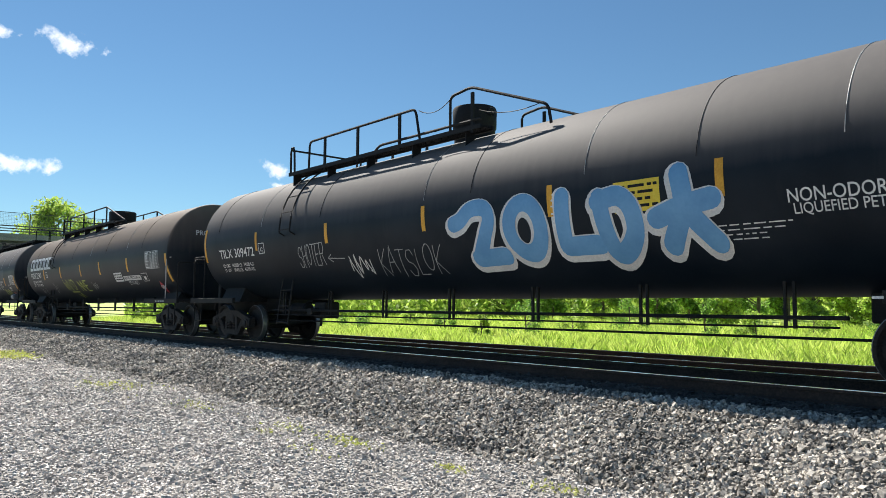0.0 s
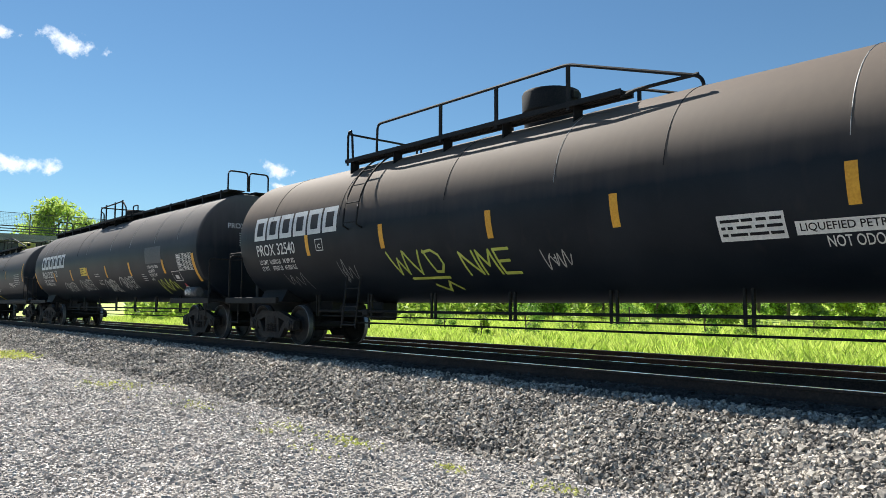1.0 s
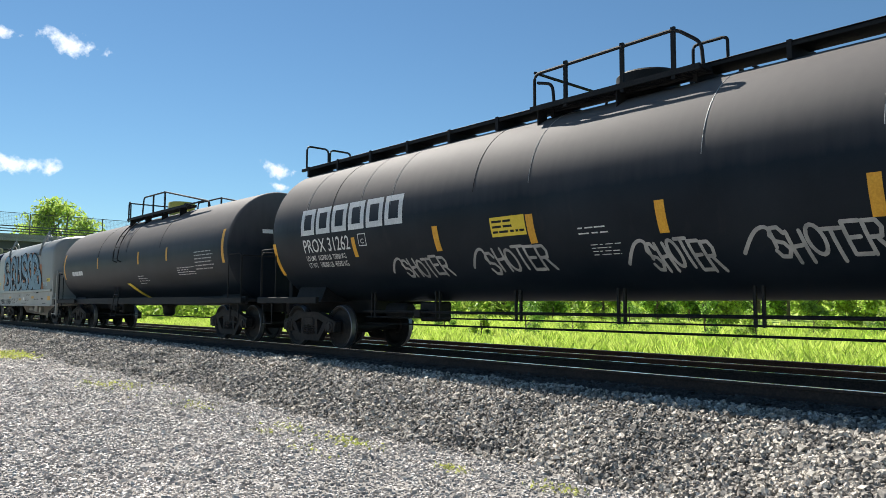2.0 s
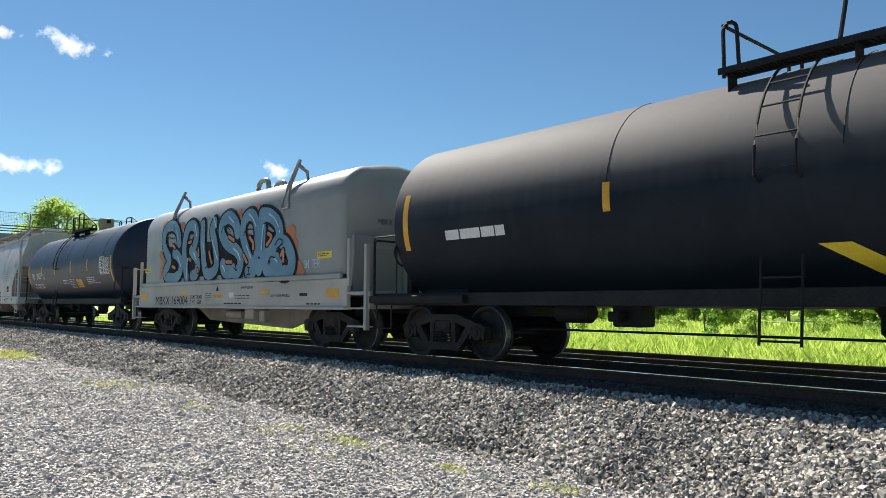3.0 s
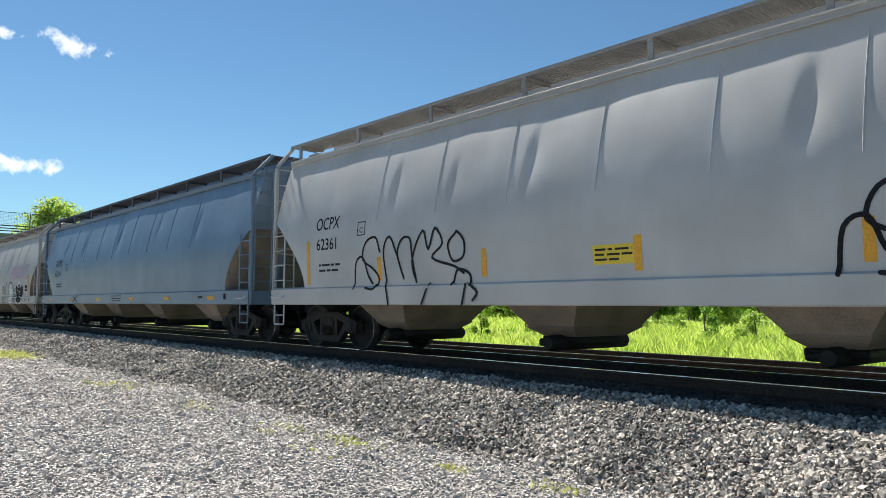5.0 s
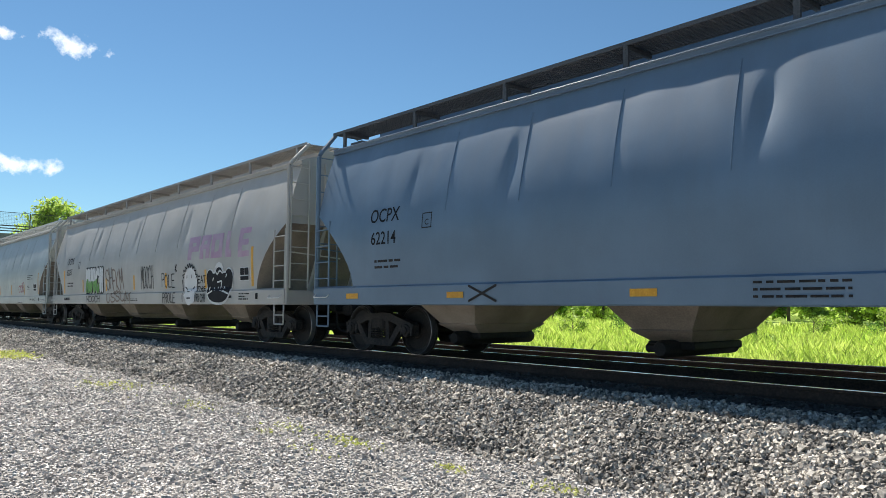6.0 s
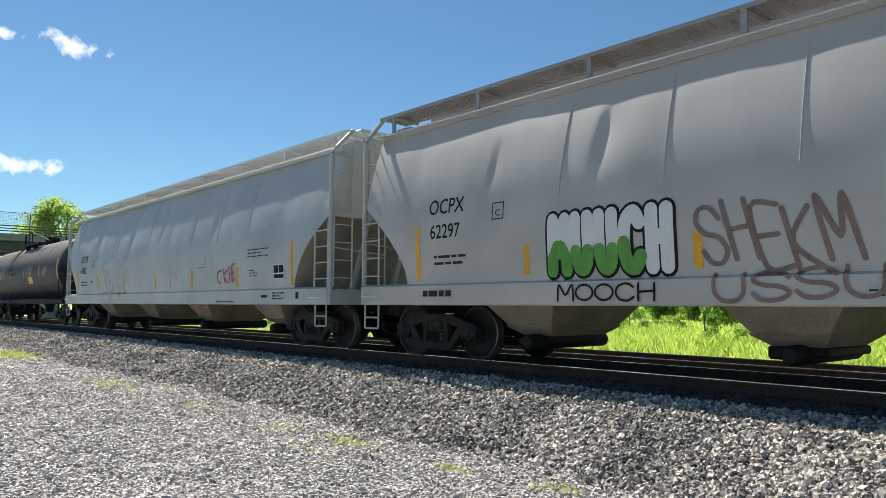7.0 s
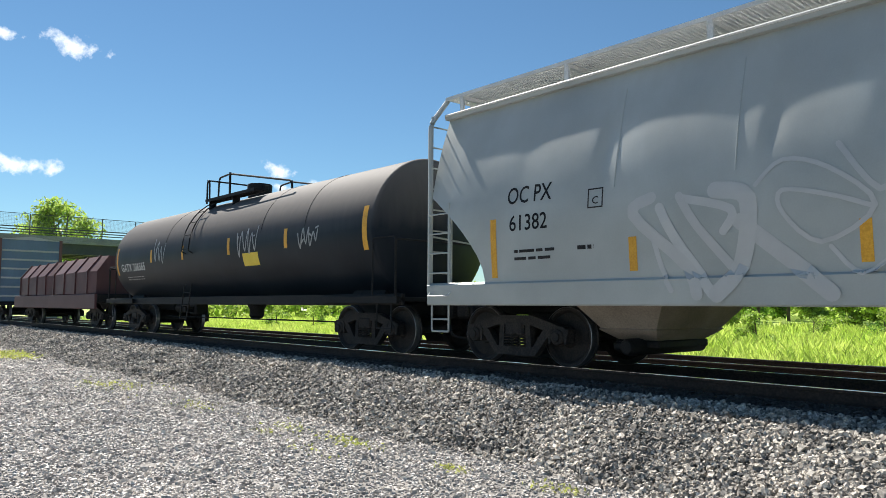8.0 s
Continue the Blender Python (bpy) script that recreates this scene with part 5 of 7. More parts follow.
# lettering and graffiti, car by car
c, sd, _ = tank1
for ch, a in (("2", (0.85, 1.9, 1.62, 2.52)), ("O", (2.1, 2.78, 1.7, 2.5)), ("L", (3.08, 3.72, 1.72, 2.48)), ("D", (3.75, 4.4, 1.65, 2.42)), ("*", (4.68, 5.48, 1.66, 2.58))):
    path = word(ch, *a, rounded=ch != "L")
    spray(c, sd, [[(x - 0.02, z - 0.035) for x, z in q] for q in path], 0.37, "white", "graffiti", "white halo of a spray-painted letter", 0.006)
    spray(c, sd, path, 0.265, "blue_spray", "graffiti", "sky-blue spray-painted letter", 0.014)
for x0, x1, z0, z1, sag in ((-0.7, 0.22, 4.62, 4.66, 0.14), (0.95, 2.4, 4.3, 4.15, 0.1)):
    part("chain", Form().tube([(x0 + (x1 - x0) * k / 8, -0.95, z0 + (z1 - z0) * k / 8 - 4 * sag * (k / 8) * (1 - k / 8)) for k in range(9)], 0.008, 5), "underframe", c, "thin sagging safety chain")
warning_sign(c, sd, 4.09, 4.79, 2.16, 2.57, "yellow_sign", "black", 4, 3)
letters(c, sd, "NON-ODORIZED", 6.37, 7.75, 2.08, 2.23)
letters(c, sd, "LIQUEFIED PETROLEUM GAS", 6.42, 8.2, 1.93, 2.07)
small_print(c, sd, 5.5, 6.38, 1.7, 1.92, 4, "white", 4, 0.35)
letters(c, sd, "TILX 309472", -8.17, -6.29, 2.1, 2.32)
letters(c, sd, "LD LMT  183600 LB   74200 KG\nLT WT    99400 LB   45100 KG", -8.14, -6.47, 1.76, 1.96)
plate_mark(c, sd, -6.03, -5.75, 2.13, 2.38, "white")
spray(c, sd, word("SHOTER", -4.3, -3.25, 1.75, 2.2, 0.05, slant=0.2, jitter=0.1), 0.02, "grey_spray", "tag", "thin white scribbled tag")
spray(c, sd, [[(-3.15, 1.9), (-2.56, 1.87)], [(-3.15, 1.9), (-3.0, 1.97)], [(-3.15, 1.9), (-3.0, 1.82)]], 0.018, "grey_spray", "tag", "thin white arrow")
spray(c, sd, scrawl(-2.4, -1.7, 1.56, 1.85, 9, 5), 0.03, "white", "tag", "white scribbled tag")
spray(c, sd, word("KATSLOK", -1.45, 0.4, 1.5, 1.98, 0.05, slant=0.2, jitter=0.12), 0.016, "grey_spray", "tag", "thin pale scribbled tag")
small_print(c, lambda x, z, o=0: (x, -1.505, z), 7.2, 8.2, 1.0, 1.05, 1, "white", 9)

c, sd, _ = tank2
logo_blocks(c, sd, -8.0, -4.4, 2.42, 2.95)
letters(c, sd, "PROX 32540", -7.92, -6.18, 2.06, 2.32)
letters(c, sd, "LD LMT  163800 LB   74 300 KG\nLT WT     99200 LB   45 000 KG", -7.9, -6.31, 1.72, 1.97)
plate_mark(c, sd, -5.32, -5.04, 2.06, 2.31, "white")
spray(c, sd, word("WVD", -2.9, -1.45, 1.5, 1.9, 0.05, slant=-0.25, jitter=0.05) + [[(-2.5, 1.42), (-1.5, 1.42)], [(-2.0, 1.3), (-1.75, 1.2), (-1.6, 1.35), (-1.4, 1.22)]], 0.045, "lime_spray", "tag", "lime-green spray tag")
spray(c, sd, word("NME", -1.0, 0.2, 1.45, 1.82, 0.05, slant=-0.2), 0.045, "lime_spray", "tag", "lime-green spray tag")
spray(c, sd, scrawl(0.8, 1.36, 1.5, 1.7, 9, 8), 0.02, "grey_spray", "tag", "small pale tag")
spray(c, sd, scrawl(-7.0, -6.2, 1.35, 1.6, 8, 18), 0.012, "grey_spray", "tag", "faint scribble")
spray(c, sd, scrawl(-4.7, -4.1, 1.4, 1.75, 7, 19), 0.012, "grey_spray", "tag", "faint scribble")
warning_sign(c, sd, 3.65, 4.45, 1.7, 2.0, "white", "black", 3, 5)
patch(c, sd, 4.55, 6.18, 1.72, 1.87, "white", "notice_band", "white band with black words", off=0.004)
letters(c, sd, "LIQUEFIED PETROLEUM GAS", 4.6, 6.14, 1.745, 1.845, "black", off=0.008)
letters(c, sd, "NOT ODORIZED", 4.85, 5.74, 1.58, 1.7)
plate_mark(c, sd, 6.3, 6.79, 1.66, 1.92, "white", "I")
data_table(c, sd, 6.91, 8.02, 2.03, 2.56, 4, 6)
placard(c, sd, 7.6, 1.46)
small_print(c, lambda x, z, o=0: (x, -1.505, z), 7.9, 8.7, 1.0, 1.05, 1, "white", 9)

c, sd, _ = tank3
logo_blocks(c, sd, -7.75, -4.15, 2.4, 2.95)
letters(c, sd, "PROX 31262", -7.7, -5.97, 2.03, 2.31)
letters(c, sd, "LD LMT  162700 LB  73800 KG\nLT WT   100300 LB  45500 KG", -7.7, -6.2, 1.72, 1.97)
plate_mark(c, sd, -5.66, -5.4, 2.07, 2.31, "white")
warning_sign(c, sd, -2.03, -1.3, 2.0, 2.3, "yellow_sign", "black", 3, 6)
for a in ((-4.9, -3.3, 1.45, 1.75), (-2.7, -1.0, 1.46, 1.8), (0.3, 1.6, 1.4, 1.75), (1.95, 3.5, 1.46, 1.8)):
    spray(c, sd, word("SHOTER", a[0] + 0.35, a[1], a[2], a[3], 0.02, slant=-0.2, jitter=0.12) + [smooth_path([(a[0], a[2] + 0.1), (a[0] + 0.2, a[3]), (a[0] + 0.35, a[3] + 0.02), (a[0] + 0.4, a[2] + 0.15)])], 0.045, "grey_spray", "tag", "drippy white spray tag")
letters(c, sd, "NON-ODORIZED\nLIQUEFIED\nPETROLEUM\nGAS", 5.12, 5.99, 1.67, 2.12)
patch(c, sd, 5.03, 6.36, 2.18, 2.68, "girder", "repainted_patch", "repainted blue-black rectangle")
plate_mark(c, sd, 6.89, 7.48, 1.62, 1.9, "white", "I")
spray(c, sd, scrawl(5.54, 6.9, 1.34, 1.68, 10, 9), 0.045, "lime_spray", "tag", "lime-green spray tag")
part("air_reservoir", Form().lathe([(-0.36, 0.1), (-0.32, 0.15), (0.32, 0.15), (0.36, 0.1)], "x", (8.4, -1.32, 1.27), 18), "girder", c, "blue-grey air reservoir on the frame")
spray(c, lambda x, z, o=0.004: (x, -1.32 - math.sqrt(max((0.15 + o) ** 2 - (z - 1.27) ** 2, 0)), z), scrawl(8.15, 8.55, 1.22, 1.34, 10, 77), 0.02, "white", "tag", "white scribble")
data_table(c, sd, 7.53, 8.6, 1.9, 2.36, 4, 7)
placard(c, sd, 7.44, 1.4, 0.16)
small_print(c, sd, 4.4, 4.75, 1.65, 1.9, 4, "white", 12, 0.35)
small_print(c, sd, -0.35, 0.15, 1.9, 2.05, 2, "white", 13, 0.35)
small_print(c, sd, -0.2, 0.3, 1.62, 1.8, 4, "white", 14, 0.35)



def head_face(rim, R, zc):
    """The front head of a tank, as a place for writing."""
    rk = R - 0.058
    return lambda x, z, o=0.004: (rim + 0.091 + 0.225 * rk * (1 - (x * x + (z - zc) ** 2) / (rk * rk)) + o, x, z)


end3 = head_face(tank3[2], 1.54, 2.55)
letters(c, end3, "PROX 31262", -0.75, 0.25, 3.05, 3.2, off=0.006)
small_print(c, lambda x, z, o=0: end3(x, z, 0.006), -0.45, 0.25, 2.55, 2.95, 6, "white", 15, 0.4)

end2 = head_face(tank2[2], 1.52, 2.5)
letters(tank2[0], end2, "PROX 32540", -0.75, 0.3, 3.0, 3.15, off=0.006)
small_print(tank2[0], lambda x, z, o=0: end2(x, z, 0.006), -0.45, 0.3, 2.5, 2.9, 6, "white", 15, 0.4)
c, sd, _ = tank4
end4 = head_face(tank4[2], 1.52, 2.42)
small_print(c, lambda x, z, o=0: end4(x, z, 0.006), -0.7, 0.2, 2.75, 2.9, 1, "white", 60, 0.7)
stripe(c, sd, -0.2, 1.62, 1.1, 0.35, -1.6, "yellow_sign", "paint_slash")
small_print(c, sd, 0.9, 1.77, 1.56, 1.86, 4, "white", 16, 0.4)
small_print(c, sd, 4.26, 5.49, 1.75, 2.0, 4, "white", 17, 0.4)
small_print(c, sd, -6.3, -4.9, 2.0, 2.2, 1, "white", 18, 0.8)
small_print(c, sd, 5.6, 6.8, 1.85, 2.4, 6, "grey_spray", 21, 0.4)

c, sd, _ = coil5
patch(c, sd, -3.8, 3.3, 1.68, 2.6, "black", "graffiti_ground", "black paint filling the gaps between the letters", off=0.008)
BUBBLE = {
    "E": [[(-2.79, 2.69), (-2.94, 3.04), (-3.35, 3.22), (-3.79, 3.16), (-3.96, 2.88), (-3.82, 2.53), (-3.49, 2.2), (-3.81, 1.89), (-3.62, 1.72), (-3.02, 1.69), (-2.66, 1.86), (-2.66, 2.14), (-2.88, 2.32), (-3.13, 2.4)]],
    "R": [[(-2.19, 1.69), (-2.33, 2.03), (-2.41, 2.53), (-2.26, 2.97), (-1.96, 3.12), (-1.64, 3.02), (-1.59, 2.77), (-1.73, 2.52), (-1.91, 2.41)], [(-1.83, 2.36), (-1.53, 2.18), (-1.45, 1.94), (-1.59, 1.75), (-1.81, 1.73)]],
    "U": [[(-1.18, 3.07), (-1.17, 2.64), (-1.07, 2.12), (-0.92, 1.8), (-0.67, 1.73), (-0.33, 1.84), (-0.27, 2.11), (-0.41, 2.56), (-0.57, 2.88), (-0.42, 3.08)]],
    "S": [[(0.92, 2.71), (0.81, 2.95), (0.47, 3.13), (0.16, 3.1), (-0.01, 2.91), (0.09, 2.65), (0.4, 2.44), (0.82, 2.3), (1.09, 2.12), (1.11, 1.9), (0.97, 1.74), (0.64, 1.7), (0.23, 1.78), (0.13, 1.95)], [(0.39, 1.85), (0.7, 1.81)]],
    "N": [[(1.17, 2.67), (1.27, 2.97), (1.52, 3.1), (1.81, 3.02), (1.95, 2.75), (1.97, 2.38), (1.93, 1.98), (1.81, 1.74)], [(1.23, 2.57), (1.41, 2.28), (1.62, 2.03), (1.81, 1.92)], [(1.5, 1.73), (1.8, 1.72)]],
    "D": [[(2.19, 3.06), (2.21, 2.54), (2.16, 2.0), (2.09, 1.76)], [(2.21, 3.05), (2.57, 3.0), (2.89, 2.83), (3.04, 2.61), (3.01, 2.43), (2.81, 2.29), (2.55, 2.16), (2.39, 1.96), (2.46, 1.74), (2.75, 1.69), (3.0, 1.72), (3.02, 1.87), (2.89, 1.97), (2.74, 1.95)], [(3.11, 2.37), (3.37, 2.27), (3.59, 2.02), (3.62, 1.8), (3.5, 1.65), (3.27, 1.65)]],
}
GLINTS = [[(1.55, 3.12), (1.76, 2.99), (1.93, 2.8)], [(2.57, 3.03), (2.83, 2.9), (3.02, 2.7)], [(3.07, 2.6), (3.08, 2.57)], [(0.44, 3.16), (0.72, 2.99)], [(0.74, 2.33), (1.0, 2.2), (1.14, 2.02)], [(2.3, 2.79), (2.25, 2.53), (2.22, 2.22)], [(-1.66, 3.11), (-1.53, 2.8)], [(-1.7, 2.34), (-1.51, 2.15)], [(-2.13, 2.2), (-2.16, 1.65)], [(-2.96, 3.06), (-2.84, 2.79)], [(-2.83, 2.28), (-2.59, 2.01)], [(1.46, 2.35), (1.69, 2.07)], [(-0.54, 2.62), (-0.34, 2.33), (-0.17, 2.1)], [(-1.1, 2.57), (-1.0, 2.28)], [(0.13, 1.92), (0.29, 1.78)], [(2.87, 1.98), (2.99, 1.91)], [(-0.49, 3.23), (-0.3, 2.95)]]
INNER = [[(-3.79, 2.72), (-3.66, 2.88), (-3.14, 2.84), (-2.99, 2.93)], [(-3.75, 1.71), (-3.59, 1.85), (-3.13, 1.92), (-2.78, 1.9)], [(-2.14, 2.5), (-2.09, 2.86), (-1.87, 2.93), (-1.79, 2.53)], [(-1.83, 1.79), (-1.7, 1.96), (-1.45, 2.03)], [(-0.93, 1.88), (-0.78, 1.96), (-0.6, 1.89), (-0.49, 1.96)], [(0.01, 2.75), (0.14, 2.92), (0.47, 2.84), (0.56, 2.75)], [(0.03, 2.08), (0.27, 2.2), (0.7, 2.13), (0.94, 1.77), (0.79, 1.85)], [(1.3, 2.61), (1.41, 2.74), (1.83, 2.71), (1.83, 2.45)], [(2.31, 2.83), (2.56, 2.82), (2.78, 2.67)], [(2.86, 2.28), (3.03, 2.41), (3.19, 2.38), (3.19, 2.3), (2.94, 2.19)], [(2.56, 1.88), (2.67, 2.02), (2.89, 2.0)], [(2.62, 1.84), (2.65, 1.94)], [(1.54, 1.82), (1.67, 1.82)], [(1.61, 1.82), (1.6, 1.66)], [(1.54, 1.65), (1.68, 1.66)], [(2.07, 2.01), (2.09, 2.05), (2.14, 2.01)]]
HOLES = [[(0.46, 2.64), (0.74, 2.53)], [(0.33, 2.01), (0.64, 1.99)], [(1.59, 2.55), (1.78, 2.41), (1.8, 2.27)], [(1.29, 2.13), (1.48, 1.95)], [(2.51, 2.58), (2.69, 2.49), (2.48, 2.32)], [(3.14, 2.04), (3.25, 2.15), (3.26, 1.91)], [(-2.09, 2.65), (-1.92, 2.66)], [(-2.05, 2.19), (-1.91, 2.15)], [(-1.45, 1.88), (-1.41, 1.82)], [(-3.24, 2.64), (-3.08, 2.56)], [(-3.23, 2.02), (-3.03, 1.98)], [(-1.41, 2.43), (-1.39, 2.26)], [(-0.71, 2.31), (-0.6, 2.11), (-0.52, 2.02)]]
FLARE = [[(-4.19, 1.74), (-4.09, 2.21), (-4.23, 2.42)], [(3.42, 2.58), (3.61, 2.59), (3.62, 2.43), (3.51, 2.36)], [(3.56, 2.3), (3.73, 2.28), (3.69, 2.18)], [(3.78, 1.67), (3.87, 1.8), (4.06, 1.6)], [(0.96, 3.2), (1.02, 3.04)], [(1.92, 3.22), (2.02, 3.13)], [(-4.07, 3.27), (-3.97, 3.32)], [(-2.75, 3.16), (-2.6, 3.17)]]
spray(c, sd, [smooth_path(q) for q in FLARE], 0.22, "orange_spray", "graffiti", "orange flames round the letters", 0.0085)
for i, ch in enumerate(BUBBLE):
    path = [smooth_path(q) for q in BUBBLE[ch]]
    w = 0.33 if ch in "SD" else 0.30
    spray(c, sd, path, w + 0.15, "black", "graffiti", "black outline of a bubble letter", 0.012 + 0.0072 * (i % 2))
    spray(c, sd, path, w, "bubble_blue", "graffiti", "blue bubble letter", 0.026)
for path in HOLES:
    spray(c, sd, [smooth_path(path)], 0.16, "black", "graffiti", "black rim inside a letter", 0.032)
    spray(c, sd, [smooth_path(path)], 0.09, "orange_spray", "graffiti", "orange paint showing inside the letters", 0.0385)
spray(c, sd, [smooth_path(q) for q in INNER], 0.028, "black", "graffiti", "thin black inner lines", 0.045)
for path in GLINTS:
    spray(c, sd, [smooth_path(path)], 0.05, "pale_blue", "graffiti", "pale highlight on a bubble letter", 0.045)
letters(c, sd, "MBKX 169004", -4.38, -2.0, 0.92, 1.16, "black")
letters(c, sd, "LD LMT  202400\nLT WT    63600", -1.86, -1.05, 0.94, 1.18, "black")
for a in ((-5.63, -5.11, 1.06, 1.24), (-2.46, -2.04, 1.2, 1.29), (-0.33, 0.14, 1.09, 1.19), (2.22, 2.68, 1.17, 1.27), (5.1, 5.55, 1.08, 1.26)):
    patch(c, sd, *a, "yellow", "reflector_patch", "worn yellow reflective patch")
letters(c, sd, "L-42-5 1/4 (OVER END SILLS)", 2.72, 3.62, 1.08, 1.16, "black")
letters(c, sd, "48-84 IN COIL DIA", 1.23, 1.88, 1.31, 1.37, "black")
patch(c, sd, 0.57, 0.84, 1.1, 1.23, "white", "notice")
patch(c, sd, 4.02, 4.35, 1.12, 1.18, "truck_iron", "nameplate")
small_print(c, sd, -0.85, -0.45, 1.02, 1.24, 4, "truck_iron", 22, 0.4)
small_print(c, sd, 0.95, 1.75, 1.05, 1.18, 2, "truck_iron", 23, 0.4)
small_print(c, sd, 0.3, 1.3, 0.93, 0.99, 1, "truck_iron", 24, 0.5)
small_print(c, sd, 4.3, 5.2, 0.93, 0.97, 1, "truck_iron", 25, 0.7)
part("lifting_mark", Form().add([sd(-0.19, 1.28, 0.006), sd(-0.01, 1.28, 0.006), sd(-0.1, 1.42, 0.006)], [(0, 1, 2)]), "black", c, "black triangle mark", fix=False)
warning_sign(c, sd, 4.64, 5.2, 1.9, 2.04, "yellow_sign", "black", 2, 7)
warning_sign(c, sd, -5.5, -5.0, 1.9, 2.02, "yellow_sign", "black", 2, 8)
spray(c, sd, word("SM TER", 4.1, 4.75, 1.72, 1.88, 0.1), 0.02, "pale_blue", "tag", "small turquoise signature")
endc = lambda x, z, o=0.004: (coil5[2] + o, x, z)
letters(c, endc, "MBKX 168945-169044", -0.6, 0.75, 2.62, 2.74, "black", off=0.008)

c, sd, _ = tank6
letters(c, sd, "TILX   200525", -5.32, -3.72, 2.02, 2.28)
letters(c, sd, "LD LMT   194 600 LBS  88 250 KG\nLT WT     68 400 LBS  31 050 KG", -5.18, -3.55, 1.62, 1.82)
plate_mark(c, sd, -3.44, -3.15, 2.0, 2.24, "white")
data_table(c, sd, 4.61, 5.73, 1.99, 2.55, 4, 6)
small_print(c, sd, 4.62, 5.2, 2.57, 2.63, 1, "yellow_sign", 26, 0.8)
patch(c, sd, 1.45, 2.2, 1.58, 1.88, "yellow", "notice", "orange-yellow notice panel")
small_print(c, lambda x, z, o=0: sd(x, z, 0.008), 1.5, 2.15, 1.62, 1.84, 4, "black", 27, 0.4)
small_print(c, sd, -0.38, 0.46, 1.74, 1.9, 3, "white", 28, 0.5)
small_print(c, sd, 0.55, 1.25, 1.54, 1.92, 6, "white", 29, 0.4)
small_print(c, sd, 2.87, 4.37, 1.68, 1.94, 4, "white", 30, 0.45)
small_print(c, lambda x, z, o=0: (x, -1.385, z), 5.35, 6.1, 1.0, 1.06, 1, "white", 31, 0.8)
end6 = head_face(tank6[2], 1.58, 2.42)
letters(c, end6, "TILX 200525", -0.45, 0.5, 2.9, 3.05, off=0.006)
small_print(c, lambda x, z, o=0: end6(x, z, 0.006), -0.2, 0.45, 2.35, 2.8, 6, "white", 32, 0.4)


def hopper_marks(hop, number, stripes, low, table_x, tests=True):
    c, sd, _ = hop
    letters(c, sd, "OC PX" if number == "61382" else "OCPX", -7.72, -6.85, 2.45, 2.71, "black")
    letters(c, sd, number, -7.66, -6.92, 2.04, 2.28, "black")
    small_print(c, sd, -7.58, -6.8, 1.57, 1.79, 2, "truck_iron", 33, 0.55)
    plate_mark(c, sd, -6.2, -5.95, 2.25, 2.52, "truck_iron")
    for x, z0, z1 in stripes:
        stripe(c, sd, x, z0, z1, 0.12)
    for x in low:
        patch(c, sd, x - 0.2, x + 0.2, 1.05, 1.15, "yellow", "reflector_patch")
    if tests:
        t = patch(c, sd, table_x, table_x + 0.47, 1.5, 1.83, "white", "test_panel", "black and white test-data panel")
        for a, b, p, q in ((0.02, 0.22, 0.14, 0.31), (0.25, 0.45, 0.14, 0.31), (0.02, 0.45, 0.02, 0.11)):
            patch(t, sd, table_x + a, table_x + b, 1.5 + p, 1.5 + q, "black", "panel_field", off=0.014)
        small_print(c, sd, table_x, table_x + 0.55, 1.03, 1.22, 3, "truck_iron", 34, 0.6)
    patch(c, sd, 8.36, 8.48, 1.06, 1.2, "black", "jacking_hole", off=0.003)
    patch(c, sd, 6.8, 7.1, 1.09, 1.15, "truck_iron", "nameplate")


ST = [(-8.0, 1.35, 2.25), (-5.5, 1.38, 1.82), (-2.75, 1.38, 1.82), (0.05, 1.38, 1.84), (2.75, 1.38, 1.84), (5.5, 1.36, 1.84), (8.14, 1.36, 2.3)]
hopper_marks(hop7, "62361", ST, (), 7.15)
hopper_marks(hop8, "62214", [], (-8.27, -5.33, -1.8, 1.6, 4.6, 7.6), 7.2, False)
hopper_marks(hop9, "62297", ST, (), 7.5)
hopper_marks(hop10, "61382", ST, (), 7.33)

c, sd, _ = hop7
SCRIPT = [[(2.45, 1.26), (2.51, 1.75), (2.74, 1.85), (2.89, 1.52), (3.03, 1.35)], [(3.29, 1.93), (3.15, 2.2), (2.85, 2.13), (2.74, 1.81), (3.07, 1.62), (3.25, 1.43), (3.1, 1.25), (2.85, 1.27)], [(3.49, 1.29), (3.4, 1.92), (3.57, 2.19), (3.77, 1.9), (3.97, 1.42)], [(3.97, 1.42), (3.81, 1.85), (3.94, 2.12), (4.17, 2.11), (4.23, 1.78), (4.32, 1.35)], [(4.32, 1.35), (4.22, 1.73), (4.52, 2.23), (4.67, 1.9), (4.84, 2.25), (5.03, 1.98), (4.76, 1.75), (5.31, 1.59), (5.53, 1.47)], [(5.35, 2.12), (5.17, 1.95), (5.28, 1.68), (5.53, 1.74), (5.56, 1.99), (5.4, 2.15), (5.35, 2.12)], [(5.27, 1.29), (5.39, 1.53), (5.66, 1.46), (5.69, 1.28)], [(3.57, 0.95), (3.49, 1.29)], [(4.51, 0.97), (4.69, 1.32)], [(5.52, 0.94), (5.61, 1.3)], [(5.71, 1.28), (5.87, 1.16), (5.77, 1.03)]]
spray(c, sd, [smooth_path(q) for q in SCRIPT], 0.055, "black", "graffiti", "loose black spray outline letters", 0.006)
spray(c, sd, [smooth_path([(-6.3 + (x - 2.45), z - 0.02) for x, z in q]) for q in SCRIPT], 0.045, "truck_iron", "graffiti", "loose dark spray outline letters", 0.006)
spray(c, sd, scrawl(8.15, 8.8, 2.75, 3.2, 12, 71), 0.013, "roof_walk", "tag", "faint scrubbed tag")
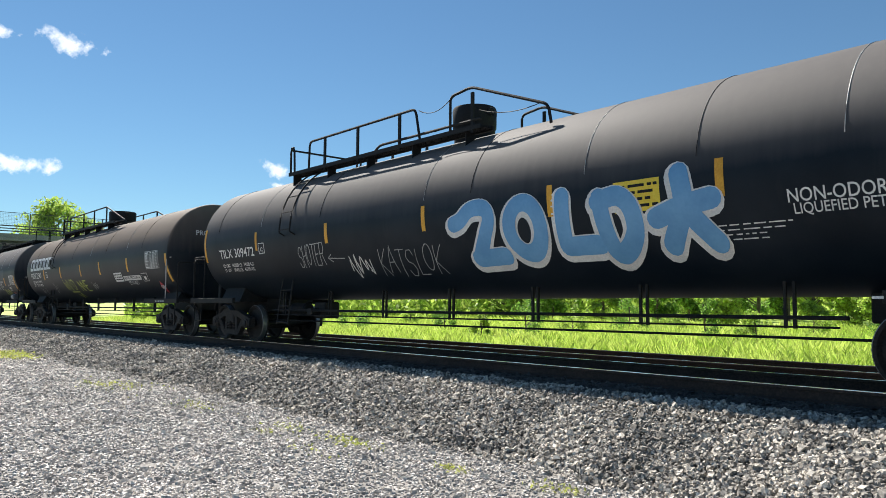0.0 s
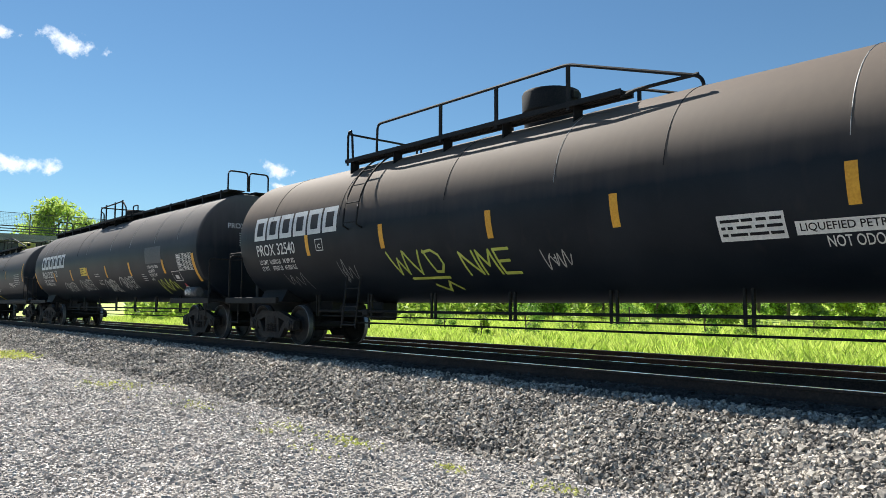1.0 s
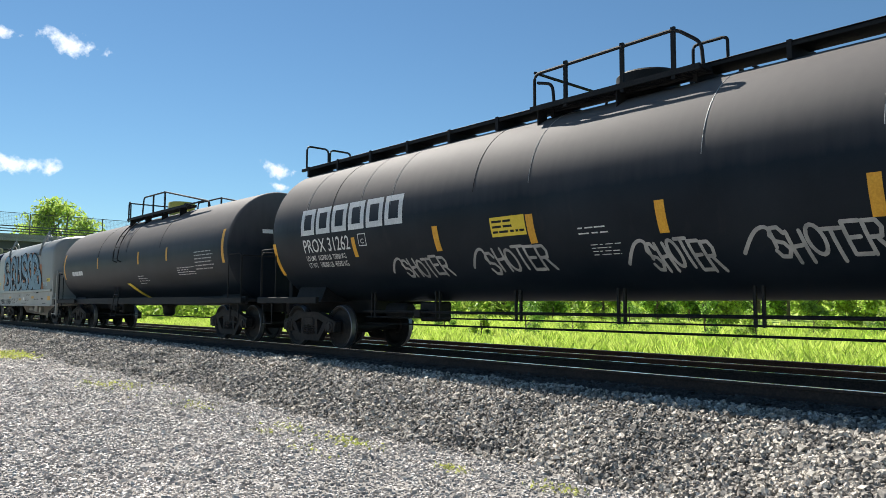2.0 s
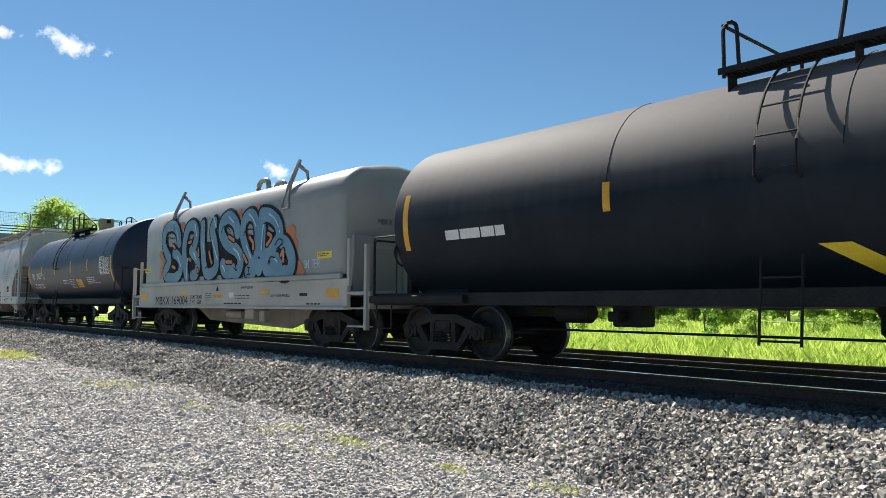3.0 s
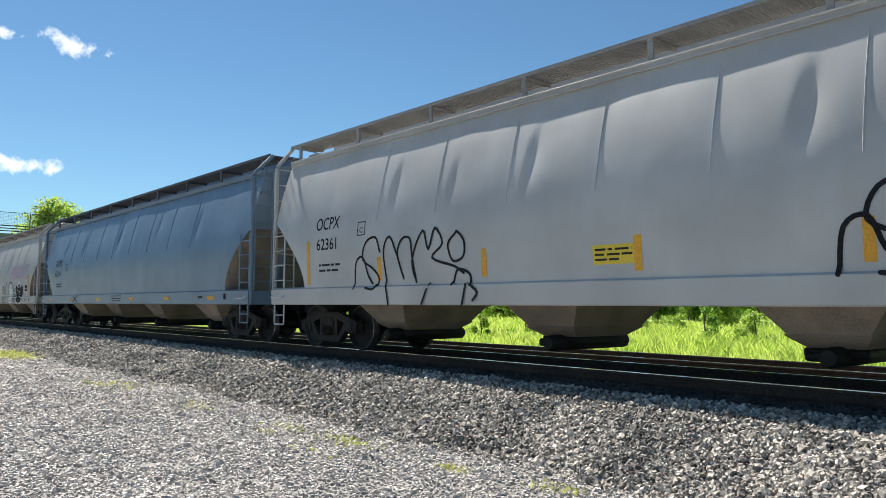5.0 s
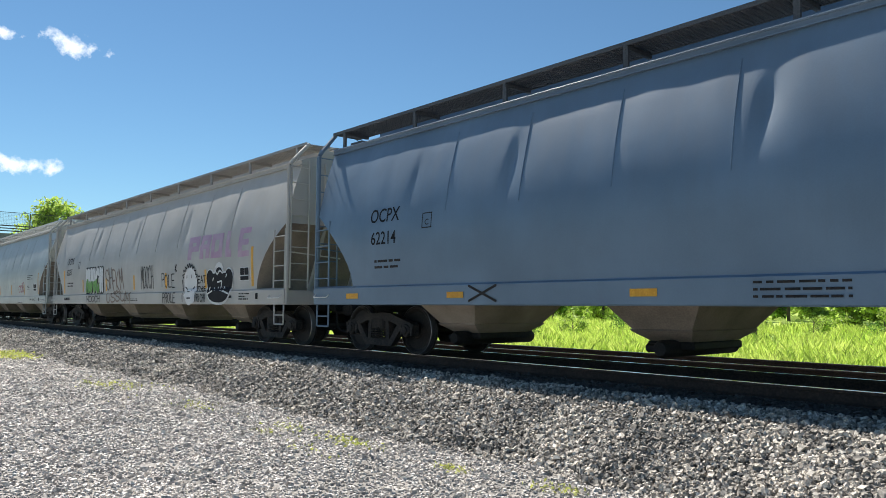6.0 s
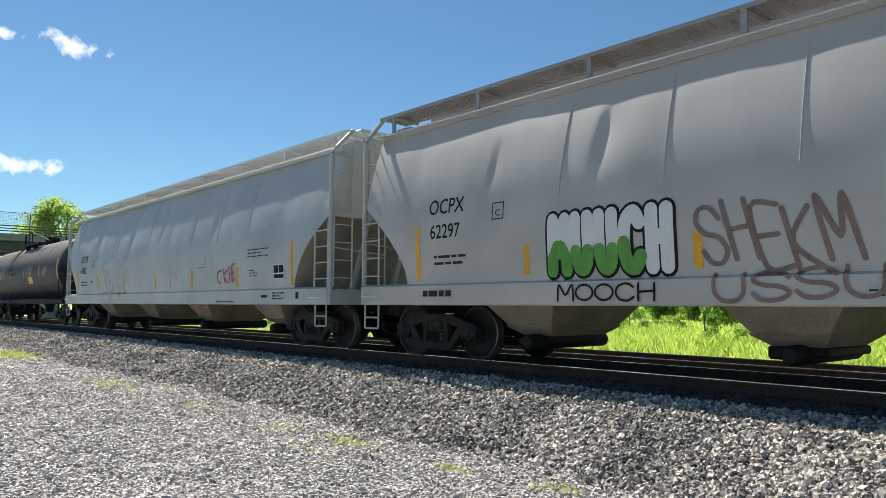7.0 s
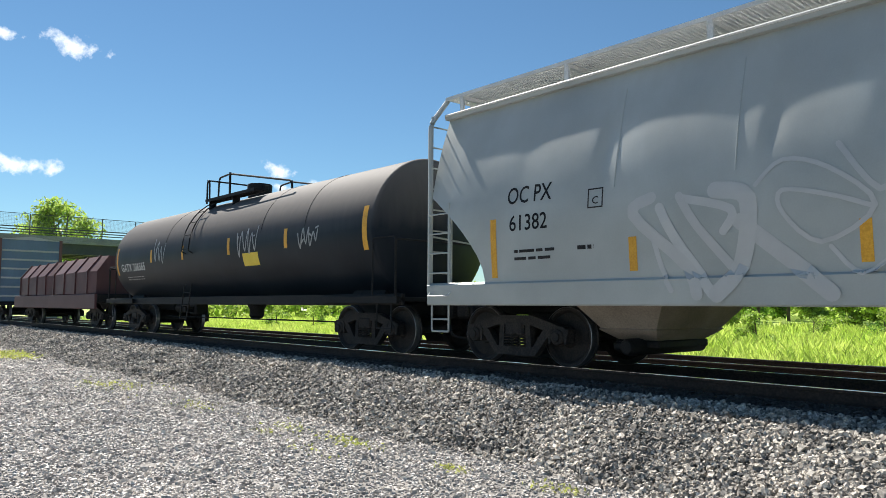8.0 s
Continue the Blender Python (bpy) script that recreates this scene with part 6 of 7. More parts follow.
patch(c, sd, 6.76, 8.9, 2.4, 3.72, "hopper_warm", "repainted_panel", "faded tan repainted panel", off=0.003)
warning_sign(c, sd, -0.66, 0.0, 1.48, 1.74, "yellow_sign", "truck_iron", 3, 41)
small_print(c, sd, 6.7, 7.6, 2.05, 2.45, 4, "truck_iron", 42, 0.25)
c, sd, _ = hop8
spray(c, sd, [[(-5.0, 1.0), (-4.4, 1.24)], [(-5.0, 1.24), (-4.4, 1.0)]], 0.04, "truck_iron", "tag", "dark painted cross")
small_print(c, sd, -0.38, 0.65, 1.0, 1.24, 3, "truck_iron", 43, 0.5)

c, sd, _ = hop9
BLOCKS = {"P": ((0, 0.36, 0, 1), (0.36, 1, 0.74, 1), (0.36, 1, 0.34, 0.58), (0.7, 1, 0.58, 0.74)), "R": ((0, 0.36, 0, 1), (0.36, 1, 0.76, 1), (0.36, 0.95, 0.4, 0.6), (0.68, 1, 0.6, 0.76), (0.62, 1, 0, 0.4)),
          "O": ((0, 0.32, 0, 1), (0.32, 1, 0.74, 1), (0.32, 1, 0, 0.26), (0.68, 1, 0.26, 0.74)), "L": ((0, 0.6, 0, 1), (0.6, 1, 0, 0.28)), "E": ((0, 0.36, 0, 1), (0.36, 1, 0.8, 1), (0.36, 0.9, 0.4, 0.6), (0.36, 1, 0, 0.2))}
for ch, x0, x1, z0, z1 in (("P", 4.32, 5.05, 2.13, 2.76), ("R", 5.12, 5.75, 2.13, 2.76), ("O", 5.83, 6.5, 2.12, 2.75), ("L", 6.68, 7.02, 2.11, 2.77), ("E", 7.38, 7.98, 2.08, 2.79)):
    for i, (p, q, u, v) in enumerate(BLOCKS[ch]):
        patch(c, sd, x0 + p * (x1 - x0), x0 + q * (x1 - x0), z0 + u * (z1 - z0), z0 + v * (z1 - z0), "pink_spray", "graffiti", "faded pink rolled block letter", 0.005 + 0.0006 * i)
MU = word("MUUCH", -5.0, -3.12, 1.42, 2.14, 0.42, True)
spray(c, sd, MU, 0.27, "black", "graffiti", "black outline of bubble letters", 0.005)
spray(c, sd, MU, 0.19, "faint_spray", "graffiti", "white upper half of bubble letters", 0.014)
spray(c, sd, [g for g in [[(x, z) for x, z in q if z < 1.76] for q in MU] if len(g) > 1], 0.19, "green_spray", "graffiti", "green lower half of bubble letters", 0.022)
spray(c, sd, word("MOOCH", -4.9, -3.3, 1.0, 1.22, 0.05, True), 0.03, "black", "tag", "small black outline letters")
spray(c, sd, word("SHEKM", -2.75, -1.0, 1.42, 2.1, 0.0, True, slant=-0.25, jitter=0.15), 0.06, "brown_spray", "graffiti", "brown dripping tag")
spray(c, sd, word("USSUM", -2.6, -0.2, 1.0, 1.32, 0.0, True, jitter=0.1), 0.05, "brown_spray", "graffiti", "brown dripping tag")
spray(c, sd, word("MOOCH", 0.68, 1.75, 1.4, 2.1, 0.1), 0.03, "black", "tag", "thin black tag")
spray(c, sd, word("POLE", 2.4, 3.4, 1.42, 1.8, 0.1, jitter=0.08) + word("K", 3.45, 3.6, 1.85, 2.05), 0.03, "black", "tag", "thin black tag")
spray(c, sd, word("PROLE", 2.58, 3.55, 0.97, 1.25, 0.1), 0.028, "black", "tag", "thin black tag")
spray(c, sd, [[(4.5, 1.15), (4.5, 1.75)], [(4.35, 1.3), (4.35, 1.6)], [(4.7, 1.2), (4.7, 1.7)]], 0.5, "faint_spray", "graffiti", "white blob figure", 0.005)
zig = [(4.5 + 0.5 * math.cos(a) * (1.0 if i % 2 else 0.8), 1.6 + 0.42 * math.sin(a) * (1.05 if i % 2 else 0.8)) for i, a in enumerate(np.linspace(0.1, 3.0, 19))]
spray(c, sd, [zig, [(4.0, 1.6), (4.1, 1.0)], [(5.0, 1.6), (4.9, 1.0)], smooth_path([(4.2, 1.4), (4.5, 1.28), (4.8, 1.4)]), [(4.3, 1.65), (4.32, 1.72)], [(4.62, 1.65), (4.64, 1.72)], [(4.4, 1.1), (4.6, 1.1)]], 0.035, "black", "graffiti", "black outline of a round blob", 0.014)
spray(c, sd, word("EAT", 5.0, 5.5, 1.5, 1.68, 0.15) + word("THE", 5.0, 5.5, 1.28, 1.4, 0.2) + word("RICH!", 5.0, 5.6, 1.0, 1.2, 0.15), 0.03, "black", "tag", "black hand-written words")
spray(c, sd, [smooth_path([(5.8, 1.6), (5.95, 1.25), (6.4, 1.18), (6.75, 1.25), (6.9, 1.6)]), [(5.95, 1.5), (6.8, 1.5)], [(6.3, 1.7), (6.35, 1.75)]], 0.52, "faint_spray", "graffiti", "white rim of a dark blob", 0.005)
spray(c, sd, [smooth_path([(5.8, 1.6), (5.95, 1.27), (6.4, 1.2), (6.75, 1.27), (6.9, 1.6)]), [(5.95, 1.5), (6.8, 1.5)], [(6.3, 1.62), (6.35, 1.66)]], 0.44, "black", "graffiti", "dark painted blob", 0.014)
spray(c, sd, [smooth_path([(5.75, 1.2), (6.3, 1.32), (6.95, 1.2)]), smooth_path([(6.1, 1.85), (6.25, 1.7), (6.4, 1.78), (6.55, 1.72)]), [(6.25, 1.5), (6.5, 1.52), (6.45, 1.35)], [(5.98, 1.55), (6.02, 1.6)], [(6.75, 1.62), (6.78, 1.68)]], 0.045, "white", "graffiti", "white lines on the blob", 0.022)
small_print(c, sd, -7.84, -6.74, 1.07, 1.18, 1, "truck_iron", 44, 0.9)
small_print(c, sd, -0.9, 0.5, 1.02, 1.12, 2, "truck_iron", 45, 0.5)

c, sd, _ = hop10
spray(c, sd, [smooth_path(q) for q in [[(4.61, 1.77), (4.41, 1.74), (4.4, 1.54), (4.57, 1.46)], [(4.74, 1.81), (4.81, 1.48)], [(4.97, 1.78), (4.78, 1.64), (4.98, 1.46)], [(5.05, 1.87), (5.09, 1.48)], [(5.08, 1.67), (5.21, 1.69)], [(5.18, 1.88), (5.22, 1.49)], [(5.38, 1.93), (5.23, 1.88), (5.25, 1.7), (5.34, 1.72)], [(5.25, 1.7), (5.26, 1.51), (5.37, 1.56)]]], 0.055, "red_spray", "tag", "raspberry-red spray tag")
for width, marks in (
    (0.15, [(-5.21, 2.29), (-5.48, 2.1), (-4.74, 1.41), (-4.6, 1.07)]),
    (0.13, [(-5.09, 2.15), (-4.89, 1.76), (-4.4, 1.07)]),
    (0.11, [(-4.82, 2.27), (-4.6, 1.9), (-4.16, 1.37)]),
    (0.10, [(-4.79, 2.24), (-4.16, 2.05), (-4.26, 1.8)]),
    (0.20, [(-4.35, 2.29), (-3.96, 2.15), (-4.06, 1.41), (-4.35, 1.07)]),
    (0.18, [(-4.06, 1.9), (-3.48, 1.41), (-3.09, 1.07)]),
    (0.05, [(-3.87, 2.29), (-3.57, 2.54), (-3.09, 2.39), (-2.65, 1.95), (-3.18, 1.61), (-3.57, 1.95), (-3.57, 2.2), (-3.09, 2.1), (-2.7, 1.95)]),
    (0.06, [(-2.99, 2.63), (-2.6, 2.1), (-2.38, 2.39)]),
    (0.05, [(-3.09, 1.56), (-2.79, 1.27), (-2.38, 1.56)]),
    (0.07, [(-5.23, 1.9), (-5.09, 1.41), (-4.94, 1.12)])):
    spray(c, sd, [smooth_path(marks)], width, "ghost_spray", "graffiti", "ghostly half-washed spray stroke", 0.006)
spray(c, sd, [[(1.2, 1.95), (1.25, 1.4)], [(2.0, 2.0), (2.2, 1.5)], [(1.6, 1.8), (1.8, 1.6)], [(3.2, 1.9), (3.6, 1.9), (3.7, 2.2)], [(2.2, 1.3), (2.2, 1.0)]], 0.03, "hopper_blue", "tag", "faint scrubbed strokes")
small_print(c, sd, 6.07, 7.11, 2.02, 2.26, 3, "truck_iron", 46, 0.45)
small_print(c, sd, 6.13, 6.54, 1.57, 1.77, 3, "truck_iron", 47, 0.45)
small_print(c, sd, -6.39, -5.96, 1.69, 1.77, 1, "truck_iron", 48, 0.7)
small_print(c, sd, 4.4, 6.0, 0.98, 1.02, 1, "truck_iron", 49, 0.7)

c, sd, _ = tank11
letters(c, sd, "GATX 206565", -6.87, -4.7, 2.0, 2.25)
small_print(c, sd, -6.5, -5.0, 1.7, 1.85, 2, "grey_spray", 50, 0.4)
patch(c, sd, 2.05, 2.85, 1.87, 2.18, "yellow_sign", "notice", "faded yellow notice")
spray(c, sd, scrawl(1.8, 2.8, 2.2, 2.7, 9, 51), 0.04, "grey_spray", "tag", "pale scribbled tag")
spray(c, sd, scrawl(4.7, 5.6, 2.15, 2.6, 9, 52), 0.04, "grey_spray", "tag", "pale scribbled tag")
spray(c, sd, scrawl(-3.9, -3.0, 2.3, 2.8, 7, 53), 0.04, "grey_spray", "tag", "pale scribbled tag")


# ---- beyond the tracks: meadow, shrubs, trees, houses, the road bridge ----
def leaf_cloud(name, spots, sizes, material, seed, up=0.3):
    """Many small two-sided leaves, each folded along its middle."""
    r = np.random.RandomState(seed)
    k = len(spots)
    a = r.normal(size=(k, 3))
    a /= np.linalg.norm(a, axis=1)[:, None]
    b = np.cross(a, r.normal(size=(k, 3)))
    b /= np.linalg.norm(b, axis=1)[:, None]
    s = sizes[:, None]
    v = np.stack([spots - a * s, spots - b * s * 0.5, spots + a * s, spots + b * s * 0.5], 1).reshape(-1, 3)
    base = np.arange(k) * 4
    f = np.stack([base, base + 1, base + 2, base, base + 2, base + 3], 1).reshape(-1, 3)
    me = bpy.data.meshes.new(name)
    me.vertices.add(4 * k)
    me.vertices.foreach_set("co", v.ravel())
    me.loops.add(6 * k)
    me.loops.foreach_set("vertex_index", f.ravel().astype(np.int32))
    me.polygons.add(2 * k)
    me.polygons.foreach_set("loop_start", np.arange(2 * k, dtype=np.int32) * 3)
    me.polygons.foreach_set("use_smooth", [False] * (2 * k))
    me.update(calc_edges=True)
    me.materials.append(M[material])
    return me


def tree(x, y, z, h, spread, leaves, size, material="leaf", seed=1, low=0.25, label="leafy green broadleaf tree", clumps=16, name="tree"):
    """A tapered trunk with limbs, and a crown of leaf clumps at the limbs' ends."""
    r = np.random.RandomState(seed)
    t = thing(name, label, "tree" if name == "tree" else "shrub", "trees and shrubs beyond the tracks", at=pose(x, y, z))
    wood = Form()
    wood.tube([(0, 0, -0.3), (0.05 * h * r.randn() * 0.3, 0, h * 0.3), (0.02 * h * r.randn(), 0.02 * h * r.randn(), h * 0.75)], max(0.03, h * 0.014), 7)
    cl, rad = [], []
    for i in range(clumps):
        a, u = r.uniform(0, 2 * math.pi), (i + r.rand()) / clumps
        rr = spread * (0.35 + 0.65 * r.rand()) * math.sqrt(max(0.08, 1 - (2 * u - 0.85) ** 2 * 0.8)) * 0.8
        q = np.array([rr * math.cos(a), rr * math.sin(a), h * (low + (1 - low) * u * 0.95)])
        cl.append(q)
        rad.append(spread * r.uniform(0.2, 0.42))
        wood.tube([(0, 0, max(0.1, q[2] * 0.55)), (q[0] * 0.5, q[1] * 0.5, q[2] * 0.8), tuple(q)], max(0.012, h * 0.004), 5)
    part("trunk", wood, "bark", t)
    which = r.randint(0, clumps, leaves)
    d = r.normal(size=(leaves, 3))
    d /= np.linalg.norm(d, axis=1)[:, None]
    spots = np.array(cl)[which] + d * np.array(rad)[which][:, None] * (r.rand(leaves)[:, None] ** 0.5) * np.array([1, 1, 0.75])
    spots[:, 2] = np.maximum(spots[:, 2], 0.05)
    tagged(part("crown", leaf_cloud("crown", spots, r.uniform(0.6, 1.3, leaves) * size, material, seed), None, t, "loose crown of small leaves"), kind="stuff")
    return t


def field(x, y):
    return float(ground_height(np.array(x), np.array(y)))


def spot(bearing, dist):
    """A place at a bearing in degrees from the tail end of the line, and a distance from the viewer."""
    a = radians(bearing)
    return -dist * math.cos(a), dist * math.sin(a)


# one tree behind the bridge, a belt of trees, and shrubs in the meadow
x, y = spot(13.7, 122)
tree(x, y, -0.5, 16.0, 7.0, 8000, 0.30, "leaf_yellow", 11, 0.45, "tall bright green tree behind the bridge", 22)
for i, (bear, d, h, w, kind) in enumerate(((53.5, 60, 8.0, 2.6, "leaf_yellow"), (57.5, 66, 7.0, 2.4, "leaf"), (59.8, 62, 7.6, 2.4, "leaf"), (62.0, 52, 5.2, 2.2, "leaf_yellow"), (64.4, 66, 10.6, 2.6, "leaf"), (66.4, 70, 10.2, 3.0, "leaf"),
                                           (68.0, 64, 8.8, 2.4, "leaf_yellow"), (70.6, 52, 3.2, 2.2, "leaf_yellow"), (73.0, 46, 3.0, 2.0, "leaf_yellow"), (49.8, 70, 7.4, 3.0, "leaf"), (46.0, 76, 7.6, 3.2, "leaf"), (76.5, 62, 8.5, 3.2, "leaf"),
                                           (42.0, 84, 7.0, 3.4, "leaf"), (37.5, 90, 7.2, 3.4, "leaf"), (33.0, 96, 7.5, 3.6, "leaf"), (28.5, 104, 8.0, 3.8, "leaf"), (24.0, 112, 8.5, 4.0, "leaf"))):
    x, y = spot(bear, d)
    tree(x, y, field(x, y), h, w, 6500, 0.09 + 0.0012 * d, kind, 20 + i, 0.08, "leafy tree at the meadow's edge", 18)
rs = np.random.RandomState(44)
for i in range(15):
    bear = 24 + 50 * (i + 0.5 * rs.rand()) / 15
    d = rs.uniform(30, 46) * (1.0 if bear > 40 else 1.35)
    x, y = spot(bear, d)
    if y < 20:
        continue
    tree(x, y, field(x, y), rs.uniform(1.0, 2.3), rs.uniform(0.7, 1.4), 1500, 0.065, "leaf_yellow" if rs.rand() < 0.6 else "leaf", 60 + i, 0.05, "low bright green shrub in the meadow", 9, "shrub")

# a thick hedge of far woods that closes the meadow
NW = 26000
wb = np.radians(rs.uniform(18, 80, NW))
wr = rs.uniform(72, 100, NW)
wx_, wy_ = -wr * np.cos(wb), wr * np.sin(wb)
wz = ground_height(wx_, wy_) + (3.4 + 1.4 * wave(np.degrees(wb), wr * 0, 0.55, 1) + 0.8 * wave(np.degrees(wb), wr * 0, 1.7, 2)) * rs.rand(NW) ** 0.7
wz = np.maximum(wz, ground_height(wx_, wy_) + 0.1)
tagged(new("far_woods", leaf_cloud("far_woods", np.stack([wx_, wy_, wz], -1), rs.uniform(0.25, 0.6, NW), "leaf_yellow", 5)), "distant belt of green woods behind the meadow", "woods", kind="stuff")

# long grass
NG = 190000
gy = 16.0 + 34 * rng.rand(NG) ** 1.9
gx = -(1.5 + 66 * rng.rand(NG) ** 1.1) * (0.55 + gy / 40)
gz = ground_height(gx, gy)
gh = rng.uniform(0.18, 0.55, NG) * (0.7 + 0.5 * (wave(gx, gy, 0.8, 5) > 0)) * np.clip((gy - 15.6) / 1.6, 0.25, 1)
lean = rng.normal(size=(NG, 2)) * 0.28 * gh[:, None]
wd = rng.uniform(0.003, 0.008, NG) * (0.7 + gy / 30)
az = rng.uniform(0, math.pi, NG)
dx_, dy_ = np.cos(az) * wd, np.sin(az) * wd
p0 = np.stack([gx - dx_, gy - dy_, gz - 0.05], -1)
p1 = np.stack([gx + dx_, gy + dy_, gz - 0.05], -1)
p2 = np.stack([gx + lean[:, 0] * 0.35 + dx_ * 0.8, gy + lean[:, 1] * 0.35 + dy_ * 0.8, gz + gh * 0.6], -1)
p3 = np.stack([gx + lean[:, 0], gy + lean[:, 1], gz + gh], -1)
gv = np.stack([p0, p1, p2, p3], 1).reshape(-1, 3)
gb = np.arange(NG) * 4
gf = np.stack([gb, gb + 1, gb + 2, gb, gb + 2, gb + 3], 1).reshape(-1, 3)
gm = bpy.data.meshes.new("long_grass")
gm.vertices.add(4 * NG)
gm.vertices.foreach_set("co", gv.ravel())
gm.loops.add(6 * NG)
gm.loops.foreach_set("vertex_index", gf.ravel().astype(np.int32))
gm.polygons.add(2 * NG)
gm.polygons.foreach_set("loop_start", np.arange(2 * NG, dtype=np.int32) * 3)
gm.update(calc_edges=True)
gm.materials.append(M["grass"])
tagged(new("long_grass", gm), "tall bright yellow-green meadow grass beside the far track", "grass", kind="stuff")

# thin weeds on the gravel
for i, (wx, wy, n, w) in enumerate(((-7.66, 5.22, 150, 0.2), (-5.72, 5.16, 60, 0.12), (-4.5, 5.36, 80, 0.13), (-9.1, 5.2, 70, 0.25), (-12.1, 5.1, 90, 0.4), (-15.9, 4.96, 220, 0.6), (-27.2, 5.25, 700, 0.8), (-7.5, 4.6, 30, 0.25), (-9.0, 4.75, 25, 0.12))):
    r = np.random.RandomState(70 + i)
    s = np.stack([wx + r.randn(n) * w * 1.3, wy + r.randn(n) * w * 0.5, np.zeros(n)], -1)
    s[:, 2] = ground_height(s[:, 0], s[:, 1]) + r.uniform(0.01, 0.045, n) * max(1, abs(wx) / 12)
    tagged(new("weed_patch", leaf_cloud("weed_patch", s, r.uniform(0.010, 0.032, n) * max(1, abs(wx) / 13), "weed", i)), "low patch of yellow-green weeds growing in the gravel", "weeds", "weeds in the gravel", "stuff")


def bridge():
    """A road bridge over the tracks: dark girders, a concrete edge, railings and a mesh fence."""
    X, y0, y1 = -96.0, -40.0, 60.0
    b = thing("road_bridge", "road bridge with dark girders, concrete edge and mesh fence", "bridge", kind="structure")
    for k in range(4):
        part("girder", Form().box(X - 9.5 + 3 * k, X - 9.1 + 3 * k, y0, y1, 6.95, 8.15), "girder", b, "dark steel girder")
        part("girder_flange", Form().box(X - 9.6 + 3 * k, X - 9.0 + 3 * k, y0, y1, 6.9, 6.98), "girder", b)
    part("deck", Form().box(X - 10.5, X + 0.5, y0, y1, 8.15, 8.5), "concrete", b, "concrete bridge deck")
    part("parapet", Form().box(X + 0.1, X + 0.5, y0, y1, 8.5, 8.95, 0.03), "concrete", b, "low concrete edge")
    for z in (9.2, 9.5, 9.8):
        part("railing", Form().box(X + 0.2, X + 0.32, y0, y1, z, z + 0.11), "girder", b, "grey steel rail")
    wires = Form()
    for y in np.arange(y0, y1, 4.0):
        part("fence_post", Form().box(X - 0.02, X + 0.08, y - 0.05, y + 0.05, 8.9, 11.45), "girder", b)
    for z in np.arange(9.95, 11.45, 0.16):
        wires.box(X + 0.02, X + 0.028, y0, y1, z, z + 0.012)
    for y in np.arange(8.0, 46.0, 0.16):
        wires.box(X + 0.02, X + 0.028, y, y + 0.012, 9.9, 11.4)
    part("fence_rail", Form().box(X, X + 0.05, y0, y1, 11.4, 11.45), "girder", b)
    tagged(part("fence_mesh", wires, "girder", b, "thin wire mesh", 0, False), kind="stuff")
    part("abutment", Form().box(X - 10, X + 0.4, 40, 60, -1, 8.15, 0.05), "concrete", b)
    part("pier", Form().box(X - 9.5, X - 0.5, 22.5, 23.5, -1, 6.9, 0.1), "concrete", b, "concrete pier under the girders")


bridge()


def house(bear, d, w, depth, h, turn, label):
    x, y = spot(bear, d)
    z = field(x, y) - 0.2
    t = thing("house", label, "house", "houses beyond the meadow", at=pose(x, y, z, 0, 0, turn))
    part("wall", Form().box(-w / 2, w / 2, -depth / 2, depth / 2, 0, h), "siding", t, "white clapboard walls")
    part("roof", Form().prism([(-depth / 2 - 0.4, h), (depth / 2 + 0.4, h), (0, h + 1.7)], -w / 2 - 0.4, w / 2 + 0.4), "shingle", t, "dark shingle roof")
    for zz in np.arange(1.2, h - 1.0, 2.7):
        for xx in np.linspace(-w / 2 + 1.3, w / 2 - 1.3, 3):
            win = part("window", Form().box(xx - 0.6, xx + 0.6, -depth / 2 - 0.06, -depth / 2 + 0.02, zz, zz + 1.4), "siding", t)
            part("pane", Form().box(xx - 0.5, xx + 0.5, -depth / 2 - 0.08, -depth / 2 - 0.05, zz + 0.1, zz + 1.3), "girder", win, "dark glass pane")
    return t


house(72.4, 150, 7.5, 7, 6.2, -18, "white two-storey house with a dark roof")
house(69.6, 140, 9, 8, 5.0, -18, "low white house with a dark roof")


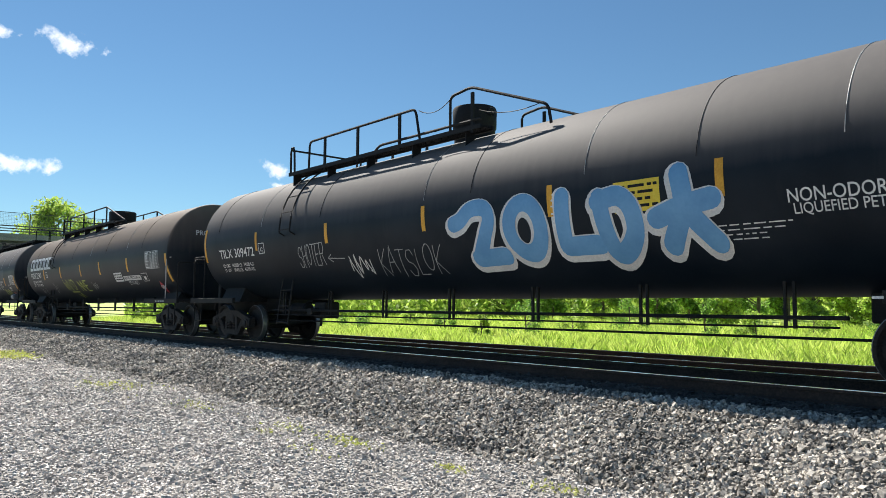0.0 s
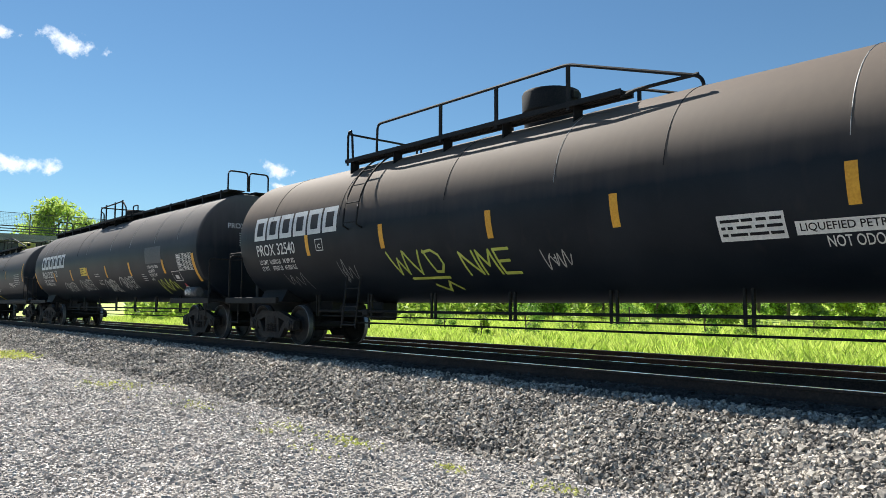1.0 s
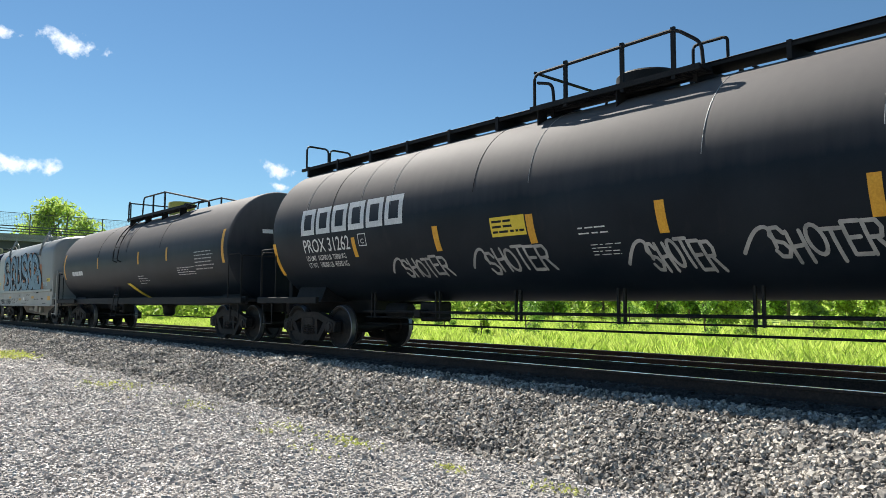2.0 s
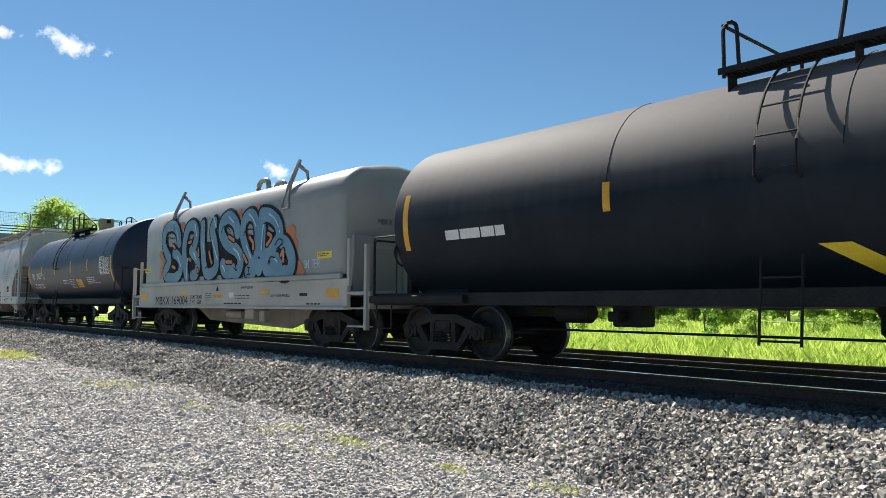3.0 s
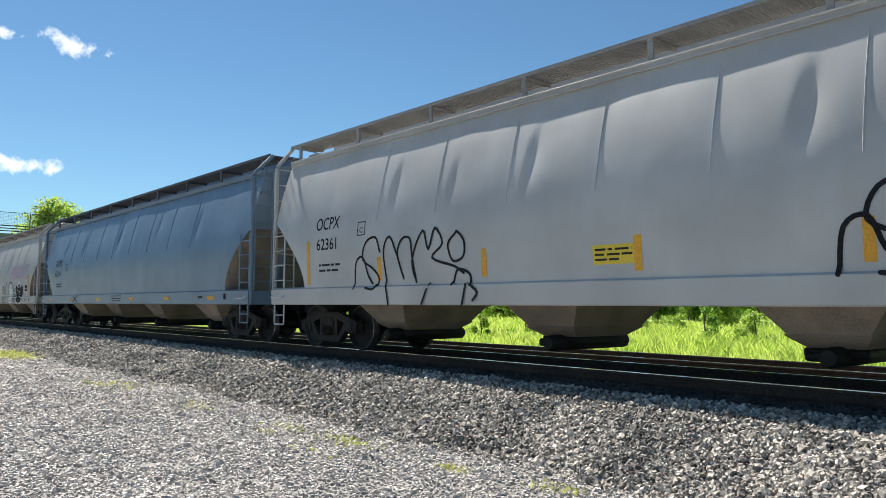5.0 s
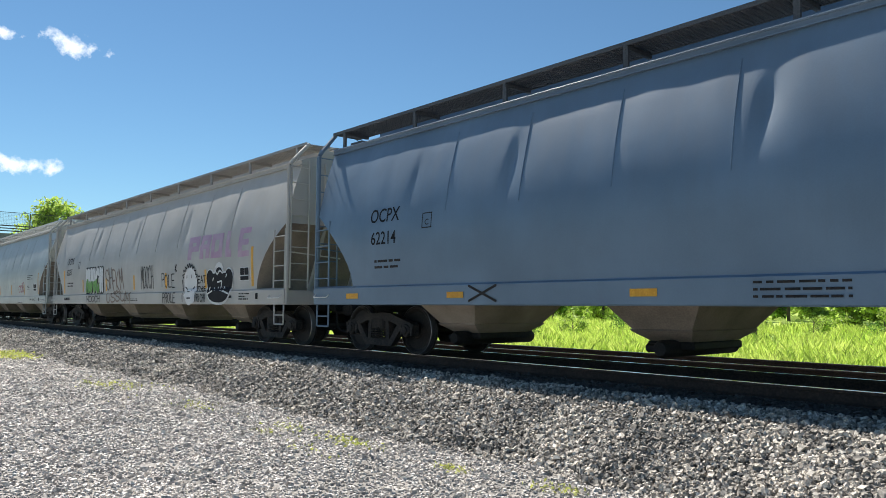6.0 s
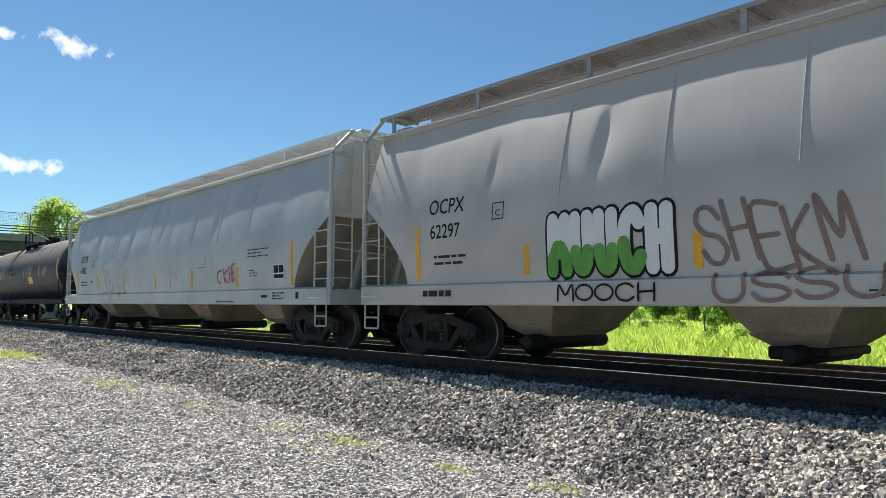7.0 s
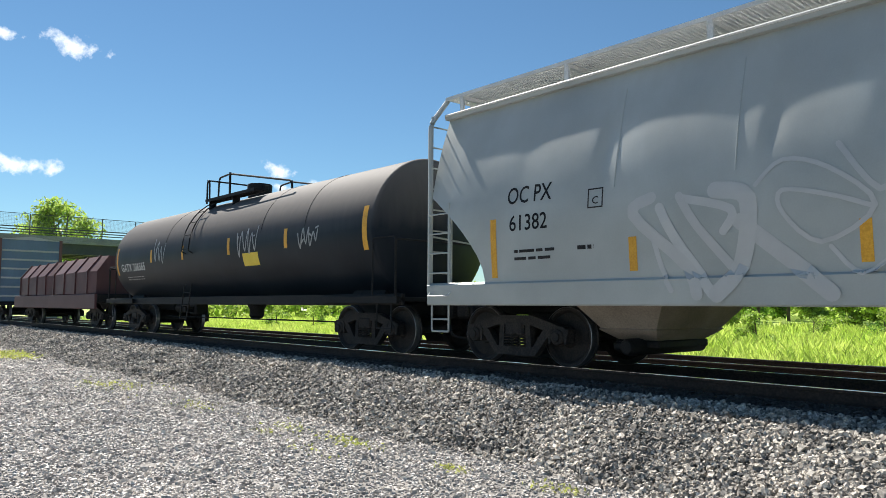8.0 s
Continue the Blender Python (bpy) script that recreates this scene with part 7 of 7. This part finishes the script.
def cloud_material():
    m = bpy.data.materials.new("cloud_vapour")
    m.use_nodes = True
    nt = m.node_tree
    n, l = nt.nodes, nt.links
    n.remove(n["Principled BSDF"])
    tc = n.new("ShaderNodeTexCoord")
    ln = n.new("ShaderNodeVectorMath")
    ln.operation = 'LENGTH'
    sc = n.new("ShaderNodeMapping")
    sc.inputs["Location"].default_value = (-1, -1, 0)
    sc.inputs["Scale"].default_value = (2, 2, 0)
    l.new(tc.outputs["Generated"], sc.inputs[0])
    l.new(sc.outputs[0], ln.inputs[0])
    no = n.new("ShaderNodeTexNoise")
    no.inputs["Scale"].default_value, no.inputs["Detail"].default_value = 0.018, 8
    no.inputs["Roughness"].default_value = 0.62
    l.new(tc.outputs["Object"], no.inputs["Vector"])
    a = n.new("ShaderNodeMath")
    a.operation = 'MULTIPLY_ADD'
    l.new(no.outputs[0], a.inputs[0])
    a.inputs[1].default_value = 2.6
    a.inputs[2].default_value = -0.75
    s = n.new("ShaderNodeMath")
    s.operation, s.use_clamp = 'SUBTRACT', True
    l.new(a.outputs[0], s.inputs[0])
    l.new(ln.outputs["Value"], s.inputs[1])
    em, tr, mx = n.new("ShaderNodeEmission"), n.new("ShaderNodeBsdfTransparent"), n.new("ShaderNodeMixShader")
    em.inputs[0].default_value, em.inputs[1].default_value = (0.93, 0.96, 1.0, 1), 0.8
    ramp = n.new("ShaderNodeMapRange")
    ramp.inputs[2].default_value, ramp.inputs[4].default_value = 0.55, 0.95
    l.new(s.outputs[0], ramp.inputs[0])
    l.new(ramp.outputs[0], mx.inputs[0])
    l.new(tr.outputs[0], mx.inputs[1])
    l.new(em.outputs[0], mx.inputs[2])
    l.new(mx.outputs[0], n["Material Output"].inputs[0])
    return m


M["cloud_vapour"] = cloud_material()
CLOUDS = []
for bear, elev, w, h, drift in ((13.6, 18.0, 185, 90, 9), (9.4, 18.1, 120, 50, 7), (10.4, 9.6, 330, 70, 4), (28.4, 10.4, 130, 70, 4), (28.6, 9.1, 90, 34, 4), (31.6, 9.3, 110, 56, 4), (61.6, 11.8, 160, 50, 4)):
    d = 1900.0
    a, e = radians(bear), radians(elev)
    at = Vector((-d * math.cos(a) * math.cos(e), d * math.sin(a) * math.cos(e), d * math.sin(e)))
    turn = (-at).to_track_quat('Z', 'Y').to_matrix().to_4x4()
    ob = new("cloud", Form().add([(-w / 2, -h / 2, 0), (w / 2, -h / 2, 0), (w / 2, h / 2, 0), (-w / 2, h / 2, 0)], [(0, 1, 2, 3)]).mesh("cloud", "cloud_vapour", 0, False))
    tagged(ob, "small white fair-weather cloud far off", "cloud", "clouds in the sky", "structure")
    CLOUDS.append((ob, Matrix.Translation(at) @ turn, Vector((math.sin(a), math.cos(a), -0.5)) * drift))


def motions():
    """The train rolls by at one speed and its wheels turn; the clouds drift."""
    for car, mid in CARS:
        walk(car, [(t, pose(mid + SPEED * t, TRACK_Y, 0)) for t in (0, 2, 4, 6, 8)])
    turn = 89.0 * 30
    for ob, k in WHEELSETS:
        walk(ob, [(i / 30, pose(k, 0, WHEEL_R) @ Matrix.Rotation(radians(turn * i / 30), 4, 'Y')) for i in range(241)])
    for ob, m, way in CLOUDS:
        walk(ob, [(0, m), (8, Matrix.Translation(way) @ m)])


motions()
